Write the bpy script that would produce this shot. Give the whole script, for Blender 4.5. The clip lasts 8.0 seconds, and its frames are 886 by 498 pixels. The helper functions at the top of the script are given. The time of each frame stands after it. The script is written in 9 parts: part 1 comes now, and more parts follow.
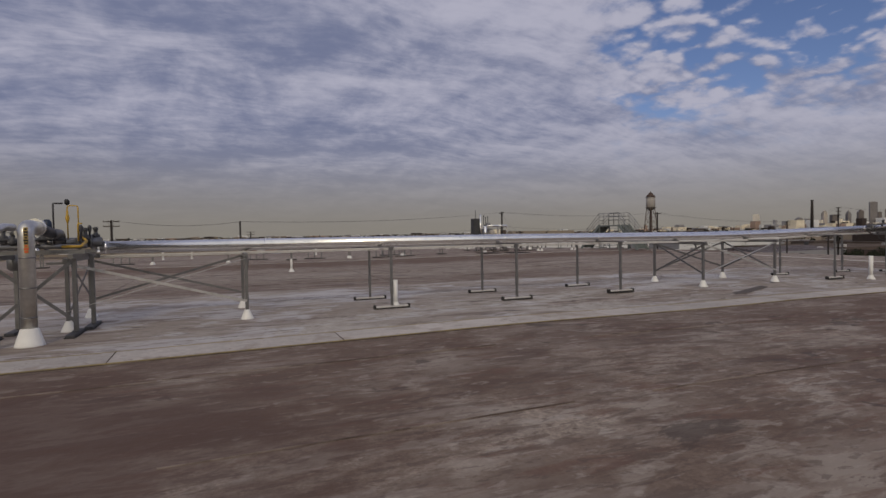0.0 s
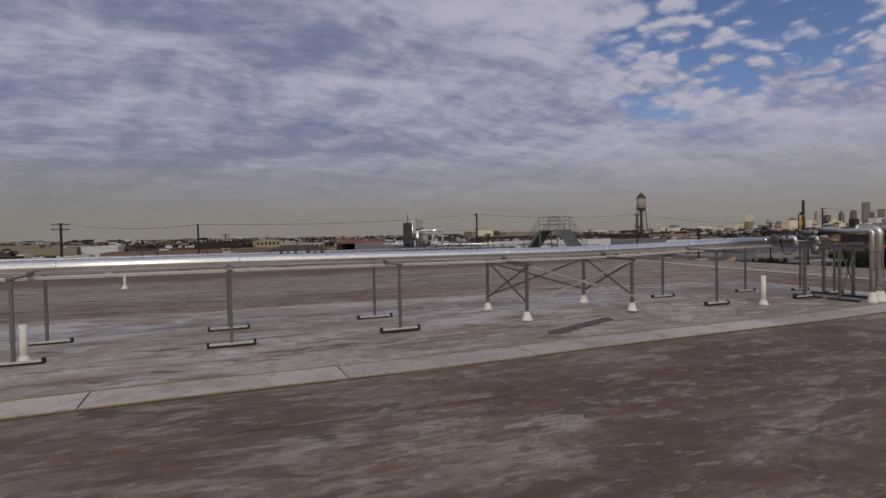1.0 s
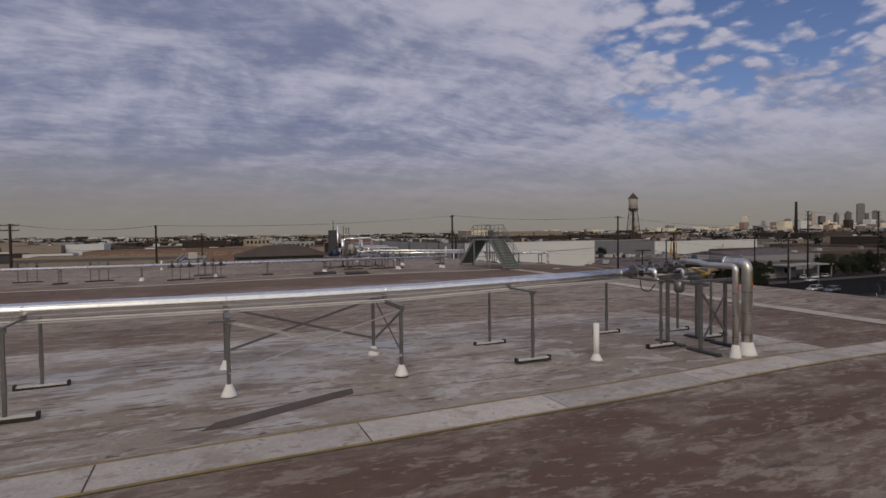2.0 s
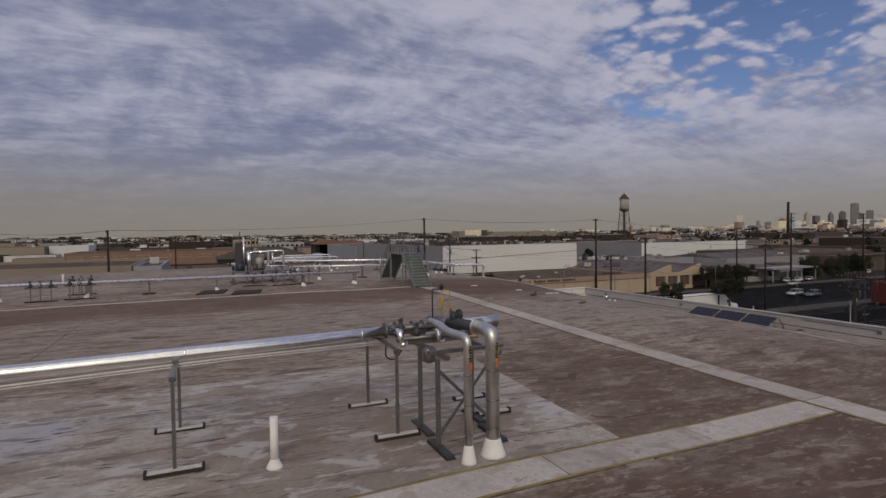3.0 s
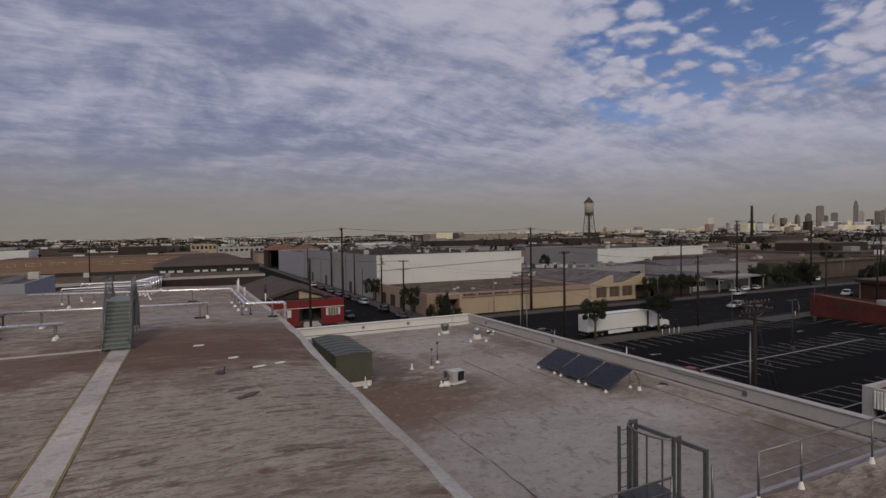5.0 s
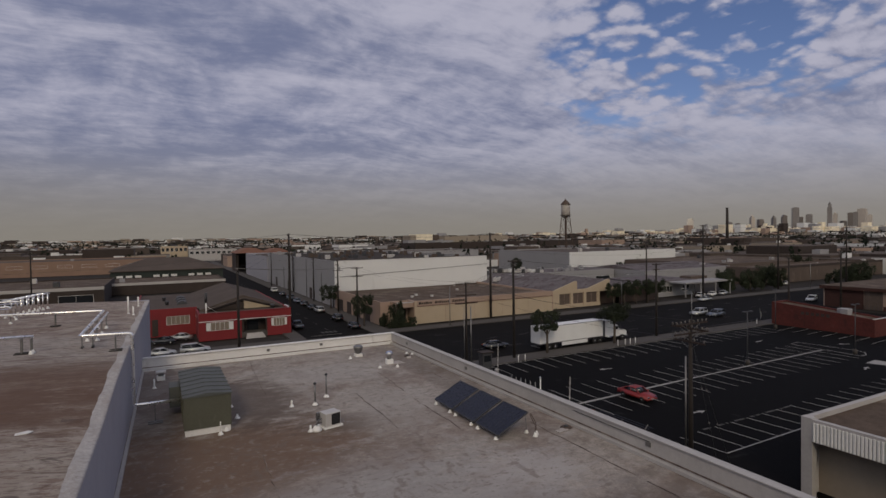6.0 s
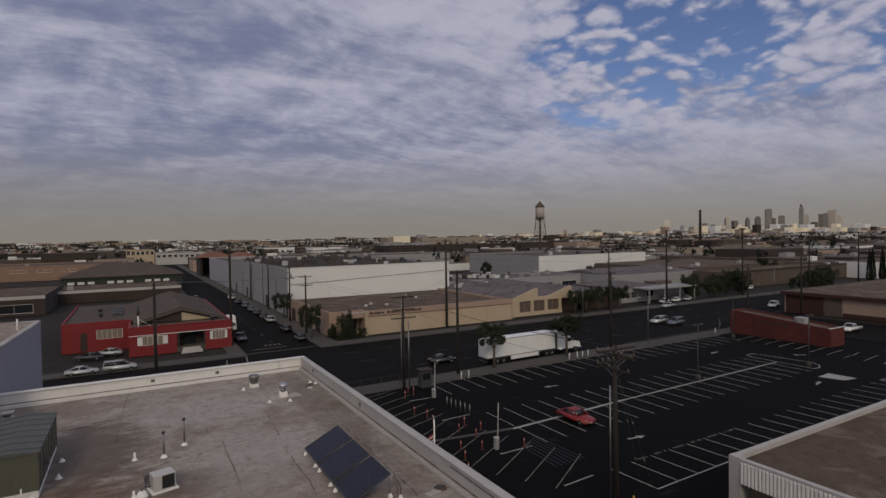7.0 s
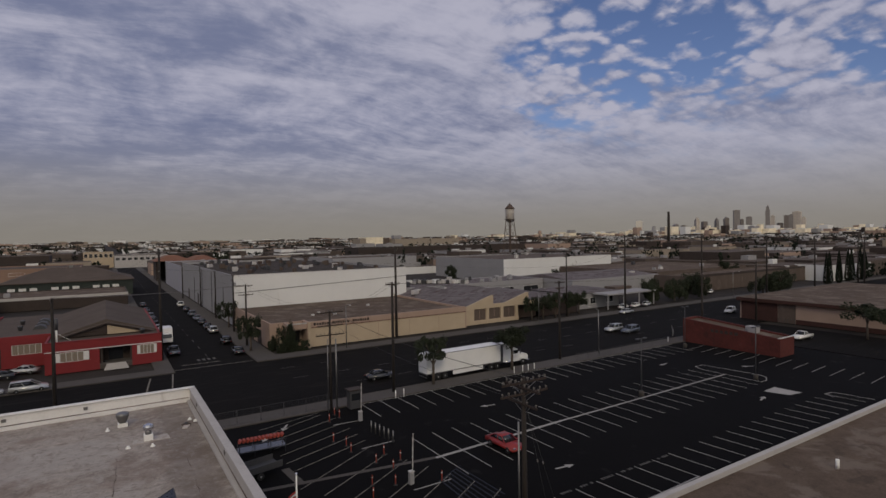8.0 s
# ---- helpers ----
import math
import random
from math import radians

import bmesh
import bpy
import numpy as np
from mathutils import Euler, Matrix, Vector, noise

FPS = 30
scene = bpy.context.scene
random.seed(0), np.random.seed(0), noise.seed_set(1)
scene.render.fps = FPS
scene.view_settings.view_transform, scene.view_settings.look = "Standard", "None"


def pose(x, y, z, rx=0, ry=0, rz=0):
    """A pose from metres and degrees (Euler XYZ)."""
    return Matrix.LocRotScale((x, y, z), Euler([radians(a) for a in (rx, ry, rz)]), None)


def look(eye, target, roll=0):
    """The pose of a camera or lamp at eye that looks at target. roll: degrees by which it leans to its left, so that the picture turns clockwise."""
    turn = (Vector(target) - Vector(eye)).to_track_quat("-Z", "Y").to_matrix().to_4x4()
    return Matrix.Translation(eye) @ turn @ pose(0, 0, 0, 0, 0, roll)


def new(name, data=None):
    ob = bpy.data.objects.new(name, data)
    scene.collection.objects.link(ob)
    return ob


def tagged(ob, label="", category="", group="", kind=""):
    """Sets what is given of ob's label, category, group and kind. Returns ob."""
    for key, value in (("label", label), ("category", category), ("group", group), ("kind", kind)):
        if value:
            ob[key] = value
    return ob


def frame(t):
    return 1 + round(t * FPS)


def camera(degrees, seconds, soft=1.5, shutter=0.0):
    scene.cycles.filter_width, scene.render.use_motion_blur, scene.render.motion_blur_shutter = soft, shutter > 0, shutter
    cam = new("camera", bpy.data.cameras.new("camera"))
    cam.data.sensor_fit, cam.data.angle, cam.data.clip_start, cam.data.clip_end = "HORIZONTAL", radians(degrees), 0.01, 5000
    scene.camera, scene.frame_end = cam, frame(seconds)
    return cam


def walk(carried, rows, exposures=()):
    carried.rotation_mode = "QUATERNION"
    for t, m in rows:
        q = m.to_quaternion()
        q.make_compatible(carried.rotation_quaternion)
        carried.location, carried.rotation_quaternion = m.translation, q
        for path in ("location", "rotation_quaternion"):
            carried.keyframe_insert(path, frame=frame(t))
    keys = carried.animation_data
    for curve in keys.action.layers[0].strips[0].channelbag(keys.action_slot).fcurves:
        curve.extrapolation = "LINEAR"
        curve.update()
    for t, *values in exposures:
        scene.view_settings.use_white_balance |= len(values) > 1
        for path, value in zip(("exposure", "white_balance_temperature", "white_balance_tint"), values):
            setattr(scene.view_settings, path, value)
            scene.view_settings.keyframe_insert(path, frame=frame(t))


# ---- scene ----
cam = camera(78.47, 8.0)
PATH = [
    (0.0, pose(0.000, 0.000, 15.419, 0, 0, -22.480) @ pose(0, 0, 0, 88.431, 0, 0) @ pose(0, 0, 0, 0, 0, -1.006)),
    (0.5, pose(3.268, 0.532, 15.548, 0, 0, -22.695) @ pose(0, 0, 0, 88.470, 0, 0) @ pose(0, 0, 0, 0, 0, -1.082)),
    (1.0, pose(6.590, 1.168, 15.719, 0, 0, -22.919) @ pose(0, 0, 0, 88.495, 0, 0) @ pose(0, 0, 0, 0, 0, -1.090)),
    (1.5, pose(9.786, 1.753, 15.996, 0, 0, -23.119) @ pose(0, 0, 0, 88.456, 0, 0) @ pose(0, 0, 0, 0, 0, -0.966)),
    (2.0, pose(12.889, 2.057, 16.408, 0, 0, -23.259) @ pose(0, 0, 0, 88.363, 0, 0) @ pose(0, 0, 0, 0, 0, -0.772)),
    (3.5, pose(23.301, 3.281, 17.705, 0, 0, -23.931) @ pose(0, 0, 0, 88.342, 0, 0) @ pose(0, 0, 0, 0, 0, -0.850)),
    (4.0, pose(27.170, 4.075, 18.152, 0, 0, -24.423) @ pose(0, 0, 0, 88.395, 0, 0) @ pose(0, 0, 0, 0, 0, -0.828)),
    (4.5, pose(31.078, 4.755, 18.590, 0, 0, -25.114) @ pose(0, 0, 0, 88.448, 0, 0) @ pose(0, 0, 0, 0, 0, -0.846)),
    (6.0, pose(43.123, 7.069, 20.067, 0, 0, -27.683) @ pose(0, 0, 0, 88.554, 0, 0) @ pose(0, 0, 0, 0, 0, -0.839)),
    (6.5, pose(47.071, 7.721, 20.627, 0, 0, -28.581) @ pose(0, 0, 0, 88.614, 0, 0) @ pose(0, 0, 0, 0, 0, -0.890)),
    (7.0, pose(50.898, 8.263, 21.236, 0, 0, -29.690) @ pose(0, 0, 0, 88.654, 0, 0) @ pose(0, 0, 0, 0, 0, -0.919)),
    (7.5, pose(54.683, 8.789, 21.890, 0, 0, -30.915) @ pose(0, 0, 0, 88.665, 0, 0) @ pose(0, 0, 0, 0, 0, -0.921)),
    (8.0, pose(58.371, 9.086, 22.516, 0, 0, -32.188) @ pose(0, 0, 0, 88.652, 0, 0) @ pose(0, 0, 0, 0, 0, -0.934)),
]
walk(cam, PATH, ((0.0, 0.0, 6800, 12.5), (8.0, 0.0, 6800, 12.5)))

# ---- light ----
SUN_AZ, SUN_EL = 205.0, 34.0      # degrees clockwise from +y, and above the horizon
world = bpy.data.worlds.new("sky")
scene.world = world
world.use_nodes = True


def sky_nodes():
    nt = world.node_tree
    n, l = nt.nodes, nt.links
    n.clear()

    def m(op, a, b=None, c=None, clamp=False):
        x = n.new("ShaderNodeMath")
        x.operation, x.use_clamp = op, clamp
        for i, v in enumerate((a, b, c)):
            if v is None:
                continue
            if isinstance(v, (int, float)):
                x.inputs[i].default_value = v
            else:
                l.new(v, x.inputs[i])
        return x.outputs[0]

    def mix(fac, a, b):
        x = n.new("ShaderNodeMix")
        x.data_type = "RGBA"
        for s, v in ((x.inputs[0], fac), (x.inputs[6], a), (x.inputs[7], b)):
            if isinstance(v, (int, float)):
                s.default_value = v
            elif isinstance(v, tuple):
                s.default_value = (*v, 1)
            else:
                l.new(v, s)
        return x.outputs[2]

    def noise_tex(vec, scale, detail, rough, dist=0.0):
        x = n.new("ShaderNodeTexNoise")
        x.inputs["Scale"].default_value = scale
        x.inputs["Detail"].default_value = detail
        x.inputs["Roughness"].default_value = rough
        x.inputs["Distortion"].default_value = dist
        l.new(vec, x.inputs["Vector"])
        return x.outputs["Fac"]

    def ramp(v, lo, hi):
        x = n.new("ShaderNodeMapRange")
        x.interpolation_type = "SMOOTHSTEP"
        l.new(v, x.inputs[0])
        x.inputs[1].default_value, x.inputs[2].default_value = lo, hi
        return x.outputs[0]

    tc = n.new("ShaderNodeTexCoord")
    sep = n.new("ShaderNodeSeparateXYZ")
    l.new(tc.outputs["Generated"], sep.inputs[0])
    dx, dy, dz = sep.outputs
    up = m("MAXIMUM", dz, 0.0)
    den = m("ADD", up, 0.25)
    # the cloud sheet as a plane overhead
    px, py = m("DIVIDE", dx, den), m("DIVIDE", dy, den)
    plane = n.new("ShaderNodeCombineXYZ")
    l.new(px, plane.inputs[0]), l.new(py, plane.inputs[1])
    vec = plane.outputs[0]
    turn = n.new("ShaderNodeMapping")
    turn.inputs["Rotation"].default_value = (0, 0, radians(28))
    turn.inputs["Scale"].default_value = (0.75, 1.0, 1.0)
    turn.inputs["Location"].default_value = (3.1, 1.7, 0.0)
    l.new(vec, turn.inputs["Vector"])
    def shifted(v, off=None, noise_scale=0.0, amount=0.0):
        """A point moved by a fixed step, or wandered about by noise."""
        x = n.new("ShaderNodeVectorMath")
        if off:
            x.operation = "ADD"
            l.new(v, x.inputs[0])
            x.inputs[1].default_value = off
            return x.outputs[0]
        w = n.new("ShaderNodeTexNoise")
        w.inputs["Scale"].default_value, w.inputs["Detail"].default_value = noise_scale, 4.0
        l.new(v, w.inputs["Vector"])
        x.operation = "MULTIPLY_ADD"
        l.new(w.outputs["Color"], x.inputs[0])
        x.inputs[1].default_value = (amount, amount, 0.0)
        l.new(v, x.inputs[2])
        return x.outputs[0]

    def spot(cx, cy, ra, rb, sharp=2):
        """One soft patch on the plane."""
        qa, qb = m("DIVIDE", m("SUBTRACT", px, cx), ra), m("DIVIDE", m("SUBTRACT", py, cy), rb)
        d2 = m("ADD", m("MULTIPLY", qa, qa), m("MULTIPLY", qb, qb))
        return m("DIVIDE", 1.0, m("ADD", 1.0, m("MULTIPLY", d2, d2) if sharp > 1 else d2))

    def total(*terms):
        out = terms[0]
        for x in terms[1:]:
            out = m("ADD", out, x)
        return out
    warp = shifted(vec, None, 1.6, 0.30)
    lump = noise_tex(warp, 2.1, 10.0, 0.57, 0.15)
    lump_lee = noise_tex(shifted(warp, (0.045, 0.085, 0.0)), 2.1, 6.0, 0.55, 0.15)
    relief = m("SUBTRACT", lump, lump_lee)
    band = n.new("ShaderNodeMapping")
    band.inputs["Rotation"].default_value = (0, 0, radians(20))
    band.inputs["Scale"].default_value = (0.42, 1.55, 1.0)
    l.new(warp, band.inputs["Vector"])
    streak = noise_tex(band.outputs[0], 1.9, 6.0, 0.55, 0.2)
    wisp = noise_tex(band.outputs[0], 6.5, 6.0, 0.6, 0.3)
    mid = noise_tex(turn.outputs[0], 3.3, 7.0, 0.55, 0.3)
    puff = noise_tex(vec, 12.0, 6.0, 0.6, 0.1)
    curd = noise_tex(band.outputs[0], 21.0, 6.0, 0.62, 0.4)
    # the mottled eastern part of the sheet
    east = ramp(m("SUBTRACT", px, m("MULTIPLY", py, 0.80)), -0.22, 0.22)
    high = ramp(up, 0.14, 0.26)
    mottle = m("MULTIPLY", east, high)
    # cotton-like cells, their outlines broken up
    wob = shifted(vec, None, 7.0, 0.20)
    flat2 = n.new("ShaderNodeVectorMath")
    flat2.operation = "MULTIPLY"
    l.new(wob, flat2.inputs[0])
    flat2.inputs[1].default_value = (1.0, 1.0, 0.0)
    vor = n.new("ShaderNodeTexVoronoi")
    vor.feature, vor.voronoi_dimensions = "SMOOTH_F1", "2D"
    vor.inputs["Scale"].default_value, vor.inputs["Smoothness"].default_value = 13.5, 0.55
    l.new(flat2.outputs[0], vor.inputs["Vector"])
    blob = m("SUBTRACT", 1.0, m("MULTIPLY", vor.outputs["Distance"], 1.35))
    cells = m("ADD", m("MULTIPLY", blob, 0.6), m("MULTIPLY", puff, 0.4))
    # gaps: one broad, the rest narrow
    gap = m("MAXIMUM", spot(1.44, 0.95, 0.20, 0.155), m("MULTIPLY", spot(1.27, 1.00, 0.13, 0.10), 0.85))
    gap = m("MAXIMUM", gap, m("MULTIPLY", spot(1.86, 0.655, 0.20, 0.065), 0.9))
    gap = m("MAXIMUM", gap, m("MULTIPLY", spot(1.58, 1.06, 0.10, 0.07), 0.85))
    thin = m("MAXIMUM", spot(1.13, 1.31, 0.06, 0.10), spot(1.46, 1.56, 0.17, 0.055))
    thin = m("MAXIMUM", thin, spot(1.28, 1.22, 0.10, 0.06))
    thin = m("MAXIMUM", thin, spot(1.56, 1.26, 0.14, 0.06))
    thin = m("MAXIMUM", thin, m("MULTIPLY", spot(-0.52, 1.86, 0.08, 0.04), 0.9))
    thin = m("MAXIMUM", thin, m("MULTIPLY", spot(-0.34, 1.78, 0.05, 0.03), 0.7))
    thin = m("MAXIMUM", thin, m("MULTIPLY", spot(1.72, 1.02, 0.14, 0.10), 0.5))
    knot = m("MAXIMUM", spot(1.68, 0.80, 0.085, 0.065), spot(1.52, 0.985, 0.035, 0.028))
    cover = total(0.62, m("MULTIPLY", m("SUBTRACT", mid, 0.5), 0.55), m("MULTIPLY", m("SUBTRACT", puff, 0.5), 0.30),
                  m("MULTIPLY", m("SUBTRACT", cells, 0.55), m("MULTIPLY", mottle, 0.80)), m("MULTIPLY", m("SUBTRACT", 1.0, east), 0.18))
    cover = m("SUBTRACT", cover, m("MULTIPLY", gap, 0.44))
    cover = m("SUBTRACT", cover, m("MULTIPLY", thin, 0.26))
    cover = m("ADD", cover, m("MULTIPLY", knot, 0.42))
    cloud = ramp(cover, 0.24, 0.62)
    # light and shade in the clouds
    tone = total(0.505, m("MULTIPLY", relief, 1.35), m("MULTIPLY", m("SUBTRACT", streak, 0.5), 0.66), m("MULTIPLY", m("SUBTRACT", lump, 0.5), 0.55),
                 m("MULTIPLY", m("SUBTRACT", wisp, 0.5), 0.42), m("MULTIPLY", m("SUBTRACT", puff, 0.5), 0.48), m("MULTIPLY", m("SUBTRACT", curd, 0.5), 0.42),
                 m("MULTIPLY", m("SUBTRACT", cells, 0.52), m("MULTIPLY", mottle, 0.75)), m("MULTIPLY", east, 0.10))
    # the heavier grey bodies and the bright ridges beside them
    for cx, cy, ra, rb, amount in ((0.42, 1.57, 0.36, 0.10, -0.26), (-0.10, 1.55, 0.26, 0.09, -0.16), (0.02, 2.02, 0.22, 0.10, -0.14), (0.50, 2.28, 0.30, 0.13, -0.22), (0.30, 2.55, 0.34, 0.10, -0.12), (0.72, 1.70, 0.16, 0.07, -0.14),
                                   (-0.16, 1.80, 0.22, 0.07, 0.22), (0.44, 1.80, 0.16, 0.04, 0.22), (0.85, 1.86, 0.20, 0.06, 0.16), (0.78, 1.28, 0.22, 0.12, 0.14), (0.98, 1.42, 0.14, 0.10, 0.12), (0.40, 2.66, 0.30, 0.05, 0.16), (-0.45, 2.0, 0.22, 0.06, 0.12), (0.95, 1.45, 0.45, 0.35, 0.22), (-0.35, 2.7, 0.8, 0.7, -0.16)):
        tone = m("ADD", tone, m("MULTIPLY", spot(cx, cy, ra, rb, 1), amount * 0.75))
    light = ramp(tone, 0.10, 0.92)
    shade_c, light_c = (0.156, 0.186, 0.302), (0.400, 0.416, 0.526)
    cloud_c = mix(light, shade_c, light_c)
    sky = n.new("ShaderNodeTexSky")
    sky.sky_type, sky.sun_disc = "NISHITA", False
    sky.sun_elevation, sky.sun_rotation = radians(SUN_EL), radians(SUN_AZ)
    sky.air_density, sky.dust_density, sky.ozone_density = 1.0, 0.6, 3.0
    blue = n.new("ShaderNodeVectorMath")
    blue.operation = "MULTIPLY"
    l.new(sky.outputs[0], blue.inputs[0])
    blue.inputs[1].default_value = (0.058, 0.058, 0.072)
    col = mix(cloud, blue.outputs[0], cloud_c)
    # haze over the land
    veil = ramp(up, 0.22, 0.05)
    far = n.new("ShaderNodeVectorMath")          # the haze brightens towards the east
    far.operation = "SCALE"
    far.inputs[0].default_value = (0.282, 0.294, 0.346)
    l.new(m("ADD", 0.86, m("MULTIPLY", dx, 0.32)), far.inputs["Scale"])
    col = mix(m("MULTIPLY", veil, 0.70), col, far.outputs[0])
    smog = ramp(up, 0.15, 0.0)
    col = mix(m("MULTIPLY", smog, 0.9), col, (0.222, 0.210, 0.180))
    # the cloud sheet is brightest round the veiled sun
    aim = n.new("ShaderNodeVectorMath")
    aim.operation = "DOT_PRODUCT"
    l.new(tc.outputs["Generated"], aim.inputs[0])
    a, e = radians(SUN_AZ), radians(SUN_EL)
    aim.inputs[1].default_value = (math.sin(a) * math.cos(e), math.cos(a) * math.cos(e), math.sin(e))
    aureole = n.new("ShaderNodeVectorMath")
    aureole.operation = "MULTIPLY_ADD"
    aureole.inputs[0].default_value = (1.52, 1.34, 0.68)
    l.new(ramp(aim.outputs["Value"], 0.35, 1.0), aureole.inputs[1])
    aureole.inputs[2].default_value = (1, 1, 1)
    lit = n.new("ShaderNodeVectorMath")
    lit.operation = "MULTIPLY"
    l.new(col, lit.inputs[0]), l.new(aureole.outputs[0], lit.inputs[1])
    col = lit.outputs[0]
    bg = n.new("ShaderNodeBackground")
    l.new(col, bg.inputs[0])
    bg.inputs[1].default_value = 1.0
    out = n.new("ShaderNodeOutputWorld")
    l.new(bg.outputs[0], out.inputs[0])


sky_nodes()
sun = new("sun", bpy.data.lights.new("sun", "SUN"))
sun.data.energy, sun.data.angle, sun.data.color = 0.72, radians(12), (1.0, 0.86, 0.62)
_a, _e = radians(SUN_AZ), radians(SUN_EL)
sun.matrix_world = look((math.sin(_a) * math.cos(_e) * 100, math.cos(_a) * math.cos(_e) * 100, math.sin(_e) * 100), (0, 0, 0))

# ---- materials ----
def material(name, color, rough=0.7, metal=0.0, grain=(), bump=0.0, bump_scale=20.0, spec=0.5, stain=None, streak=None, vary=0.0, coat=0.0, zones=(), zone_colour=(0.1, 0.06, 0.05)):
    """A surface with mottling at several scales. grain: (scale, strength) pairs; stain: (scale, lo, hi, colour, amount, stretch);
    streak: the same, a second layer; vary: change of brightness from object to object."""
    mt = bpy.data.materials.new(name)
    mt.use_nodes = True
    nt = mt.node_tree
    n, l = nt.nodes, nt.links
    bsdf = n["Principled BSDF"]
    bsdf.inputs["Roughness"].default_value = rough
    bsdf.inputs["Metallic"].default_value = metal
    bsdf.inputs["Specular IOR Level"].default_value = spec
    bsdf.inputs["Coat Weight"].default_value = coat
    tc = n.new("ShaderNodeTexCoord")
    co = tc.outputs["Object"]

    def noise_of(scale, detail=6.0, stretch=None, rough_=0.6, dist=0.0):
        x = n.new("ShaderNodeTexNoise")
        x.inputs["Scale"].default_value = scale
        x.inputs["Detail"].default_value = detail
        x.inputs["Roughness"].default_value = rough_
        x.inputs["Distortion"].default_value = dist
        if stretch:
            mp = n.new("ShaderNodeMapping")
            mp.inputs["Scale"].default_value = stretch
            l.new(co, mp.inputs["Vector"])
            l.new(mp.outputs[0], x.inputs["Vector"])
        else:
            l.new(co, x.inputs["Vector"])
        return x.outputs["Fac"]

    rgb = n.new("ShaderNodeRGB")
    rgb.outputs[0].default_value = (*color, 1)
    col = rgb.outputs[0]

    def scaled(col, fac_socket, lo, hi):
        mr = n.new("ShaderNodeMapRange")
        l.new(fac_socket, mr.inputs[0])
        mr.inputs[1].default_value, mr.inputs[2].default_value = 0.28, 0.72
        mr.inputs[3].default_value, mr.inputs[4].default_value = lo, hi
        vm = n.new("ShaderNodeVectorMath")
        vm.operation = "SCALE"
        l.new(col, vm.inputs[0]), l.new(mr.outputs[0], vm.inputs["Scale"])
        return vm.outputs[0]

    for sc, st in grain:
        col = scaled(col, noise_of(sc), 1 - st, 1 + st)
    def overlay(col, layer):
        if not layer:
            return col
        layers = layer if isinstance(layer, list) else [layer]
        for sc, lo, hi, c2, amount, stretch in layers:
            mr = n.new("ShaderNodeMapRange")
            mr.interpolation_type = "SMOOTHSTEP"
            l.new(noise_of(sc, 8.0, stretch, 0.62, 0.4), mr.inputs[0])
            mr.inputs[1].default_value, mr.inputs[2].default_value = lo, hi
            mr.inputs[3].default_value, mr.inputs[4].default_value = 0.0, amount
            mx = n.new("ShaderNodeMix")
            mx.data_type = "RGBA"
            l.new(mr.outputs[0], mx.inputs[0]), l.new(col, mx.inputs[6])
            mx.inputs[7].default_value = (*c2, 1)
            col = mx.outputs[2]
        return col

    col = overlay(col, stain)

    def stained(col, cx, cy, rx, ry, amount, tint=zone_colour):
        """One broad water stain with a wandering outline."""
        sp = n.new("ShaderNodeMapping")
        sp.vector_type = "TEXTURE"
        sp.inputs["Location"].default_value = (cx, cy, 0)
        sp.inputs["Scale"].default_value = (rx, ry, 1e4)
        l.new(co, sp.inputs["Vector"])
        ln = n.new("ShaderNodeVectorMath")
        ln.operation = "LENGTH"
        l.new(sp.outputs[0], ln.inputs[0])
        wob = n.new("ShaderNodeMath")
        wob.operation = "MULTIPLY_ADD"
        l.new(noise_of(0.9, 8.0, (0.55, 1.0, 1.0), 0.65), wob.inputs[0])
        wob.inputs[1].default_value = 2.4
        l.new(ln.outputs["Value"], wob.inputs[2])
        mr = n.new("ShaderNodeMapRange")
        mr.interpolation_type = "SMOOTHSTEP"
        l.new(wob.outputs[0], mr.inputs[0])
        mr.inputs[1].default_value, mr.inputs[2].default_value = 2.45, 1.70
        mr.inputs[3].default_value, mr.inputs[4].default_value = 0.0, amount
        mx = n.new("ShaderNodeMix")
        mx.data_type = "RGBA"
        l.new(mr.outputs[0], mx.inputs[0]), l.new(col, mx.inputs[6])
        mx.inputs[7].default_value = (*tint, 1)
        return mx.outputs[2]

    for zone in zones:                  # old stains lie under the streaks, fresh ones over them
        if zone[4] <= 0.9:
            col = stained(col, *zone)
    col = overlay(col, streak)
    for zone in zones:
        if zone[4] > 0.9:
            col = stained(col, *zone[:4], zone[4] * 0.8, *zone[5:])
    if vary:
        oi = n.new("ShaderNodeObjectInfo")
        mr = n.new("ShaderNodeMapRange")
        l.new(oi.outputs["Random"], mr.inputs[0])
        mr.inputs[3].default_value, mr.inputs[4].default_value = 1 - vary, 1 + vary
        vm = n.new("ShaderNodeVectorMath")
        vm.operation = "SCALE"
        l.new(col, vm.inputs[0]), l.new(mr.outputs[0], vm.inputs["Scale"])
        col = vm.outputs[0]
    l.new(col, bsdf.inputs["Base Color"])
    if rough < 0.6 and grain:
        mr = n.new("ShaderNodeMapRange")
        l.new(noise_of(grain[0][0] * 2), mr.inputs[0])
        mr.inputs[3].default_value, mr.inputs[4].default_value = max(0.02, rough - 0.12), min(1, rough + 0.15)
        l.new(mr.outputs[0], bsdf.inputs["Roughness"])
    if bump:
        b = n.new("ShaderNodeBump")
        b.inputs["Strength"].default_value = bump
        b.inputs["Distance"].default_value = 0.02
        l.new(noise_of(bump_scale, 8.0), b.inputs["Height"])
        l.new(b.outputs[0], bsdf.inputs["Normal"])
    return mt


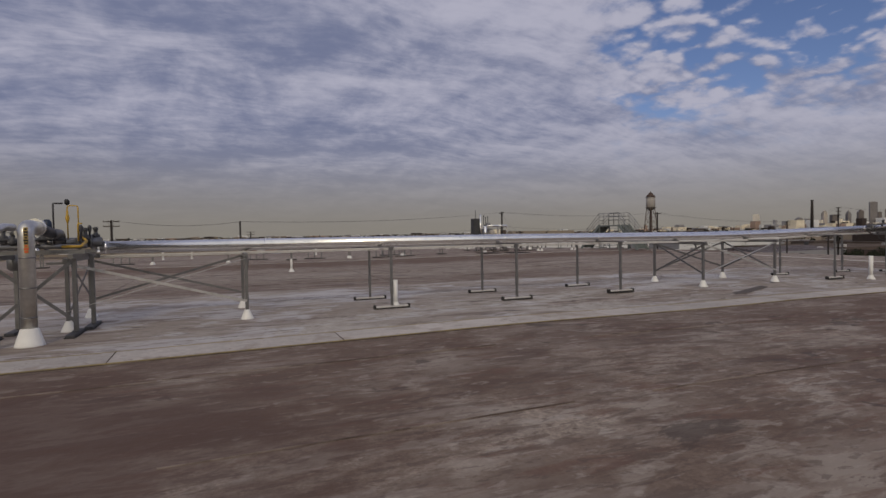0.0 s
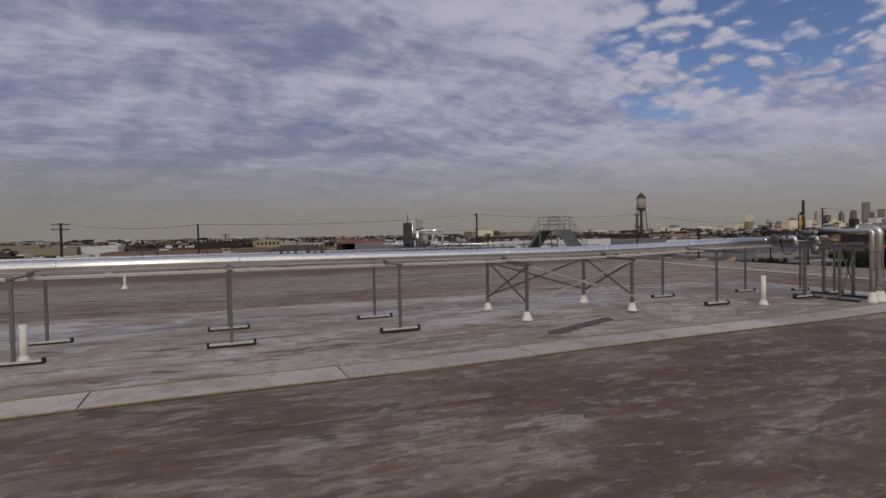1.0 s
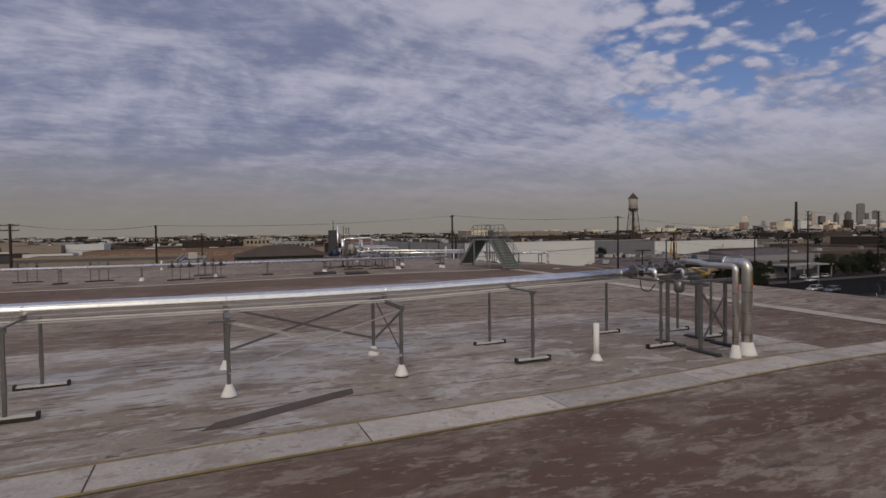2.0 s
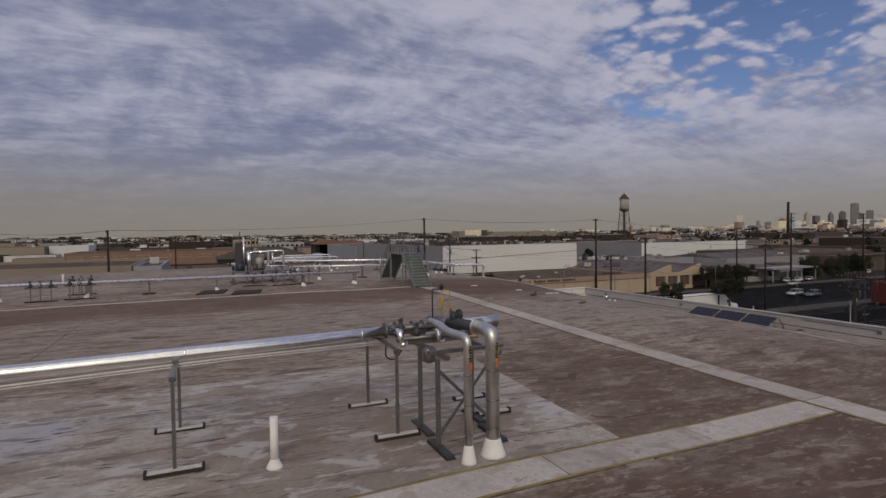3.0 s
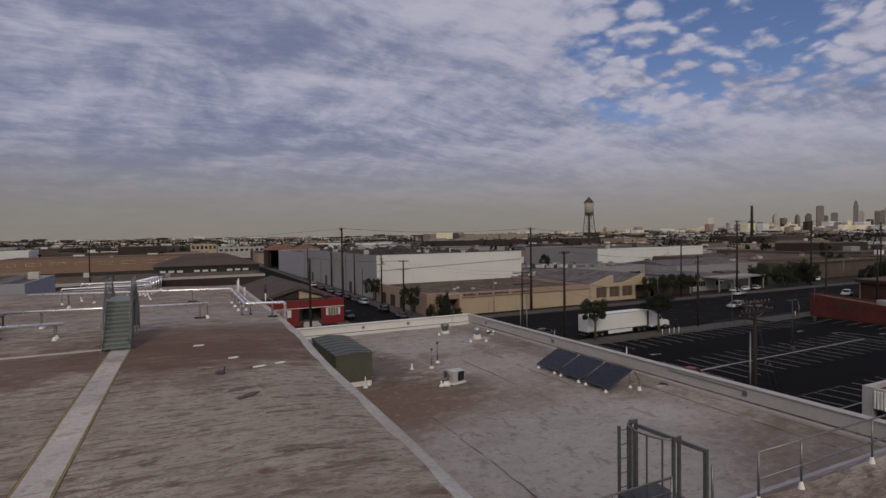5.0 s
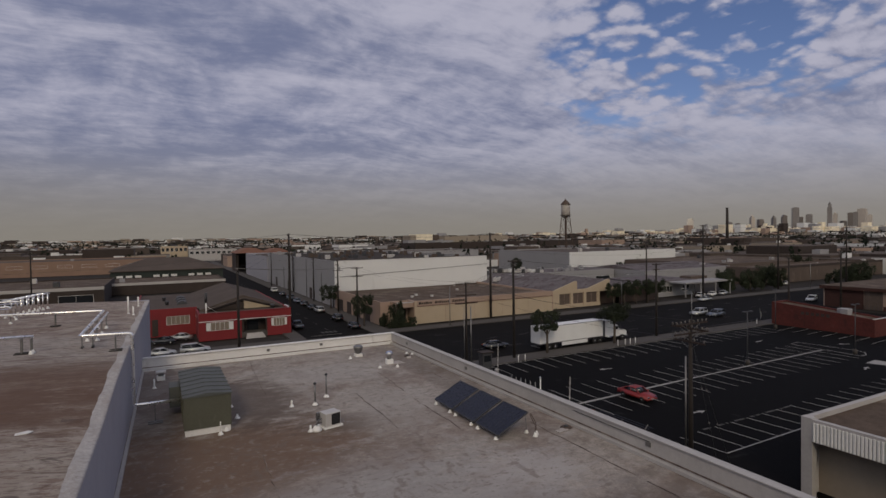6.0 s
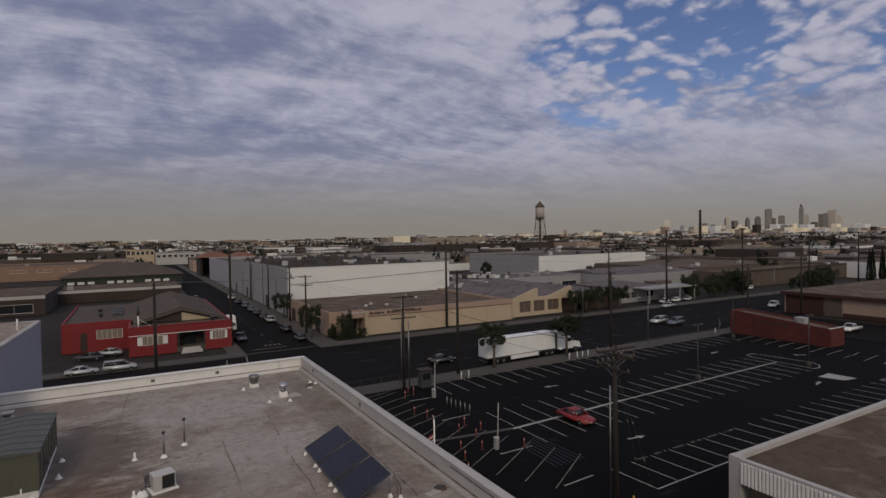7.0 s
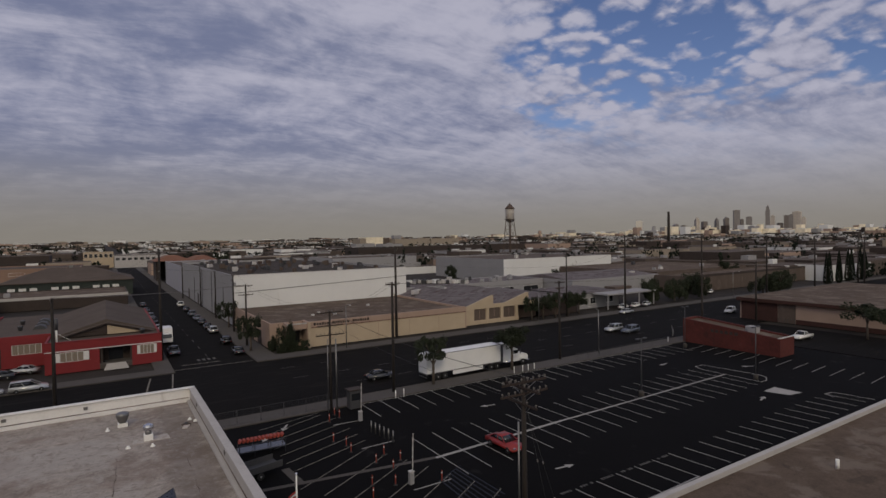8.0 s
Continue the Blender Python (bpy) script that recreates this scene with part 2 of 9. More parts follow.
M_roof = material("weathered_roof_membrane", (0.322, 0.266, 0.219), 0.9, grain=((0.35, 0.10), (2.2, 0.16), (6.0, 0.28), (16.0, 0.34), (45.0, 0.34)), bump=0.6, bump_scale=6.0,
                  stain=[(0.16, 0.42, 0.58, (0.165, 0.103, 0.076), 0.70, (0.5, 1.0, 1.0)), (0.9, 0.49, 0.58, (0.150, 0.102, 0.078), 0.66, (0.45, 1.0, 1.0)), (2.3, 0.53, 0.60, (0.120, 0.083, 0.066), 0.62, (0.45, 1.1, 1.0)),
                         (0.62, 0.52, 0.61, (0.395, 0.348, 0.305), 0.66, (0.55, 1.0, 1.0)), (3.1, 0.55, 0.61, (0.420, 0.372, 0.330), 0.58, (0.5, 1.0, 1.0))],
                  streak=[(0.75, 0.48, 0.66, (0.315, 0.264, 0.224), 0.46, (0.6, 1.0, 1.0)), (2.6, 0.54, 0.61, (0.350, 0.300, 0.258), 0.46, (0.45, 1.0, 1.0)), (1.8, 0.55, 0.62, (0.092, 0.056, 0.043), 0.66, (0.35, 1.2, 1.0)), (3.5, 0.54, 0.62, (0.135, 0.070, 0.050), 0.55, (0.3, 1.2, 1.0)), (5.0, 0.55, 0.62, (0.110, 0.075, 0.059), 0.62, (0.32, 1.2, 1.0)), (12.0, 0.56, 0.62, (0.100, 0.070, 0.057), 0.55, (0.4, 1.0, 1.0)),
                          (8.0, 0.57, 0.66, (0.420, 0.370, 0.325), 0.36, (0.4, 1.0, 1.0)), (1.3, 0.62, 0.66, (0.066, 0.046, 0.038), 0.72, (0.5, 1.0, 1.0))],
                  zone_colour=(0.104, 0.060, 0.041),
                  zones=((8.0, 8.0, 60.0, 1.6, 0.6), (20.0, 5.4, 12.0, 3.8, 0.8, (0.104, 0.056, 0.038)), (-2.4, 4.6, 3.2, 3.2, 0.94, (0.086, 0.047, 0.035)), (2.2, 2.6, 3.0, 1.2, 0.6), (12.0, 3.0, 9.0, 1.6, 0.45), (33.5, 9.0, 6.0, 5.0, 0.6), (-1.5, 6.0, 4.0, 2.8, 0.6), (3.4, 6.1, 0.9, 2.2, 0.75),
                         (29.2, 12.5, 4.2, 9.0, 0.75), (4.0, 6.2, 6.5, 2.6, 0.5), (6.0, 33.1, 90.0, 3.8, 0.95, (0.104, 0.054, 0.032)), (36.2, 36.4, 6.5, 6.0, 0.95, (0.104, 0.054, 0.032)), (39.2, 40.0, 4.0, 3.2, 0.8, (0.120, 0.066, 0.040)), (2.0, 24.5, 70.0, 6.5, 0.55, (0.290, 0.246, 0.206)), (38.4, 23.0, 4.2, 12.0, 0.5, (0.290, 0.246, 0.208)), (36.5, 46.0, 9.0, 8.0, 0.6, (0.320, 0.295, 0.275)), (4.0, 19.2, 14.0, 2.2, 0.5), (43.0, 8.6, 8.0, 4.5, 0.7), (22.0, 6.6, 10.0, 2.6, 0.55), 
                         (37.6, 13.0, 3.0, 6.0, 0.5), (34.8, 29.0, 2.6, 2.2, 0.6), (8.5, 4.4, 2.0, 1.2, 0.6)))
M_coating = material("grey_roof_coating", (0.374, 0.335, 0.300), 0.88, grain=((0.5, 0.10), (4.0, 0.16), (12.0, 0.18), (35.0, 0.20)), bump=0.25, bump_scale=8.0,
                     stain=[(0.35, 0.44, 0.58, (0.255, 0.207, 0.172), 0.66, (0.5, 1.1, 1.0)), (0.55, 0.51, 0.59, (0.475, 0.455, 0.462), 0.82, (0.8, 1.0, 1.0)), (1.1, 0.55, 0.60, (0.205, 0.160, 0.130), 0.62, (0.35, 1.2, 1.0))],
                     streak=[(2.6, 0.56, 0.61, (0.145, 0.106, 0.086), 0.66, (0.25, 1.2, 1.0)), (1.5, 0.57, 0.63, (0.46, 0.44, 0.435), 0.7, (0.7, 1.0, 1.0)), (4.2, 0.625, 0.66, (0.046, 0.036, 0.032), 0.88, (0.26, 1.4, 1.0)), (9.0, 0.60, 0.65, (0.10, 0.078, 0.065), 0.7, (0.3, 1.3, 1.0)),
                             (3.2, 0.58, 0.63, (0.49, 0.47, 0.47), 0.55, (0.3, 1.2, 1.0)), (0.8, 0.56, 0.66, (0.20, 0.145, 0.112), 0.5, (0.8, 0.8, 1.0))],
                     zone_colour=(0.185, 0.138, 0.110), zones=((21.6, 12.0, 3.0, 5.0, 0.6), (13.4, 10.6, 4.5, 1.8, 0.4), (-8.0, 11.0, 8.0, 4.0, 0.4)))
M_lowroof = material("pale_rolled_roofing", (0.290, 0.252, 0.222), 0.92, grain=((0.25, 0.12), (0.9, 0.16), (2.6, 0.20), (8.0, 0.18), (22.0, 0.16)), bump=0.2, bump_scale=8.0,
                     zone_colour=(0.092, 0.066, 0.052),
                     zones=((48.4, 46.0, 3.2, 6.5, 0.95), (43.0, 50.0, 2.4, 11.0, 0.6), (45.5, 36.0, 9.0, 6.5, 0.9, (0.140, 0.082, 0.050)), (52.5, 38.6, 2.6, 1.8, 0.6), (62.8, 46.0, 1.6, 16.0, 0.5), (42.0, 26.0, 2.6, 9.0, 0.6), (60.5, 21.0, 6.0, 4.0, 0.55),
                            (52.0, 26.0, 8.0, 7.0, 0.55, (0.335, 0.318, 0.312)), (55.0, 51.0, 4.5, 3.0, 0.5, (0.36, 0.335, 0.315)), (58.5, 28.0, 3.0, 2.0, 0.55, (0.38, 0.35, 0.335)), (57.0, 40.0, 4.0, 5.0, 0.45, (0.34, 0.31, 0.285))),
                     stain=[(0.20, 0.48, 0.62, (0.165, 0.115, 0.092), 0.55, None), (0.6, 0.50, 0.66, (0.375, 0.345, 0.322), 0.5, None)],
                     streak=[(1.3, 0.56, 0.66, (0.150, 0.115, 0.096), 0.55, (1.0, 0.6, 1.0)), (2.4, 0.54, 0.68, (0.37, 0.345, 0.325), 0.30, None), (3.4, 0.58, 0.63, (0.150, 0.118, 0.10), 0.5, (0.5, 1.0, 1.0)), (7.0, 0.61, 0.66, (0.13, 0.10, 0.085), 0.55, (0.5, 1.0, 1.0))])
M_pad = material("pale_walkway_pad", (0.440, 0.400, 0.372), 0.85, grain=((0.8, 0.14), (5.0, 0.14), (25.0, 0.14)), bump=0.15, vary=0.13,
                 stain=[(1.6, 0.52, 0.64, (0.29, 0.245, 0.21), 0.65, None), (0.5, 0.54, 0.66, (0.25, 0.20, 0.145), 0.6, None), (5.0, 0.58, 0.66, (0.20, 0.165, 0.14), 0.6, None)])
M_yellow_line = material("faded_yellow_edge_line", (0.25, 0.185, 0.060), 0.8, grain=((2.0, 0.3),), stain=(3.0, 0.50, 0.66, (0.19, 0.15, 0.10), 0.7, None))
M_clad = material("bright_aluminium_cladding", (0.86, 0.85, 0.84), 0.18, 1.0, grain=((1.2, 0.07), (6.0, 0.06), (30.0, 0.05)))
M_backclad = material("pale_painted_cladding", (0.92, 0.91, 0.90), 0.27, 0.92, grain=((1.2, 0.06), (8.0, 0.06)))
M_cladold = material("dull_aluminium_cladding", (0.60, 0.585, 0.56), 0.36, 1.0, grain=((2.5, 0.14), (12.0, 0.10)))
# lighter copy of the galvanised steel for the lit front braces
M_brace = material("lit_galvanised_brace", (0.42, 0.41, 0.40), 0.5, 0.5, grain=((3.0, 0.2), (20.0, 0.15)))
M_edge = material("worn_pale_edge_coating", (0.400, 0.375, 0.360), 0.88, grain=((0.8, 0.14), (5.0, 0.18), (18.0, 0.18)), bump=0.2, bump_scale=8.0,
                  stain=[(0.7, 0.46, 0.62, (0.31, 0.27, 0.24), 0.6, (1.0, 0.35, 1.0)), (4.0, 0.58, 0.66, (0.25, 0.205, 0.18), 0.45, None)])
M_crack = material("dark_joint_dirt", (0.075, 0.056, 0.046), 0.95, grain=((3.0, 0.3),), stain=(1.2, 0.50, 0.64, (0.20, 0.16, 0.13), 0.8, None))
# white patches; on the north parapet the whiteness stands for sunlight
M_palewall = material("white_patch_and_sunlit_parapet", (0.66, 0.645, 0.63), 0.8, grain=((0.6, 0.06), (6.0, 0.05)), stain=(1.1, 0.58, 0.76, (0.42, 0.39, 0.37), 0.5, (1, 1, 0.35)))
M_foot = material("pale_galvanised_foot", (0.58, 0.56, 0.54), 0.6, 0.2, grain=((6.0, 0.12), (30.0, 0.1)))
M_galv = material("galvanised_steel", (0.20, 0.197, 0.195), 0.38, 0.75, grain=((8.0, 0.15), (40.0, 0.1)))
M_darksteel = material("dark_painted_steel", (0.055, 0.055, 0.060), 0.6, 0.2, grain=((8.0, 0.2),))
M_block = material("dark_rubber_block", (0.028, 0.026, 0.026), 0.9, grain=((9.0, 0.2),))
M_white = material("white_mastic", (0.74, 0.73, 0.71), 0.8, grain=((6.0, 0.06),), stain=(5.0, 0.6, 0.75, (0.4, 0.36, 0.32), 0.5, None))
M_yellow = material("yellow_gas_paint", (0.48, 0.29, 0.035), 0.5, grain=((9.0, 0.12),))
M_label = material("yellow_pipe_label", (0.42, 0.30, 0.09), 0.55, grain=((9.0, 0.1),))
M_orange = material("orange_red_label_print", (0.62, 0.10, 0.03), 0.6)
M_black = material("black_print", (0.012, 0.012, 0.013), 0.6)
M_bluepaint = material("blue_machine_paint", (0.014, 0.026, 0.052), 0.5, grain=((5.0, 0.2),))
M_stairgreen = material("grey_green_stair_paint", (0.200, 0.225, 0.215), 0.6, 0.1, grain=((6.0, 0.18),))
M_stairdark = material("dark_green_stair_riser", (0.115, 0.132, 0.125), 0.7, 0.1, grain=((6.0, 0.18),))
M_bluewall = material("blue_grey_plaster", (0.310, 0.306, 0.345), 0.85, grain=((0.5, 0.05), (5.0, 0.05)), bump=0.08,
                      stain=(0.8, 0.58, 0.8, (0.22, 0.22, 0.26), 0.5, (1, 1, 0.25)))
M_coping = material("pale_metal_coping", (0.50, 0.48, 0.465), 0.55, 0.15, grain=((1.0, 0.06), (8.0, 0.05)))
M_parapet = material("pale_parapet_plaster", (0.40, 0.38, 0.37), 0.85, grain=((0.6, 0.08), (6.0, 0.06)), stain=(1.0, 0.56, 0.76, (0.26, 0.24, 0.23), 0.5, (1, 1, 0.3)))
M_greenmetal = material("olive_green_sheet_metal", (0.092, 0.092, 0.068), 0.55, 0.1, grain=((0.8, 0.1), (7.0, 0.08)), stain=(2.0, 0.6, 0.75, (0.16, 0.15, 0.12), 0.5, (1, 1, 0.3)))
M_greyroofmetal = material("grey_green_metal_roof", (0.088, 0.094, 0.089), 0.6, 0.1, grain=((0.8, 0.12), (7.0, 0.1)))
M_cell = material("dark_blue_solar_cells", (0.008, 0.010, 0.022), 0.28, grain=((3.0, 0.2),), spec=0.3)
M_asphalt = material("dark_fresh_asphalt", (0.0046, 0.0043, 0.0047), 0.92, grain=((0.08, 0.18), (1.2, 0.12), (40.0, 0.2)), bump=0.15, bump_scale=40.0, spec=0.08,
                     stain=[(0.3, 0.60, 0.75, (0.032, 0.030, 0.030), 0.6, None)])
M_street = material("worn_street_asphalt", (0.0072, 0.0064, 0.0062), 0.9, grain=((0.08, 0.15), (1.0, 0.12), (30.0, 0.15)), bump=0.12, bump_scale=30.0, spec=0.08,
                    stain=[(0.25, 0.58, 0.75, (0.024, 0.021, 0.020), 0.6, (0.2, 1, 1)), (0.9, 0.56, 0.62, (0.016, 0.014, 0.013), 0.6, (0.15, 1, 1))])
M_ground = material("dusty_city_ground", (0.030, 0.026, 0.024), 0.95, grain=((0.02, 0.3), (0.2, 0.25), (3.0, 0.15)), spec=0.2)
M_concrete = material("city_concrete_pavement", (0.064, 0.056, 0.051), 0.92, grain=((0.2, 0.12), (3.0, 0.1), (25.0, 0.1)), bump=0.08, stain=(0.8, 0.58, 0.75, (0.085, 0.078, 0.074), 0.6, None))
M_wornline = material("worn_pale_road_paint", (0.19, 0.175, 0.15), 0.85, grain=((1.0, 0.2), (6.0, 0.2)), stain=(1.4, 0.5, 0.65, (0.04, 0.036, 0.032), 0.8, None))
M_dimpaint = material("worn_lane_paint", (0.085, 0.080, 0.075), 0.85, grain=((1.0, 0.2), (6.0, 0.2)), stain=(1.2, 0.5, 0.65, (0.02, 0.019, 0.018), 0.8, None))
M_paint = material("white_road_paint", (0.31, 0.297, 0.285), 0.8, grain=((2.0, 0.12),), stain=(2.5, 0.56, 0.72, (0.12, 0.12, 0.12), 0.6, None))
M_redwall = material("red_painted_wall", (0.180, 0.012, 0.015), 0.75, grain=((0.5, 0.08), (6.0, 0.08)), stain=(0.7, 0.6, 0.78, (0.12, 0.02, 0.018), 0.5, (1, 1, 0.3)))
M_greyroof = material("grey_composition_roof", (0.100, 0.080, 0.070), 0.95, grain=((0.15, 0.14), (2.0, 0.12), (20.0, 0.1)), stain=(0.3, 0.58, 0.75, (0.09, 0.08, 0.075), 0.5, None), vary=0.12, spec=0.12)
M_darkroof = material("dark_tar_roof", (0.052, 0.043, 0.038), 0.95, grain=((0.15, 0.2), (1.0, 0.25), (6.0, 0.2)), stain=(0.4, 0.56, 0.68, (0.13, 0.12, 0.115), 0.6, None), spec=0.12)
# sunshine on the distant city, put into a very bright wall colour
M_sunlit = material("sunlit_cream_far_wall", (0.80, 0.71, 0.55), 0.9, grain=((0.05, 0.2), (0.3, 0.15)), stain=(0.08, 0.55, 0.7, (0.40, 0.33, 0.27), 0.6, None))
M_blueroof = material("blue_grey_roof", (0.138, 0.121, 0.126), 0.92, grain=((0.15, 0.15), (0.8, 0.15), (3.0, 0.15)), stain=[(0.25, 0.50, 0.60, (0.085, 0.070, 0.070), 0.6, (0.6, 1, 1)), (0.7, 0.57, 0.62, (0.060, 0.032, 0.028), 0.75, (0.5, 1, 1)), (0.5, 0.60, 0.66, (0.22, 0.20, 0.205), 0.6, None)], spec=0.12)
M_brownwall = material("brown_weathered_plaster", (0.090, 0.066, 0.054), 0.9, grain=((0.2, 0.15), (2.0, 0.12)), stain=(0.4, 0.55, 0.7, (0.15, 0.115, 0.095), 0.6, (1, 1, 0.4)))
M_bluepaintline = material("blue_stall_paint", (0.0052, 0.0070, 0.0170), 0.9, grain=((2.0, 0.2),))
M_crossarm = material("weathered_crossarm_timber", (0.034, 0.022, 0.017), 0.9, grain=((2.0, 0.2), (14.0, 0.2)), vary=0.15)
M_tan = material("cream_tan_stucco", (0.42, 0.335, 0.240), 0.88, grain=((0.4, 0.05), (6.0, 0.05)), bump=0.05, stain=(0.7, 0.6, 0.8, (0.36, 0.28, 0.18), 0.5, (1, 1, 0.3)))
M_tanpink = material("pinkish_tan_stucco", (0.33, 0.235, 0.185), 0.88, grain=((0.4, 0.05), (6.0, 0.06)), bump=0.05)
M_tanroof = material("brown_grey_flat_roof", (0.100, 0.074, 0.058), 0.95, grain=((0.12, 0.15), (1.5, 0.2), (8.0, 0.2)), stain=[(0.22, 0.50, 0.60, (0.185, 0.15, 0.125), 0.6, None), (0.5, 0.58, 0.66, (0.060, 0.046, 0.038), 0.6, None)], spec=0.12)
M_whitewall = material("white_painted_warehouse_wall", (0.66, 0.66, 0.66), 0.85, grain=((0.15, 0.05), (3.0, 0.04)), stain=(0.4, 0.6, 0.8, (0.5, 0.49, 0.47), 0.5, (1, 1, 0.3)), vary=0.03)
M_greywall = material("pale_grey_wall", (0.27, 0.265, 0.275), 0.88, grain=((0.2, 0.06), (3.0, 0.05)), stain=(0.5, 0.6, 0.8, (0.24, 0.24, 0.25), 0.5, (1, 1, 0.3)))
M_brick = material("dark_red_brick_paint", (0.082, 0.015, 0.011), 0.88, grain=((0.4, 0.2), (2.0, 0.2), (8.0, 0.2)), bump=0.12, bump_scale=14.0, stain=[(0.5, 0.54, 0.68, (0.045, 0.012, 0.010), 0.7, (1, 1, 0.5)), (0.8, 0.60, 0.72, (0.11, 0.035, 0.028), 0.6, None)])
M_orangewall = material("pinkish_tan_brick_wall", (0.235, 0.150, 0.112), 0.9, grain=((0.2, 0.08), (3.0, 0.08)), stain=(0.3, 0.6, 0.75, (0.27, 0.17, 0.125), 0.6, None))
M_beige = material("beige_wall", (0.27, 0.225, 0.18), 0.9, grain=((0.2, 0.06), (3.0, 0.05)), vary=0.08)
M_darkfascia = material("dark_brown_fascia", (0.036, 0.025, 0.021), 0.85, grain=((0.3, 0.2), (2.0, 0.15)))
M_greenwall = material("dark_green_wall_paint", (0.022, 0.030, 0.026), 0.85, grain=((0.3, 0.2), (2.0, 0.15)))
M_redfascia = material("dull_dark_red_paint", (0.046, 0.017, 0.013), 0.9, grain=((0.3, 0.2), (2.0, 0.15)))
M_terracotta = material("terracotta_pitched_roof", (0.17, 0.075, 0.045), 0.9, grain=((0.5, 0.12), (5.0, 0.12)))
M_glass = material("dark_window_glass", (0.016, 0.018, 0.022), 0.08, spec=0.6)
M_curtain = material("pale_blinds", (0.20, 0.165, 0.13), 0.8, grain=((3.0, 0.15),))
M_frame = material("white_window_frame", (0.62, 0.61, 0.60), 0.6, grain=((4.0, 0.05),))
M_wood = material("creosoted_wood", (0.022, 0.017, 0.015), 0.9, grain=((1.5, 0.2), (12.0, 0.2)), vary=0.2)
M_insul = material("dull_insulator", (0.13, 0.115, 0.105), 0.45)
M_wire = material("black_cable", (0.02, 0.02, 0.02), 0.6)
M_trailer = material("white_trailer_side", (0.72, 0.72, 0.72), 0.4, grain=((0.6, 0.04), (5.0, 0.03)))
M_tyre = material("tyre_rubber", (0.015, 0.015, 0.016), 0.85)
M_rim = material("silver_wheel_rim", (0.45, 0.45, 0.46), 0.35, 0.8)
M_chrome = material("bright_metal", (0.6, 0.6, 0.62), 0.2, 1.0)
M_carred = material("bright_red_car_paint", (0.230, 0.013, 0.011), 0.45, grain=((2.0, 0.08),), coat=0.25)
M_carsilver = material("silver_car_paint", (0.45, 0.46, 0.47), 0.3, 0.4, coat=0.6)
M_carwhite = material("white_car_paint", (0.68, 0.68, 0.68), 0.3, coat=0.6)
M_cardark = material("dark_car_paint", (0.025, 0.027, 0.032), 0.25, coat=0.6)
M_carblue = material("grey_blue_car_paint", (0.09, 0.11, 0.15), 0.3, coat=0.6)
M_redplastic = material("orange_red_plastic", (0.30, 0.045, 0.025), 0.55, grain=((3.0, 0.1),))
M_leaf = material("dusty_tree_leaves", (0.027, 0.034, 0.020), 0.8, grain=((1.2, 0.35), (6.0, 0.2)), vary=0.2, spec=0.2)
M_leafdark = material("dark_cypress_leaves", (0.009, 0.014, 0.008), 0.85, grain=((1.2, 0.3),), vary=0.2, spec=0.2)
M_bark = material("grey_brown_bark", (0.085, 0.068, 0.055), 0.95, grain=((4.0, 0.25),))
M_tank = material("pale_rusty_tank", (0.34, 0.315, 0.29), 0.75, 0.1, grain=((0.4, 0.1), (2.0, 0.1)), stain=(0.5, 0.52, 0.7, (0.17, 0.11, 0.075), 0.7, (1, 1, 0.35)))
M_rustroof = material("dark_rusty_roof", (0.075, 0.05, 0.04), 0.85, grain=((1.0, 0.2),))
M_flagred = material("faded_red_cloth", (0.35, 0.035, 0.03), 0.9)
M_cloth = material("white_cloth", (0.6, 0.6, 0.6), 0.9)
M_seam = material("dark_bitumen_seam", (0.095, 0.068, 0.058), 0.9, grain=((3.0, 0.3),), stain=(0.9, 0.42, 0.58, (0.27, 0.22, 0.19), 0.85, None))
M_mat = material("dark_brown_rubber_sheet", (0.026, 0.017, 0.014), 0.9, grain=((3.0, 0.25), (15.0, 0.2)))
M_darkpatch = material("dark_brown_patch", (0.085, 0.068, 0.060), 0.85, grain=((2.0, 0.2), (20.0, 0.2)))

# ---- building tools ----
def put_box(bm, x0, x1, y0, y1, z0, z1, bevel=0.0):
    """A box from corner to corner, with chamfered edges if bevel is given."""
    v = [bm.verts.new(p) for p in ((x0, y0, z0), (x1, y0, z0), (x1, y1, z0), (x0, y1, z0), (x0, y0, z1), (x1, y0, z1), (x1, y1, z1), (x0, y1, z1))]
    fs = [bm.faces.new([v[i] for i in q]) for q in ((3, 2, 1, 0), (4, 5, 6, 7), (0, 1, 5, 4), (1, 2, 6, 5), (2, 3, 7, 6), (3, 0, 4, 7))]
    if bevel:
        es = {e for f in fs for e in f.edges}
        bmesh.ops.bevel(bm, geom=list(es), offset=bevel, segments=1, affect="EDGES")
    return bm


def put_tube(bm, a, b, r0, r1=None, seg=12, caps=True):
    """A round bar or cone from a to b."""
    r1 = r0 if r1 is None else r1
    a, b = Vector(a), Vector(b)
    d = (b - a).normalized()
    u = d.orthogonal().normalized()
    w = d.cross(u)
    ra = [bm.verts.new(a + (u * math.cos(k * math.tau / seg) + w * math.sin(k * math.tau / seg)) * r0) for k in range(seg)]
    rb = [bm.verts.new(b + (u * math.cos(k * math.tau / seg) + w * math.sin(k * math.tau / seg)) * r1) for k in range(seg)]
    for k in range(seg):
        f = bm.faces.new((ra[k], ra[(k + 1) % seg], rb[(k + 1) % seg], rb[k]))
        f.smooth = True
    if caps:
        bm.faces.new(ra[::-1]), bm.faces.new(rb)
    return bm


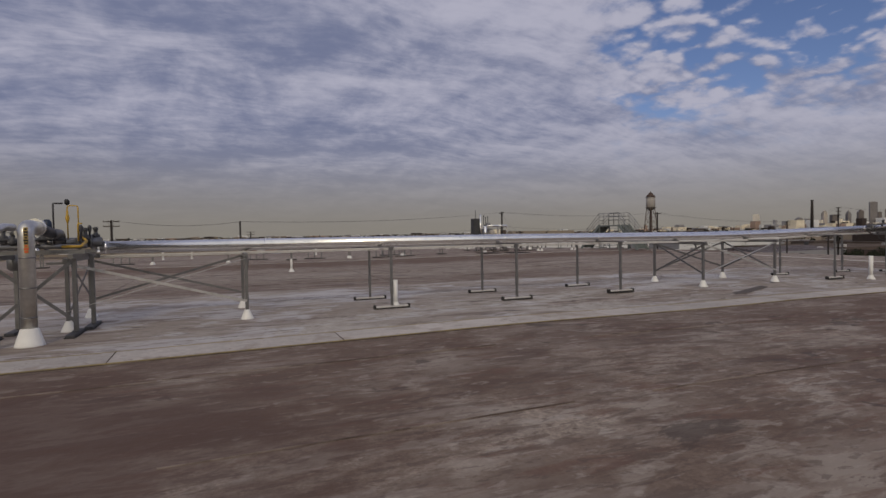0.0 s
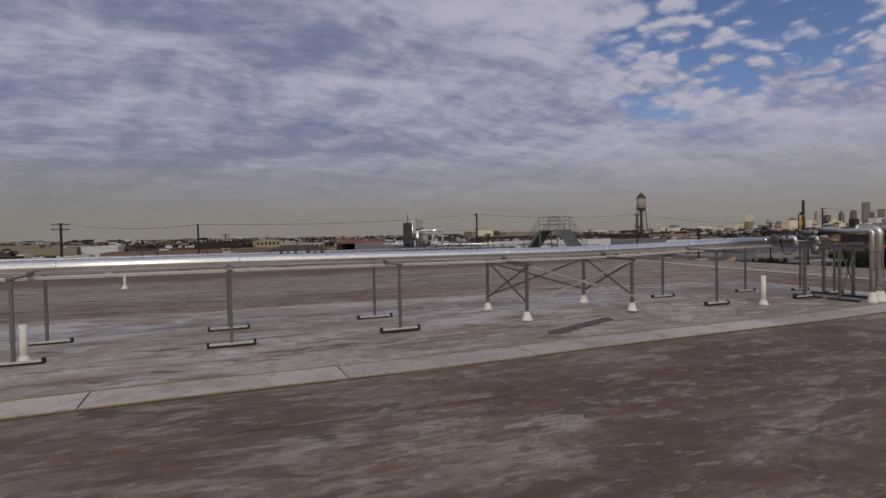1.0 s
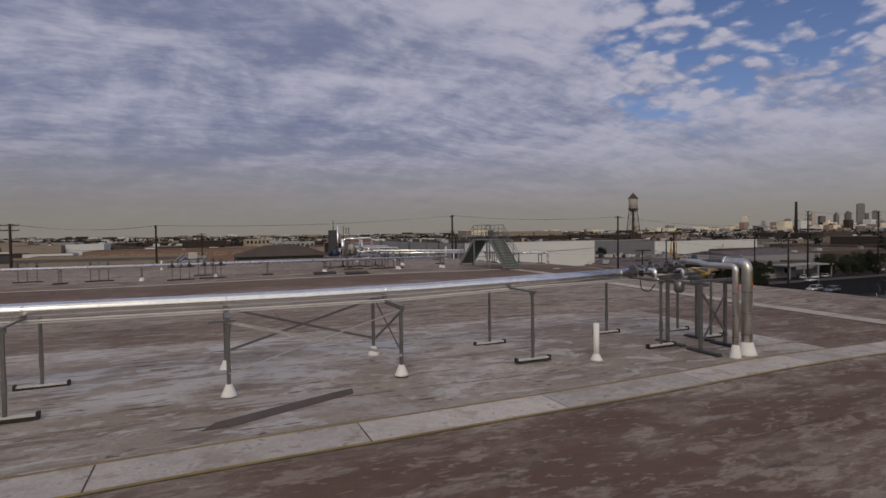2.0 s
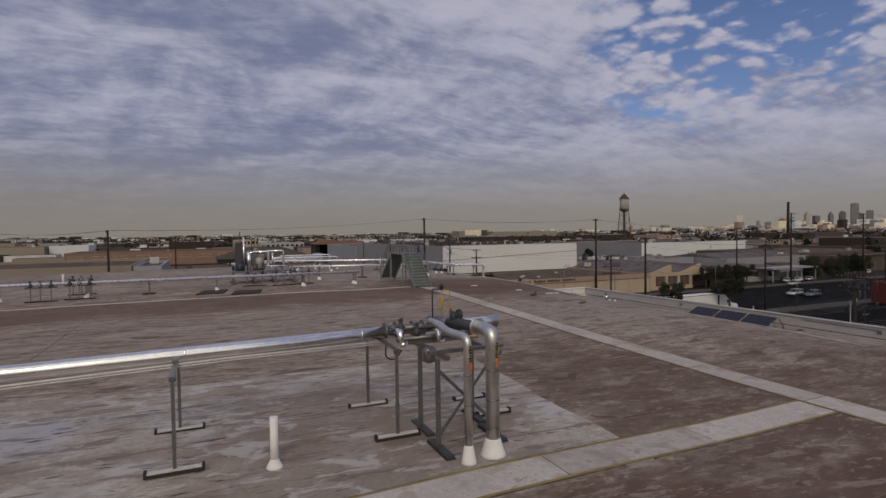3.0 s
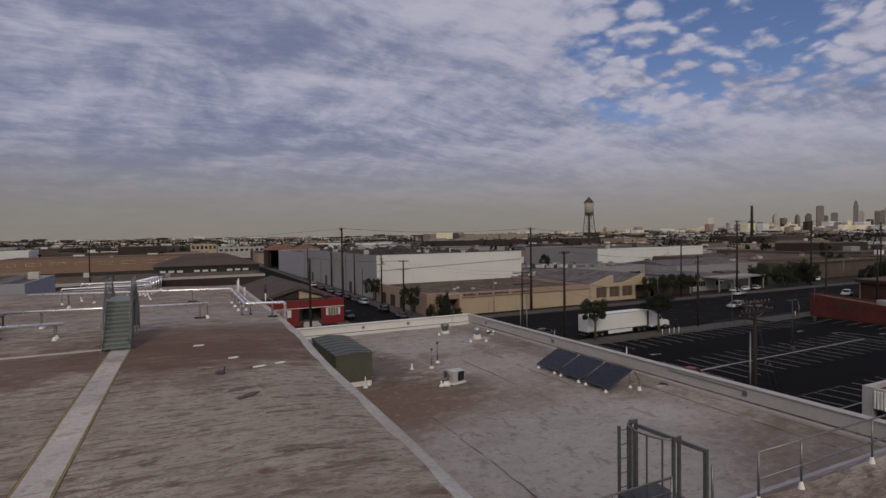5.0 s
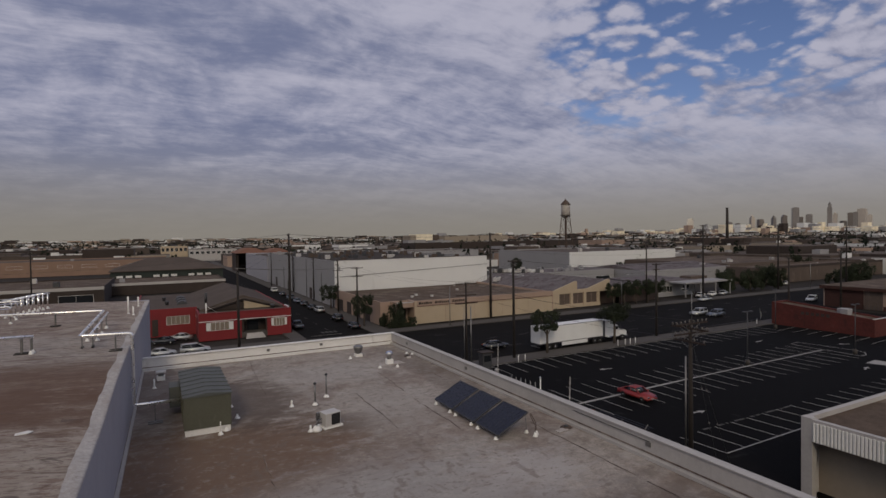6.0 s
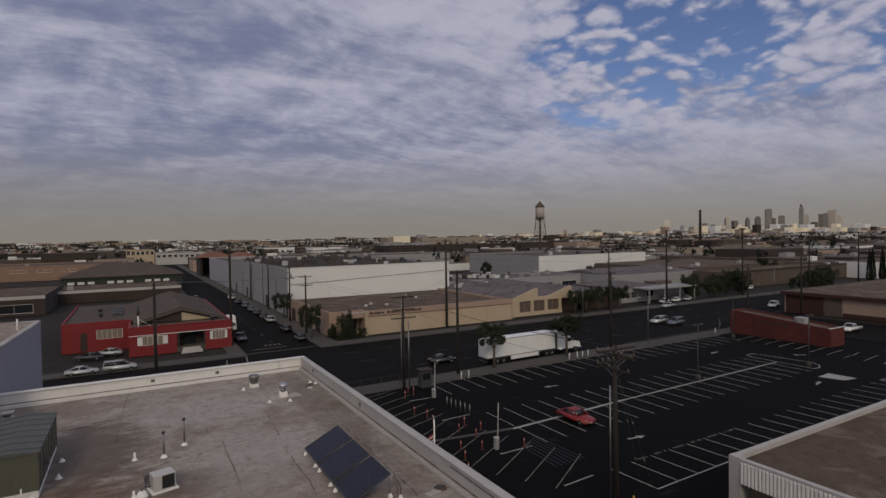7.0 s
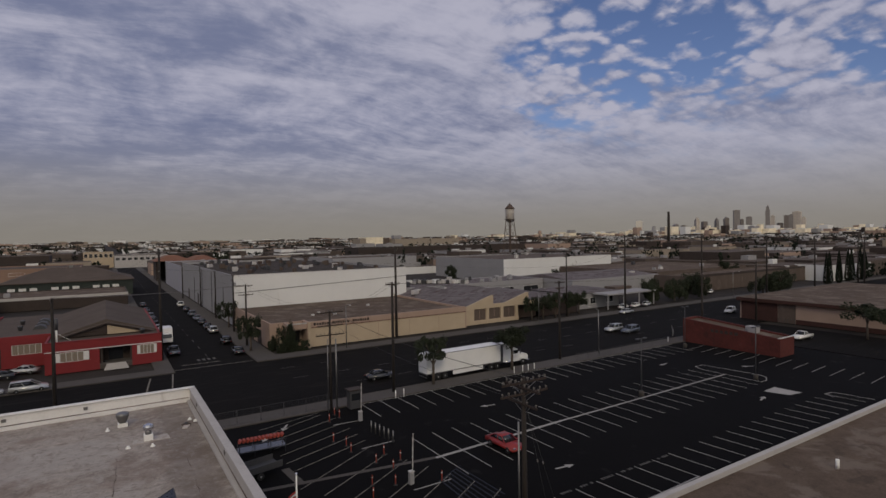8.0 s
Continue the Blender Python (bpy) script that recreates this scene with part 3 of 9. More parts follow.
def put_run(bm, pts, r, seg=12, bend=0.0, steps=5):
    """A pipe along points, with rounded elbows of radius bend."""
    pts = [Vector(p) for p in pts]
    path = [pts[0]]
    for i in range(1, len(pts) - 1):
        a, b, c = pts[i - 1], pts[i], pts[i + 1]
        if bend:
            k = min(bend, (a - b).length * 0.49, (c - b).length * 0.49)
            p, q = b + (a - b).normalized() * k, b + (c - b).normalized() * k
            for s in range(steps + 1):
                t = s / steps
                path.append(p * (1 - t) ** 2 + b * 2 * t * (1 - t) + q * t * t)
        else:
            path.append(b)
    path.append(pts[-1])
    rings = []
    u = None
    for i, p in enumerate(path):
        d = (path[min(i + 1, len(path) - 1)] - path[max(i - 1, 0)]).normalized()
        u = d.orthogonal().normalized() if u is None else (u - d * u.dot(d)).normalized()
        w = d.cross(u)
        rings.append([bm.verts.new(p + (u * math.cos(k * math.tau / seg) + w * math.sin(k * math.tau / seg)) * r) for k in range(seg)])
    for ra, rb in zip(rings, rings[1:]):
        for k in range(seg):
            bm.faces.new((ra[k], ra[(k + 1) % seg], rb[(k + 1) % seg], rb[k])).smooth = True
    bm.faces.new(rings[0][::-1]), bm.faces.new(rings[-1])
    return bm


def put_bar(bm, a, b, w, h=None):
    """A square bar from a to b."""
    h = w if h is None else h
    a, b = Vector(a), Vector(b)
    d = (b - a).normalized()
    s = d.cross(Vector((0, 0, 1)))
    s = s.normalized() if s.length > 1e-4 else Vector((1, 0, 0))
    t = s.cross(d)
    c = [(s * i * w / 2 + t * j * h / 2) for i, j in ((-1, -1), (1, -1), (1, 1), (-1, 1))]
    va, vb = [bm.verts.new(a + k) for k in c], [bm.verts.new(b + k) for k in c]
    for k in range(4):
        bm.faces.new((va[k], va[(k + 1) % 4], vb[(k + 1) % 4], vb[k]))
    bm.faces.new(va[::-1]), bm.faces.new(vb)
    return bm


def put_prism(bm, outline, lo, hi, axis="z"):
    """An outline (pairs) pushed from lo to hi along an axis."""
    def at(p, h):
        return {"z": (p[0], p[1], h), "y": (p[0], h, p[1]), "x": (h, p[0], p[1])}[axis]
    a, b = [bm.verts.new(at(p, lo)) for p in outline], [bm.verts.new(at(p, hi)) for p in outline]
    k = len(outline)
    for i in range(k):
        bm.faces.new((a[i], a[(i + 1) % k], b[(i + 1) % k], b[i]))
    bm.faces.new(a[::-1]), bm.faces.new(b)
    bmesh.ops.recalc_face_normals(bm, faces=bm.faces[:])
    return bm


def put_lathe(bm, profile, centre=(0, 0, 0), seg=16):
    """A turned shape: profile of (radius, height)."""
    c = Vector(centre)
    rings = [[bm.verts.new(c + Vector((r * math.cos(k * math.tau / seg), r * math.sin(k * math.tau / seg), z))) for k in range(seg)] for r, z in profile]
    for ra, rb in zip(rings, rings[1:]):
        for k in range(seg):
            bm.faces.new((ra[k], ra[(k + 1) % seg], rb[(k + 1) % seg], rb[k])).smooth = True
    bm.faces.new(rings[0][::-1]), bm.faces.new(rings[-1])
    return bm


def mesh_of(name, bm, mt):
    me = bpy.data.meshes.new(name)
    bm.normal_update()
    bm.to_mesh(me)
    bm.free()
    for k in (mt if isinstance(mt, (list, tuple)) else [mt]):
        me.materials.append(k)
    return me


def part(name, bm, mt, parent=None, label=""):
    """Links a bmesh (or a shared mesh) as one object under a thing or a part."""
    ob = new(name, bm if isinstance(bm, bpy.types.Mesh) else mesh_of(name, bm, mt))
    if parent is not None:
        ob.parent = parent
    return tagged(ob, label)


def thing(name, at, label, category, group="", kind=""):
    """An Empty at a thing's base."""
    ob = new(name)
    ob.empty_display_size = 0.2
    ob.location = at
    return tagged(ob, label, category, group, kind)


def B():
    return bmesh.new()


def whole(name, bm, mt, at, label, category, group="", kind=""):
    """A thing of one mesh."""
    ob = new(name, mesh_of(name, bm, mt))
    ob.location = at
    return tagged(ob, label, category, group, kind)


rng = random.Random(7)

# ---- ground and streets ----
ROOF = 13.75          # main roof above the street
LOW = 8.9             # low roof


def clamp01(v):
    return min(1.0, max(0.0, v))


def ease(v):
    v = clamp01(v)
    return v * v * (3 - 2 * v)


def east_edge(y):
    return 40.78 + 0.0185 * (max(y, 12.4) - 12.4)


def roof_plane(x, y):
    """The main roof is not quite level: low to the south-east, falling again to the east edge and the north."""
    east, north = clamp01((x - 13.0) / 15.0), clamp01((y - 12.0) / 20.0)
    return ROOF - 0.17 * east + 0.24 * north * clamp01((x - 10.0) / 15.0) - 0.24 * north * clamp01((x - 34.0) / 7.0) - 0.02 * max(0.0, y - 46.0) - 0.09 * clamp01((x - 23.0) / 6.0) * clamp01((39.0 - x) / 4.0) * clamp01((30.0 - y) / 12.0) - 0.085 * ease((x - 4.0) / 7.0) * ease((26.0 - x) / 7.0) * ease((12.4 - y) / 1.8)


def roof_z(x, y):
    """The membrane dips over the last metres before the east edge, most of all towards the south."""
    z = roof_plane(x, y)
    w = clamp01((x - east_edge(y) + 3.5) / 3.5)
    if y < 12.5 or w == 0.0 or x > east_edge(y) + 0.2:
        return z
    low = 13.06 + 0.17 * clamp01((y - 12.4) / 6.0) + 0.30 * ease((y - 29.0) / 9.0)
    fall = max(0.04, roof_plane(east_edge(y), y) - low) * clamp01((y - 12.5) / 0.95)
    return z - fall * w ** 1.2


def drape(bm):
    """Lays a flat sheet, drawn at the level ROOF or at 0 under an object at ROOF, onto the roof."""
    for v in bm.verts:
        v.co.z += roof_z(v.co.x, v.co.y) - ROOF
    return bm


def put_sheet(bm, x0, x1, y0, y1, z0, z1, step=1.5):
    """A thin slab cut fine enough to follow the roof."""
    kx, ky = max(1, math.ceil((x1 - x0) / step)), max(1, math.ceil((y1 - y0) / step))
    g = {(i, j, h): bm.verts.new((x0 + (x1 - x0) * i / kx, y0 + (y1 - y0) * j / ky, z)) for i in range(kx + 1) for j in range(ky + 1) for h, z in enumerate((z0, z1))}
    for i in range(kx):
        for j in range(ky):
            bm.faces.new((g[i, j, 1], g[i + 1, j, 1], g[i + 1, j + 1, 1], g[i, j + 1, 1]))
    for i in range(kx):
        bm.faces.new((g[i, 0, 0], g[i + 1, 0, 0], g[i + 1, 0, 1], g[i, 0, 1]))
        bm.faces.new((g[i + 1, ky, 0], g[i, ky, 0], g[i, ky, 1], g[i + 1, ky, 1]))
    for j in range(ky):
        bm.faces.new((g[0, j + 1, 0], g[0, j, 0], g[0, j, 1], g[0, j + 1, 1]))
        bm.faces.new((g[kx, j, 0], g[kx, j + 1, 0], g[kx, j + 1, 1], g[kx, j, 1]))
    return bm


def flat(name, x0, x1, y0, y1, z, mt, label, category, thick=0.12, kind="structure"):
    bm = put_box(B(), x0, x1, y0, y1, z - thick, z)
    return whole(name, bm, mt, (0, 0, 0), label, category, kind=kind)


def ground_sheet():
    bm = B()
    s = [-4800, -1500, -400, -80, 0, 60, 120, 200, 320, 600, 1200, 2200, 4800]
    rows = [[bm.verts.new((x, y, -0.16)) for x in s] for y in s]
    for a, b in zip(rows, rows[1:]):
        for i in range(len(s) - 1):
            bm.faces.new((a[i], a[i + 1], b[i + 1], b[i]))
    return whole("ground", bm, M_ground, (0, 0, 0), "dusty brown city ground reaching to the horizon", "ground", kind="structure")


ground_sheet()
BLVD_S, BLVD_N = 80.6, 111.0          # kerbs of the wide street
SIDE_W, SIDE_E = 68.4, 82.0           # kerbs of the side street
flat("road_main", -400, 900, BLVD_S, BLVD_N, 0.0, M_street, "wide dark asphalt street with worn lane lines", "road")
flat("road_side", SIDE_W, SIDE_E, BLVD_N, 900, 0.004, M_street, "dark asphalt side street lined with parked cars", "road", 0.16)
flat("road_east", 172.0, 194.0, -60, BLVD_S, 0.004, M_street, "dark asphalt cross street beside the brick building", "road", 0.16)
flat("car_park", 65.2, 171.4, -20, 76.9, 0.004, M_asphalt, "very dark fresh asphalt car park with white stall lines", "car park", 0.16)
flat("pavement_south", 30.0, 171.5, 76.9, BLVD_S - 0.15, 0.14, M_concrete, "grey concrete pavement beside the car park", "pavement", 0.3)
flat("pavement_north_west", -400, SIDE_W - 0.15, BLVD_N + 0.15, 114.9, 0.14, M_concrete, "grey concrete pavement along the wide street", "pavement", 0.3)
flat("pavement_north_east", SIDE_E + 0.15, 900, BLVD_N + 0.15, 115.2, 0.14, M_concrete, "grey concrete pavement along the wide street", "pavement", 0.3)
flat("pavement_side_east", SIDE_E + 0.15, 86.4, 115.2, 600, 0.14, M_concrete, "grey concrete pavement of the side street", "pavement", 0.3)
flat("pavement_side_west", 65.6, SIDE_W - 0.15, 114.9, 600, 0.14, M_concrete, "grey concrete pavement of the side street", "pavement", 0.3)
for nm, x0, x1, y0, y1 in (("kerb_south", 30, 171.5, BLVD_S - 0.15, BLVD_S), ("kerb_north_west", -400, SIDE_W, BLVD_N, BLVD_N + 0.15), ("kerb_north_east", SIDE_E, 900, BLVD_N, BLVD_N + 0.15),
                           ("kerb_side_east", SIDE_E, SIDE_E + 0.15, BLVD_N + 0.15, 600), ("kerb_side_west", SIDE_W - 0.15, SIDE_W, BLVD_N + 0.15, 600)):
    flat(nm, x0, x1, y0, y1, 0.16, M_concrete, "worn concrete kerb with rounded edge", "kerb", 0.32)


# ---- main building ----
def main_building():
    body = thing("main_building", (0, 0, 0), "large warehouse with a weathered brown flat roof and blue-grey side wall", "warehouse", kind="structure")
    bm = B()
    xs = [-90, -60, -40, -20, -10, 0, 5] + [10 + 1.5 * k for k in range(19)] + [38.2, 38.8]
    ys = [-45, -20, -6, 0, 2, 4, 6, 8, 9.2, 10.4, 11.4] + [12.5, 13.45] + [14 + 1.5 * k for k in range(13)] + [34, 38, 42, 46, 55, 65, 74, 80.0]

    def grid(xa, ya):
        g = {}
        for i, x in enumerate(xa):
            for j, y in enumerate(ya):
                xx = east_edge(y) - x if i >= len(xs) else x
                g[i, j] = bm.verts.new((xx, y, roof_z(xx, y)))
        for i in range(len(xa) - 1):
            for j in range(len(ya) - 1):
                bm.faces.new((g[i, j], g[i + 1, j], g[i + 1, j + 1], g[i, j + 1]))
        return g
    grid(xs + [1.6, 1.0, 0.34], ys)
    part("roof", bm, M_roof, body)
    # the roof goes on eastwards, south of the low wing
    bm = B()
    xa = [40.4, 41.0, 44, 50, 58, 64.8]
    ya = [-45, -20, -6, 0, 4, 8, 12.5, 13.0, 13.45]
    g = {}
    for i, x in enumerate(xa):
        for j, y in enumerate(ya):
            xx = east_edge(y) - 0.34 if i == 0 else x
            z = roof_z(xx, y)
            if i and y > 12.5:                  # dressed down to the north edge
                z += (13.05 - z) * (y - 12.5) / 0.95
            g[i, j] = bm.verts.new((xx, y, z))
    for i in range(len(xa) - 1):
        for j in range(len(ya) - 1):
            bm.faces.new((g[i, j], g[i + 1, j], g[i + 1, j + 1], g[i, j + 1]))
    part("roof", bm, M_roof, body)
    # rounded pale edge, then the wall down
    bm = B()
    ye = [13.45 + 0.7396 * k for k in range(91)]
    prof = [(-0.44, 0.004), (-0.36, 0.007), (-0.24, 0.006), (-0.12, 0.003), (-0.02, -0.004), (0.015, -0.03), (0.018, -0.09)]
    rows = []
    for k, y in enumerate(ye):
        x = east_edge(y)
        rag = 0.05 * math.sin(y * 1.1) + 0.02 * math.sin(y * 2.9 + 1.0)
        rows.append([bm.verts.new((x + a + (rag if i == 0 else 0.0), y, roof_z(min(x, x + a), y) + b)) for i, (a, b) in enumerate(prof)])
    for ra, rb in zip(rows, rows[1:]):
        for k in range(len(prof) - 1):
            bm.faces.new((ra[k], ra[k + 1], rb[k + 1], rb[k])).smooth = True
    part("roof_edge", bm, M_edge, body, "pale worn coating dressed over the roof edge")
    part("corner_flashing", put_prism(B(), [(40.62, 13.28), (41.05, 13.36), (40.84, 13.62), (40.60, 13.66)], 13.00, 13.13), M_palewall, body, "white sealed roof corner")
    bm = B()
    rows = [[bm.verts.new((x, y, z)) for x, z in ((east_edge(y), 0.0), (east_edge(y), roof_z(east_edge(y), y) - 0.05), (east_edge(y) - 0.35, roof_z(east_edge(y) - 0.35, y) - 0.05), (east_edge(y) - 0.35, 0.0))] for y in ye[::3]]
    for ra, rb in zip(rows, rows[1:]):
        for k in range(3):
            bm.faces.new((ra[k], rb[k], rb[k + 1], ra[k + 1]))
    for r_ in (rows[0], rows[-1]):
        bm.faces.new(r_)
    part("wall", bm, M_bluewall, body, "plain blue-grey plastered side wall")
    north = put_prism(B(), [(-90, 79.6), (42.0, 79.6), (42.0, 80.02), (-90, 80.02)], 0, 12.95)
    part("wall", north, M_bluewall, body)
    part("wall", put_box(B(), 40.80, 65.2, 13.10, 13.43, 0, 13.02), M_bluewall, body)
    part("wall", put_box(B(), 64.8, 65.2, -45, 13.10, 0, 13.45), M_bluewall, body)
    part("wall", put_box(B(), -90, 65.2, -45.4, -45, 0, 13.6), M_bluewall, body)
    part("wall", put_box(B(), -90.4, -90, -45.4, 80, 0, 13.6), M_bluewall, body)
    for k in range(8):
        y0, y1 = 12.5 + 5.8 * k, 12.5 + 5.8 * (k + 1) - 0.02
        xa, xb = east_edge(y0) + 0.002, east_edge(y1) + 0.002
        part("base_flashing", put_prism(B(), [(xa, y0), (xa + 0.16, y0), (xb + 0.16, y1), (xb, y1)], LOW, LOW + 0.20), M_parapet, body, "grey flashing along the wall foot")
        part("sealant", put_prism(B(), [(xa, y0), (xa + 0.012, y0), (xb + 0.012, y1), (xb, y1)], LOW + 0.22, LOW + 0.27), M_seam, body, "dark sealant line")
    # pale coating along the edge above the low wing
    bm = B()
    strip_v = [[bm.verts.new((x, y, z)) for y, z in ((13.02, 13.29), (13.22, 13.18), (13.44, 13.064), (13.46, 12.98))] for x in (41.0, 49.0, 57.0, 64.8)]
    for ra, rb in zip(strip_v, strip_v[1:]):
        for k in range(3):
            bm.faces.new((ra[k], rb[k], rb[k + 1], ra[k + 1]))
    part("roof_edge", bm, M_edge, body, "worn pale roof edge")
    return body


MAIN = main_building()
coat = put_sheet(B(), -60, 26.55, 9.3, 17.4, ROOF - 0.01, ROOF + 0.008, 1.0)
for v in coat.verts:                       # an uneven hand-rolled edge
    if v.co.x > 26:
        v.co.x += 0.055 * (v.co.y - 14.5) + (0.05 * math.sin(v.co.y * 1.9) + 0.03 * math.sin(v.co.y * 5.3))
    if v.co.y > 17:
        v.co.y += 0.12 * math.sin(v.co.x * 0.9) + 0.05 * math.sin(v.co.x * 2.7) - 0.015 * v.co.x - 0.15
drape(coat)
whole("roof_coating", coat, M_coating, (0, 0, 0), "lighter grey recoated stretch of roof round the pipes", "roof coating", kind="structure")


def low_wing():
    body = thing("low_wing", (0, 0, 0), "lower wing with a pale stained flat roof and parapet", "warehouse", kind="structure")
    bm = B()
    xs, ys = [40.2, 44, 48, 52, 56, 60, 64.4], [12.4, 18, 24, 30, 36, 42, 48, 54, 59.5]
    g = {(i, j): bm.verts.new((x, y, LOW + 0.03 * math.sin(i * 1.7 + j))) for i, x in enumerate(xs) for j, y in enumerate(ys)}
    for i in range(len(xs) - 1):
        for j in range(len(ys) - 1):
            bm.faces.new((g[i, j], g[i + 1, j], g[i + 1, j + 1], g[i, j + 1])).smooth = True
    part("roof", bm, M_lowroof, body)
    # sun on the north parapet is put into its paler colour; the east one stays grey
    part("parapet", put_box(B(), 41.6, 64.4, 59.5, 59.85, 0, 9.92), M_palewall, body, "north parapet, paler for the sun on it")
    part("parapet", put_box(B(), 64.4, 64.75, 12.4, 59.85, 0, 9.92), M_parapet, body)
    part("coping", put_box(B(), 41.7, 64.8, 59.38, 59.95, 9.92, 10.0, 0.02), M_palewall, body, "north coping, paler for the sun on it")
    part("coping", put_box(B(), 64.32, 64.83, 12.4, 59.42, 9.92, 10.0, 0.02), M_parapet, body, "east coping, duller than the north one")
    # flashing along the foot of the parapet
    part("flashing", put_prism(B(), [(41.7, 59.1), (64.4, 59.1), (64.4, 59.5), (41.7, 59.5)], LOW, LOW + 0.22), M_palewall, body, "north upstand flashing, paler for the sun on it")
    part("sealant", put_box(B(), 41.7, 64.3, 59.472, 59.5, LOW + 0.24, LOW + 0.30), M_seam, body, "dark sealant line")
    part("sealant", put_box(B(), 64.372, 64.4, 12.5, 59.4, LOW + 0.20, LOW + 0.27), M_seam, body, "dark sealant line")
    part("conduit", put_tube(B(), (64.35, 25.9, 9.72), (64.35, 31.5, 9.74), 0.02, seg=8), M_darksteel, body, "thin dark conduit")
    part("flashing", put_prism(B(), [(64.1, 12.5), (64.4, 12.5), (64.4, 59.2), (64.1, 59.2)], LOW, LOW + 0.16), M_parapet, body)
    for y in (26.0, 44.0, 55.5):
        part("scupper", put_box(B(), 64.34, 64.42, y - 0.14, y + 0.14, 9.45, 9.68), M_galv, body, "small dark metal overflow")
    for x in (52.0, 57.0):
        part("scupper", put_box(B(), x - 0.14, x + 0.14, 59.44, 59.52, 9.45, 9.68), M_galv, body, "small dark metal overflow")
    return body


low_wing()


# ---- walkway on the main roof ----
def walkway():
    way = thing("roof_walkway", (0, 0, ROOF), "pale roof walkway of square pads between yellow edge lines", "walkway", kind="structure")
    z = ROOF + 0.012

    def skewed(bm, along):
        for v in bm.verts:                  # the building is a little out of square
            if along == "y":
                v.co.x += 0.024 * (v.co.y - 12.0)
            elif v.co.y < 20.0:
                v.co.y += 0.0345 * (v.co.x - 2.0)
        return bm

    def strip(joints, fixed0, fixed1, along, line=0.05):
        for s, e in zip(joints, joints[1:]):
            s, e = s + 0.012, e - 0.012
            x0, x1, y0, y1 = (s, e, fixed0, fixed1) if along == "x" else (fixed0, fixed1, s, e)
            part("walkway_pad", drape(skewed(put_sheet(B(), x0, x1, y0, y1, -0.02, 0.016, 1.0), along)), M_pad, way)
            box = (s - 0.026, s, fixed0, fixed1) if along == "x" else (fixed0, fixed1, s - 0.026, s)
            part("sealant", drape(skewed(put_sheet(B(), *box, -0.02, 0.011, 1.0), along)), M_crack, way, "dark open joint")
            for f, sd in ((fixed0, -1), (fixed1, 1)):
                q0, q1 = sorted((f + sd * 0.012, f + sd * (0.012 + line)))
                box = (s - 0.012, e + 0.012, q0, q1) if along == "x" else (q0, q1, s - 0.012, e + 0.012)
                part("edge_line", drape(skewed(put_sheet(B(), *box, -0.02, 0.014, 1.0), along)), M_yellow_line, way, "faded yellow edge line")
                q0, q1 = sorted((f + sd * (0.014 + line), f + sd * (0.034 + line)))
                box = (s - 0.012, e + 0.012, q0, q1) if along == "x" else (q0, q1, s - 0.012, e + 0.012)
                part("sealant", drape(skewed(put_sheet(B(), *box, -0.02, 0.010, 1.0), along)), M_crack, way, "dark sealant bead")
    strip([11.56 - 3.25 * k for k in range(18, 0, -1)] + [11.56 + 3.25 * k for k in range(6)] + [31.36], 8.57, 9.33, "x")
    strip([4.0 + 3.15 * k for k in range(11)], 31.52, 32.28, "y")
    strip([-40.0 + 3.15 * k for k in range(23)] + [31.7], 35.35, 35.80, "x", 0.02)
    strip([9.5, 12.05], 43.1, 43.95, "y")
    return way


walkway()


# ---- seams in the roofing ----
def seams():
    t = thing("roof_seams", (0, 0, ROOF), "dark lapped seams in the roof membrane", "roof seam", kind="structure")
    r = random.Random(3)
    for y in (-1.2, 1.5, 4.36, 7.15, 11.1, 15.1, 19.8, 22.9, 26.1, 29.3, 32.4):
        x = -45.0
        while x < 39.0:
            e = min(39.0, x + r.uniform(1.5, 5))
            if r.random() < 0.7 and not (31.0 < (x + e) / 2 < 33.4):
                w = r.uniform(0.006, 0.014) * (0.55 if y < 9 else 1.0)
                yy = y + r.uniform(-0.05, 0.05)
                part("seam", drape(put_sheet(B(), x, e, yy - w, yy + w, -0.01, 0.011)), M_seam, t)
            x = e + r.uniform(0, 2)
    for x in (-12.0, -3.2, 5.8, 14.9, 23.6, 36.2):
        for y0, y1 in ((-2.0, 8.6), (18.0, 35.0)):
            if r.random() < 0.8 and y0 > 0:
                part("seam", drape(put_sheet(B(), x - 0.009, x + 0.009, y0, y1, -0.01, 0.011)), M_seam, t)
    t = thing("low_roof_seams", (0, 0, LOW), "dark cracked seams in the low roof", "roof seam", kind="structure")
    for x0, y0, x1, y1 in ((58.95, 50.9, 58.7, 45.8), (58.7, 45.8, 58.4, 41.3), (58.4, 41.3, 58.3, 34.1), (55.35, 44.8, 55.2, 36.0), (50.2, 58.8, 49.6, 47.0), (62.6, 46.0, 62.2, 20.0), (47.6, 36.0, 47.0, 16.0), (43.0, 51.0, 49.0, 51.3)):
        k = max(3, round(math.hypot(x1 - x0, y1 - y0) / 0.7))
        pts = [(x0 + (x1 - x0) * i / k + r.uniform(-0.07, 0.07), y0 + (y1 - y0) * i / k + r.uniform(-0.07, 0.07)) for i in range(k + 1)]
        for p, q in zip(pts, pts[1:]):
            if r.random() < 0.82:
                part("crack", put_bar(B(), (*p, 0.032), (*q, 0.032), r.uniform(0.015, 0.04), 0.02), M_seam, t)


seams()

# ---- pipe rack on the main roof ----
PIPE_Y, PIPE_R = 12.80, 0.126
ROW_A, ROW_B = 11.78, 13.70          # the two rows of posts


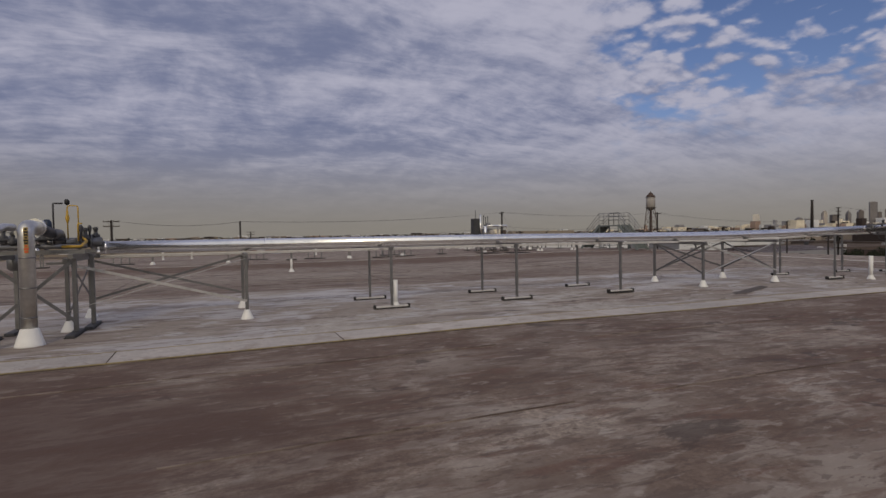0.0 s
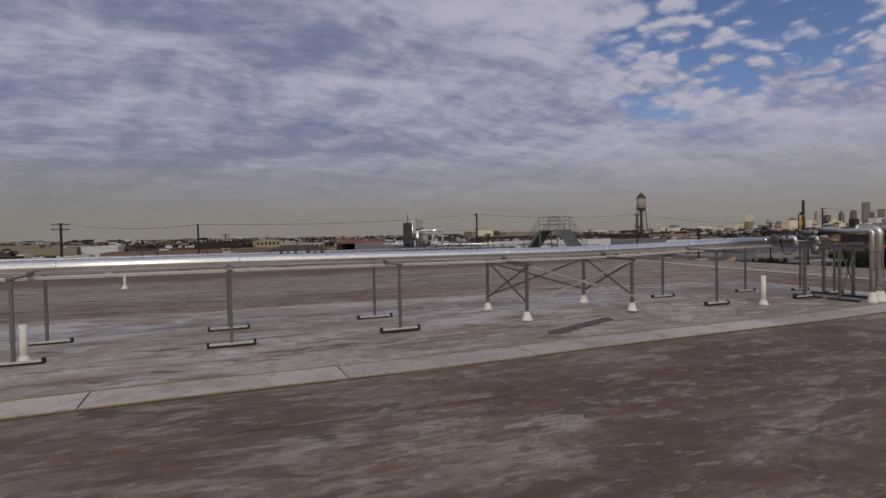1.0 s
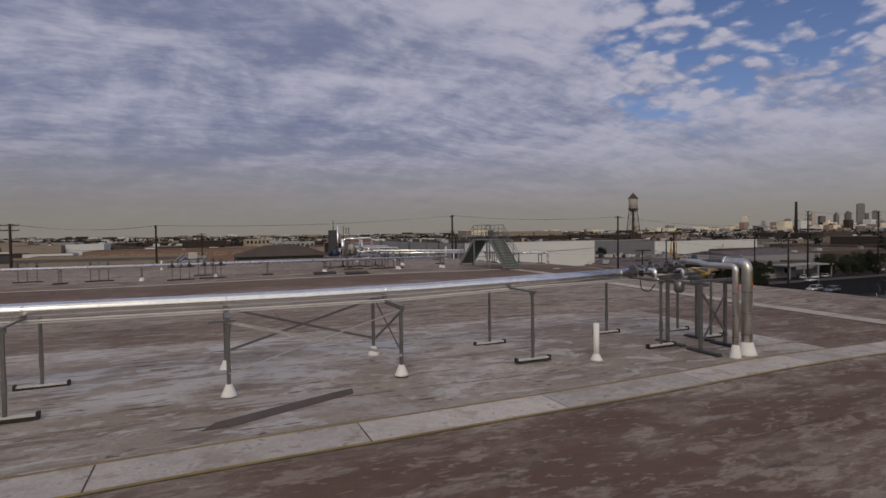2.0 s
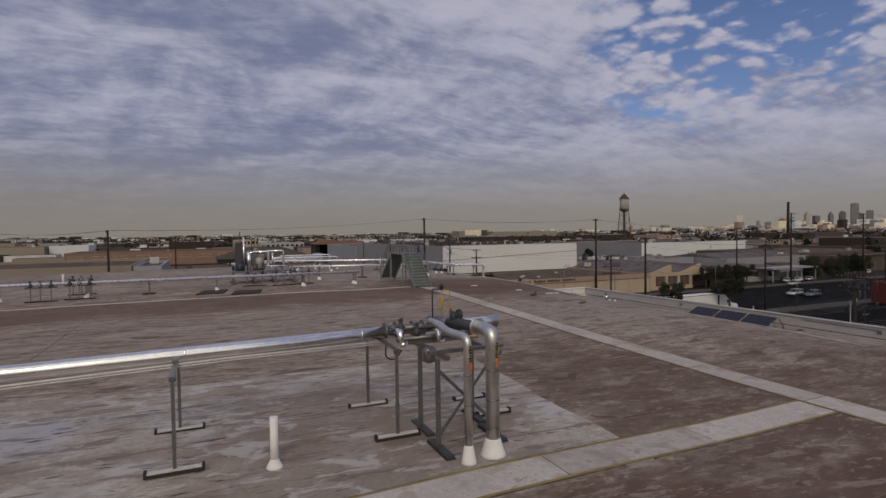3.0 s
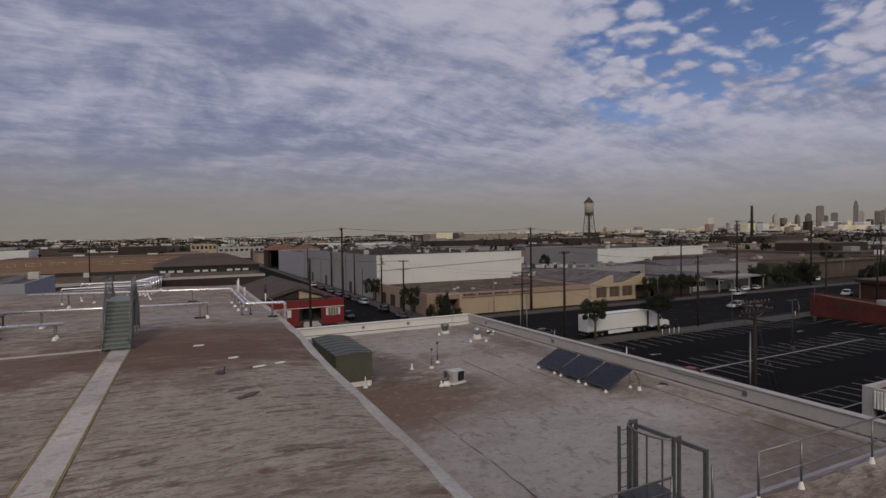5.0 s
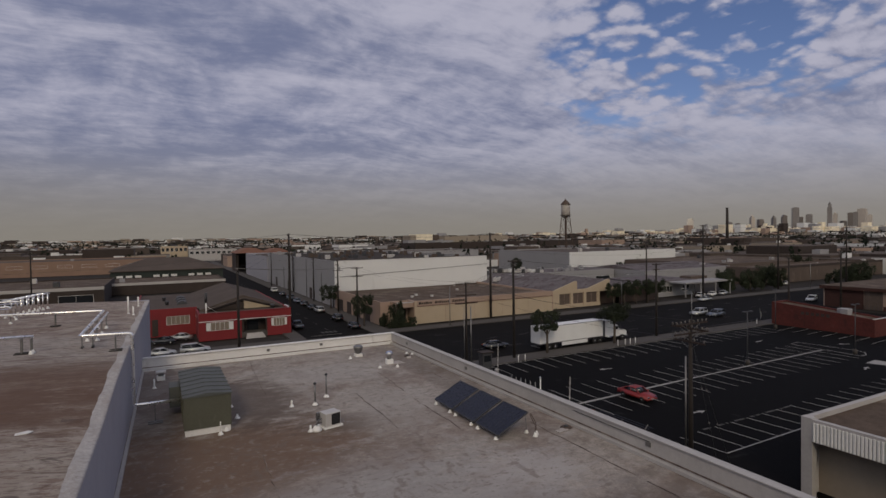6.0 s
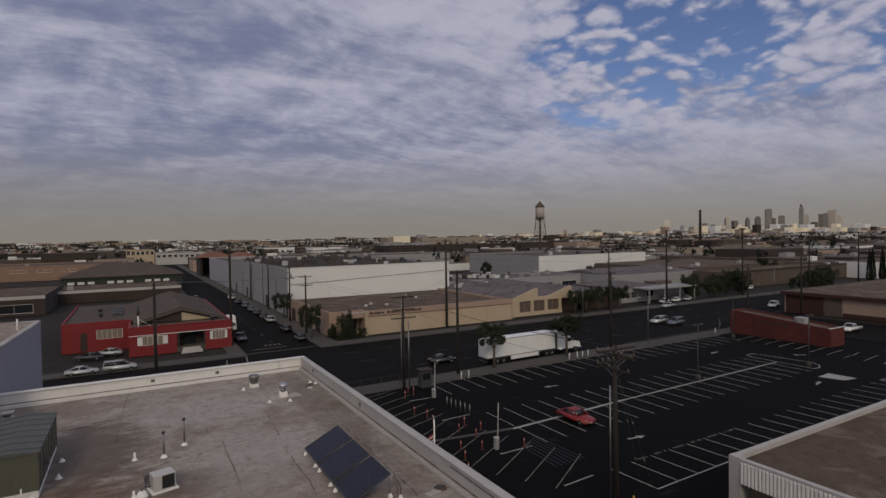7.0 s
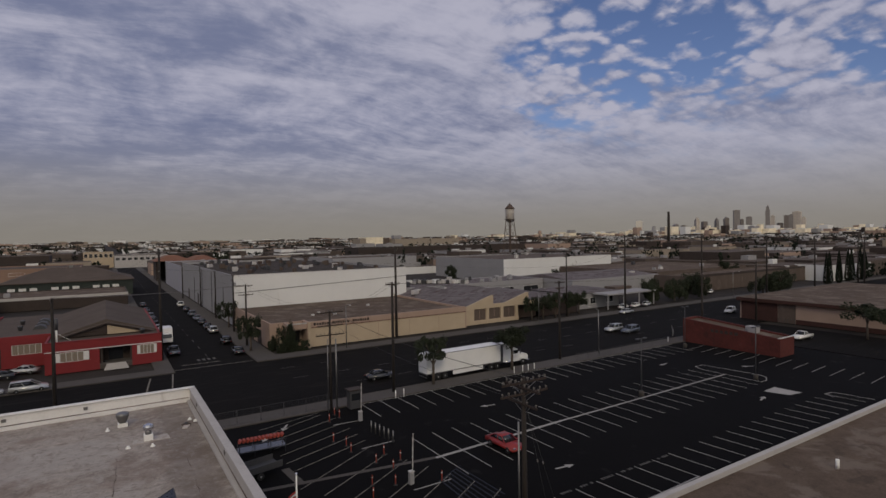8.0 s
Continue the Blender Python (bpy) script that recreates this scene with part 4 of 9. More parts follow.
def pipe_z(x):
    """The pipe sags a little, then climbs towards the valve station."""
    keys = ((-90, 15.27), (7.0, 15.265), (11.0, 15.240), (14.5, 15.222), (17.0, 15.240), (19.5, 15.285), (23.0, 15.345), (25.3, 15.385), (90, 15.385))
    for (xa, za), (xb, zb) in zip(keys, keys[1:]):
        if x <= xb:
            return za + (zb - za) * (x - xa) / (xb - xa)


def put_cone_foot(bm, x, y, z, r=0.12, h=0.2):
    put_lathe(bm, [(r * 1.15, 0.0), (r, 0.03), (r * 0.55, h * 0.8), (r * 0.4, h)], (x, y, z), 14)


def main_pipe(x0, x1):
    """The clad pipe with its bands, capped at the ends."""
    t = thing("insulated_pipe", (x0, PIPE_Y, 0.0), "long bright aluminium-clad pipe carried over the roof", "pipe", "roof pipes")
    bm = B()
    cuts = [x0] + [c for c in (7.0, 11.0, 14.5, 17.0, 19.5, 23.0) if x0 < c < x1] + [x1]
    put_run(bm, [(c - x0, 0, pipe_z(c)) for c in cuts], PIPE_R, 24)
    part("cladding", bm, M_clad, t)
    x = 0.08 if x0 < 0 else 0.42
    while x < x1 - x0:
        part("band", put_tube(B(), (x, 0, pipe_z(x0 + x)), (x + 0.03, 0, pipe_z(x0 + x + 0.03)), PIPE_R + 0.006, seg=24), M_clad, t)
        x += 3.05
    return t


main_pipe(-2.2, 22.98)
main_pipe(24.35, 25.24)
conduit = thing("conduit", (-2.2, 12.70, 15.10), "thin grey conduit running under the clad pipe", "conduit", "roof pipes")
part("tube", put_run(B(), [(0, 0, 0), (10.2, 0, 0.0), (15.2, 0, -0.035), (18.7, 0, -0.035), (22.2, 0, 0.07), (24.7, 0, 0.09)], 0.018, 8), M_foot, conduit)
part("tube", put_run(B(), [(0, -0.05, -0.03), (10.2, -0.05, -0.03), (15.2, -0.05, -0.065), (18.7, -0.05, -0.065), (22.2, -0.05, 0.04), (24.7, -0.05, 0.06)], 0.011, 6), M_foot, conduit)


def post_frame(x, foot=0.40, ya=ROW_A, yb=ROW_B):
    """Two strut posts under a cross beam, each on a long foot laid on a rubber block."""
    z = roof_z(x, PIPE_Y)
    t = thing("pipe_support", (x, PIPE_Y, z), "grey strut pipe support standing on long flat feet", "pipe support", "pipe supports")
    up = pipe_z(x) - PIPE_R + 0.028 - 1.455 - z
    for y in (ya - PIPE_Y, yb - PIPE_Y):
        part("foot", put_box(B(), -foot, foot, y - 0.035, y + 0.04, 0.04, 0.072), M_foot, t, "pale galvanised foot")
        part("foot_block", put_box(B(), -foot - 0.02, foot + 0.02, y - 0.06, y + 0.05, 0.0, 0.04), M_block, t, "dark rubber pad")
        for e in (-foot, foot):
            part("end_block", put_box(B(), e - 0.022, e + 0.022, y - 0.05, y + 0.05, 0.03, 0.10), M_block, t, "black rubber end cap")
        part("post", put_box(B(), -0.026, 0.026, y - 0.026, y + 0.026, 0.075, 1.40 + up, 0.005), M_galv, t)
        part("sleeve", put_box(B(), -0.031, 0.031, y - 0.031, y + 0.031, 0.38, 0.62), M_galv, t)
        part("bracket", put_box(B(), -0.05, 0.05, y - 0.03, y + 0.03, 1.36 + up, 1.42 + up), M_galv, t)
    part("cross_beam", put_box(B(), -0.04, 0.04, ya - PIPE_Y - 0.1, yb - PIPE_Y + 0.1, 1.42 + up, 1.455 + up), M_galv, t)
    part("pipe_clip", put_run(B(), [(-0.11, PIPE_R * math.cos(q) * 1.03, 1.467 + up + PIPE_R + PIPE_R * math.sin(q) * 1.03) for q in (-1.0, -0.5, 0.0, 0.5)], 0.012, 6), M_galv, t)
    return t


def trestle(x0, x1):
    """Four posts in white mastic cones, braced on all sides."""
    t = thing("pipe_trestle", ((x0 + x1) / 2, PIPE_Y, roof_z((x0 + x1) / 2, PIPE_Y)), "braced steel pipe trestle set in white mastic cones", "pipe trestle", "pipe trestles")
    h = (x1 - x0) / 2
    z0 = roof_z((x0 + x1) / 2, PIPE_Y)
    ya, yb = ROW_A - PIPE_Y, ROW_B - PIPE_Y
    for x in (-h, h):
        for y in (ya, yb):
            part("leg", put_box(B(), x - 0.032, x + 0.032, y - 0.032, y + 0.032, 0.1, pipe_z(x + (x0 + x1) / 2) - PIPE_R - 0.12 - z0, 0.005), M_galv, t)
            bm = B()
            put_cone_foot(bm, x, y, 0)
            part("cone_foot", bm, M_white, t, "white mastic cone")
        top = pipe_z(x + (x0 + x1) / 2) - PIPE_R - 0.04 - z0
        part("cross_beam", put_box(B(), x - 0.04, x + 0.04, ya - 0.1, yb + 0.1, top - 0.08, top), M_galv, t)
        part("saddle", put_prism(B(), [(-0.09, top), (0.09, top), (0.06, top + 0.045), (-0.06, top + 0.045)], x - 0.04, x + 0.04, "x"), M_galv, t)
        for a, b in ((ya, yb), (yb, ya)):
            part("brace", put_bar(B(), (x + (0.035 if a < b else 0.052), a, 0.37), (x + (0.035 if a < b else 0.052), b, 1.25), 0.012, 0.05), M_galv, t)
    for y in (ya, yb):
        for a, b in ((-h, h), (h, -h)):
            # front braces get the lighter steel: the light on them is in the colour
            part("brace", put_bar(B(), (a, y - (0.035 if a < b else 0.052), 0.38), (b, y - (0.035 if a < b else 0.052), 1.25), 0.05, 0.012) if y == ya and a < b else put_bar(B(), (a, y - (0.035 if a < b else 0.052), 0.38), (b, y - (0.035 if a < b else 0.052), 1.25), 0.012, 0.05), M_brace if y == ya else M_galv, t, "galvanised brace, paler for the light on the front" if y == ya else "")
    part("shelf", put_box(B(), -h - 0.3, -h + 0.12, ya - 0.06, ya + 0.06, 1.24, 1.28), M_galv, t)
    return t


for x in (3.6, 6.85, 10.09, 19.10, 22.66):
    post_frame(x)
post_frame(24.85, 0.36, 12.25, 13.35)
trestle(13.13, 16.18)
trestle(-2.57, 0.51)


def mastic_pipe(x, y, h, r=0.062, z=None, cone=0.12, name="vent_pipe", label="white vent pipe rising from a white mastic cone", mt=None, lean=0.0):
    t = thing(name, (x, y, roof_z(x, y) if z is None else z), label, "vent pipe", "roof vent pipes")
    part("tube", put_tube(B(), (0, 0, 0.0), (lean, 0, h), r, seg=14), mt or M_white, t)
    bm = B()
    put_cone_foot(bm, 0, 0, 0, cone, 0.17)
    part("cone_foot", bm, M_white, t)
    return t


mastic_pipe(20.52, 11.48, 0.80)
mastic_pipe(3.71, 11.88, 0.64)
mastic_pipe(3.2, 26.7, 0.62, 0.05)


def valve_station(x):
    """Two clad risers with elbows, the manifold frame, valves and the yellow regulator line."""
    base = roof_z(x, 11.5)
    t = thing("valve_station", (x, PIPE_Y, base), "pipe manifold with clad risers, valves and yellow gas fittings", "valve station", "valve stations")
    u = ROOF - base
    # frame posts on dark feet
    for px, py in ((-0.45, -1.72), (0.70, -1.42), (-0.36, -0.66), (0.80, -0.50)):
        part("post", put_box(B(), px - 0.036, px + 0.036, py - 0.036, py + 0.036, 0.06, 1.40 + u, 0.006), M_galv, t)
        part("foot", put_box(B(), px - 0.07, px + 0.07, py - 0.50, py + 0.34, 0.02, 0.06), M_darksteel, t, "dark flat foot")
        part("foot_block", put_box(B(), px - 0.085, px + 0.085, py - 0.52, py + 0.36, 0.0, 0.02), M_block, t)
    for py in (-1.55, -0.58):
        part("rail", put_box(B(), -0.55, 0.90, py - 0.04, py + 0.04, 1.44 + u, 1.50 + u), M_galv, t)
    for px in (-0.29, 0.72):
        part("cross_beam", put_box(B(), px - 0.04, px + 0.04, -1.78, 0.15, 1.36 + u, 1.435 + u), M_galv, t)
    part("brace", put_bar(B(), (-0.45, -1.76, 0.25), (0.70, -1.46, 1.34), 0.02, 0.055), M_galv, t)
    part("brace", put_bar(B(), (0.70, -1.48, 0.25), (-0.45, -1.78, 1.34), 0.02, 0.055), M_galv, t)
    # risers
    for px, py, r, top, big in ((0.26, -2.34, 0.112, 1.90 + u, True), (-0.24, -2.45, 0.066, 1.86 + u, False)):
        bm = B()
        if big:
            put_run(bm, [(px, py, 0), (px, py, top), (px, -1.80, top)], r, 24, 0.15, 8)
        else:
            put_run(bm, [(px, py, 0), (px, py, top), (px - 0.05, -1.75, top), (px - 0.05, -1.5, top + 0.06), (px - 0.05, -1.0, top + 0.06)], r, 20, 0.12, 7)
        riser = part("riser", bm, M_cladold, t, "dull aluminium-clad riser pipe")
        for z in (0.45, 0.92, 1.40):
            part("band", put_tube(B(), (px, py, z), (px, py, z + 0.018), r + 0.004, seg=24), M_galv, riser)
        part("cone_foot", put_lathe(B(), [(r * 1.9, 0), (r * 1.8, 0.03), (r * 1.15, 0.27), (r * 1.02, 0.29)], (px, py, 0), 20), M_white, riser, "white mastic cone")
        # narrow label strip with unreadable print
        a0 = math.radians(-76)
        lab = B()
        cols = []
        for k in range(5):
            a = a0 + (k - 2) * 0.13
            cols.append([lab.verts.new((px + (r + 0.004) * math.cos(a), py + (r + 0.004) * math.sin(a), z)) for z in (1.48, 1.89)])
        for ca, cb in zip(cols, cols[1:]):
            lab.faces.new((ca[0], cb[0], cb[1], ca[1]))
        lab = part("pipe_label", lab, M_label, riser, "yellow label with unreadable print")
        for k in range(9):
            z = 1.86 - 0.044 * k
            q = Vector((px + (r + 0.006) * math.cos(a0), py + (r + 0.006) * math.sin(a0), z))
            w = 0.016 + 0.008 * ((k * 5) % 3)
            s_ = Vector((-math.sin(a0), math.cos(a0), 0))
            part("print_bar", put_bar(B(), q - s_ * w, q + s_ * w, 0.006, 0.028), M_black if k < 6 else M_orange, lab)
    # big flange and the valve behind it
    part("flange", put_tube(B(), (0.26, -1.86, 1.90 + u), (0.26, -1.80, 1.90 + u), 0.150, seg=24), M_clad, t)
    part("spool", put_tube(B(), (0.26, -1.80, 1.90 + u), (0.21, -0.75, 1.82 + u), 0.095, seg=20), M_darksteel, t)
    part("valve_case", put_lathe(B(), [(0.05, -0.09), (0.070, -0.06), (0.076, 0.0), (0.070, 0.07), (0.04, 0.12)], (0.21, -0.95, 1.94 + u), 18), M_bluepaint, t, "dark blue valve casing")
    part("down_pipe", put_run(B(), [(0.21, -0.75, 1.80 + u), (0.21, -0.15, 1.80 + u), (0.21, -0.1, 1.63 + u)], 0.10, 16, 0.12), M_galv, t)
    # header, level with the long pipe
    part("header", put_tube(B(), (-0.85, 0.0, 1.63 + u), (0.9, 0.0, 1.63 + u), 0.10, seg=18), M_galv, t)
    part("bypass", put_tube(B(), (-0.8, -0.62, 1.56 + u), (0.75, -0.62, 1.56 + u), 0.045, seg=12), M_galv, t)
    part("bypass", put_tube(B(), (-0.8, -0.40, 1.70 + u), (0.35, -0.40, 1.70 + u), 0.03, seg=12), M_darksteel, t)
    for px in (-0.72, -0.15, 0.62):
        for f in (-0.11, 0.11):
            part("flange", put_tube(B(), (px + f - 0.018, 0, 1.63 + u), (px + f + 0.018, 0, 1.63 + u), 0.16, seg=18), M_galv, t)
    bm = B()
    put_run(bm, [(-0.72, 0.0, 1.63 + u), (-0.72, -0.62, 1.70 + u), (-0.72, -0.62, 1.46 + u), (-0.64, -0.66, 1.46 + u)], 0.060, 18, 0.10)
    part("elbow", bm, M_clad, t, "bright clad elbow")
    bm = B()
    put_run(bm, [(-0.05, -0.55, 1.66 + u), (-0.05, -0.85, 1.70 + u), (-0.05, -0.85, 1.50 + u), (0.06, -0.85, 1.50 + u)], 0.042, 16, 0.09)
    part("elbow", bm, M_clad, t, "bright clad elbow")
    part("strainer", put_lathe(B(), [(0.07, 0), (0.12, 0.04), (0.12, 0.26), (0.06, 0.3)], (-0.29, -0.95, 1.15 + u), 14), M_galv, t)
    # valves with levers, gauges
    for px, py, pz in ((-0.62, -0.35, 1.72), (-0.40, -0.62, 1.66), (-0.02, -0.30, 1.70), (0.66, -0.25, 1.72), (0.78, 0.05, 1.74)):
        vb = part("valve_body", put_lathe(B(), [(0.05, -0.06), (0.075, -0.03), (0.075, 0.04), (0.035, 0.07), (0.035, 0.13), (0.055, 0.15), (0.02, 0.2)], (px, py, pz + u), 12), M_darksteel, t, "dark cast valve body")
        part("lever", put_bar(B(), (px - 0.12, py - 0.05, pz + u + 0.17), (px + 0.05, py, pz + u + 0.19), 0.02, 0.012), M_black if px > 0 else M_galv, vb)
    for px, pz in ((-0.27, 1.83), (-0.05, 1.62)):
        part("gauge", put_tube(B(), (px, -0.80, pz + u), (px, -0.84, pz + u), 0.055, seg=16), M_chrome, t, "round steel gauge")
        part("gauge_stem", put_tube(B(), (px, -0.80, pz + u), (px + 0.12, -0.5, pz + u - 0.05), 0.012, seg=8), M_darksteel, t)
    # yellow regulator line
    bm = B()
    put_run(bm, [(0.42, -0.95, 1.56 + u), (0.72, -0.95, 1.56 + u), (0.72, -0.45, 1.66 + u)], 0.026, 10, 0.06)
    put_run(bm, [(0.34, -0.1, 1.70 + u), (0.34, -0.1, 2.36 + u), (0.52, -0.1, 2.36 + u), (0.52, -0.1, 1.70 + u)], 0.012, 10, 0.05)
    put_run(bm, [(0.55, -0.3, 1.66 + u), (0.55, -0.3, 2.0 + u), (0.62, -0.3, 2.0 + u)], 0.014, 10, 0.05)
    put_run(bm, [(0.72, -0.45, 1.66 + u), (0.62, -0.3, 1.72 + u)], 0.024, 10)
    part("gas_line", bm, M_yellow, t, "yellow painted gas line")
    part("regulator", put_lathe(B(), [(0.014, 0), (0.024, 0.03), (0.036, 0.08), (0.036, 0.11), (0.02, 0.16), (0.02, 0.24)], (0.34, -0.1, 2.02 + u), 12), M_yellow, t, "yellow gas regulator")
    for px, py in ((0.62, -0.42), (0.72, -0.18), (0.56, -0.05)):
        part("actuator", put_lathe(B(), [(0.02, 0), (0.02, 0.14), (0.034, 0.16), (0.034, 0.24), (0.012, 0.27)], (px, py, 1.70 + u), 10), M_darksteel, t, "black valve actuator")
    part("indicator", put_lathe(B(), [(0.02, 0), (0.045, 0.03), (0.045, 0.09), (0.015, 0.12)], (0.34, -0.1, 2.37 + u), 12), M_black, t, "black domed indicator")
    part("vent_stack", put_run(B(), [(0.12, -0.15, 1.6 + u), (0.12, -0.15, 2.40 + u), (0.28, -0.15, 2.40 + u)], 0.016, 8, 0.03), M_darksteel, t)
    part("hose", put_run(B(), [(-0.9, -0.3, 1.5 + u), (-0.95, -0.4, 1.2 + u), (-0.8, -0.5, 1.15 + u), (-0.7, -0.6, 1.35 + u)], 0.014, 6, 0.08), M_black, t)
    return t


valve_station(23.60)
valve_station(-3.07)

# ---- crossover stair ----
ST0, ST1, STY0, STY1, STY2, STY3, STZ = 31.72, 32.84, 34.95, 37.2, 39.8, 42.4, 15.90


def crossover_stair():
    t = thing("crossover_stair", ((ST0 + ST1) / 2, STY0, ROOF + 0.05), "grey-green steel crossover stair with pipe handrails", "stair")
    o = Vector(((ST0 + ST1) / 2, STY0, ROOF))
    w = (ST1 - ST0) / 2
    rise = STZ - ROOF
    n_st = 11
    ys = (0.0, STY1 - STY0, STY2 - STY0, STY3 - STY0)
    for flight, (ya, yb) in enumerate(((ys[0], ys[1]), (ys[3], ys[2]))):
        for i in range(n_st):
            f = (i + 0.5) / n_st
            y, z = ya + (yb - ya) * f, rise * (i + 1) / (n_st + 1)
            part("tread", put_box(B(), -w + 0.03, w - 0.03, y - 0.12, y + 0.12, z - 0.035, z), M_stairgreen, t)
            part("riser_plate", put_box(B(), -w + 0.04, w - 0.04, y - 0.006 + (0.1 if yb > ya else -0.1), y + 0.006 + (0.1 if yb > ya else -0.1), z - 0.035, z + rise / (n_st + 1) - 0.036), M_stairdark, t)
        for s in (-1, 1):
            part("stringer", put_bar(B(), (s * w, ya, 0.05), (s * w, yb, rise - 0.02), 0.04, 0.24), M_stairgreen, t)
            for h in (0.45, 0.75, 1.05):
                part("handrail", put_tube(B(), (s * w, ya, h + 0.12), (s * w, yb, rise + h), 0.021, seg=8), M_galv, t)
            for f in (0.04, 0.35, 0.68):
                y, z = ya + (yb - ya) * f, rise * f
                part("baluster", put_tube(B(), (s * w, y, z), (s * w, y, z + 1.10), 0.02, seg=8), M_galv, t)
            if flight == 0:
                part("foot", put_box(B(), s * w - 0.09, s * w + 0.09, -0.12, 0.16, 0, 0.02), M_galv, t)
    part("platform", put_box(B(), -w, w, ys[1], ys[2], rise - 0.10, rise), M_stairgreen, t)
    for s in (-1, 1):
        for h in (0.45, 0.75, 1.05):
            part("handrail", put_tube(B(), (s * w, ys[1], rise + h), (s * w, ys[2], rise + h), 0.021, seg=8), M_galv, t)
        for k in range(5):
            y = ys[1] + (ys[2] - ys[1]) * k / 4
            part("baluster", put_tube(B(), (s * w, y, rise), (s * w, y, rise + 1.06), 0.021, seg=8), M_galv, t)
        for y in (ys[1] + 0.05, ys[2] - 0.05):
            part("leg", put_box(B(), s * w - 0.04, s * w + 0.04, y - 0.04, y + 0.04, 0, rise - 0.1), M_stairgreen, t)
    return t


crossover_stair()

# ---- pipes behind the walkway ----
def roof_pipe(label, pts, r, bend=0.2, supports=(), z0=None, mt=None):
    t = thing("insulated_pipe", pts[0], label, "pipe", "roof pipes")
    o = Vector(pts[0])
    part("cladding", put_run(B(), [Vector(p) - o for p in pts], r, 14, bend), mt or M_backclad, t)
    return t


def small_support(x, y, top, cones=True, gap=0.55):
    """A low goal-post support under a pipe."""
    z = roof_z(x, y)
    t = thing("pipe_support", (x, y, z), "low grey pipe support with white cone feet" if cones else "low grey pipe support on flat feet", "pipe support", "small pipe supports")
    for s in (-1, 1):
        part("post", put_box(B(), -0.03, 0.03, s * gap / 2 - 0.03, s * gap / 2 + 0.03, 0.0, top - z), M_galv, t)
        bm = B()
        if cones:
            put_cone_foot(bm, 0, s * gap / 2, 0, 0.13, 0.2)
        else:
            put_box(bm, -0.34, 0.34, s * gap / 2 - 0.06, s * gap / 2 + 0.06, 0, 0.06)
        part("cone_foot" if cones else "foot", bm, M_white if cones else M_block, t)
    part("cross_beam", put_box(B(), -0.035, 0.035, -gap / 2 - 0.12, gap / 2 + 0.12, top - z - 0.05, top - z), M_galv, t)
    return t


roof_pipe("bright clad pipe running low across the back of the roof", [(-60, 40.0, 14.74), (29.5, 40.0, 14.64)], 0.095)
for k, x in enumerate((-30, -23, -16, -10, -4, 0.6, 4.8, 9.0, 13.2, 16.4, 20.2, 25.6, 29.1)):
    small_support(x, 40.0, 14.55, k % 3 != 0 or x > 25)
roof_pipe("bright clad pipe ending beyond the crossover stair", [(25.7, 44.9, 14.86), (36.75, 44.9, 14.70)], 0.075)
roof_pipe("bright clad pipe crossing the roof, then dropping over its edge", [(24.4, 57.6, 14.79), (39.15, 57.6, 14.48), (38.98, 44.4, 14.56), (41.6, 44.3, 14.50), (41.6, 44.3, 10.15), (44.3, 44.3, 10.12)], 0.095, 0.2)
roof_pipe("thin clad pipe beside the larger one", [(39.5, 56.9, 14.40), (39.38, 45.0, 14.46)], 0.06)
for x, y, z, cones in ((27.6, 44.9, 14.76, True), (31.0, 44.9, 14.70, False), (36.2, 44.9, 14.62, False), (36.65, 44.9, 14.60, True), (27.0, 57.6, 14.62, True), (31.2, 57.6, 14.54, True), (36.0, 57.6, 14.44, False)):
    small_support(x, y, z, cones, 0.4)
for x, y, z, cones in ((39.2, 45.9, 14.40, False), (39.2, 48.5, 14.40, True), (39.22, 51.6, 14.38, True), (39.25, 54.8, 14.36, True)):
    small_support(x, y, z, cones, 0.55).rotation_euler = (0, 0, radians(90))
small_support(40.75, 44.3, 14.38, False, 0.5)


def low_support(x, y, z, top):
    t = thing("pipe_support", (x, y, z), "short grey strut pipe support on flat feet", "pipe support", "small pipe supports")
    part("post", put_box(B(), -0.03, 0.03, -0.03, 0.03, 0.05, top - z), M_galv, t)
    for s in (-0.2, 0.2):
        part("foot", put_box(B(), -0.4, 0.4, s - 0.05, s + 0.05, 0, 0.05), M_galv, t)
    part("foot_beam", put_box(B(), -0.05, 0.05, -0.25, 0.25, 0.05, 0.09), M_galv, t)
    return t


low_support(42.7, 44.3, LOW + 0.02, 10.04)


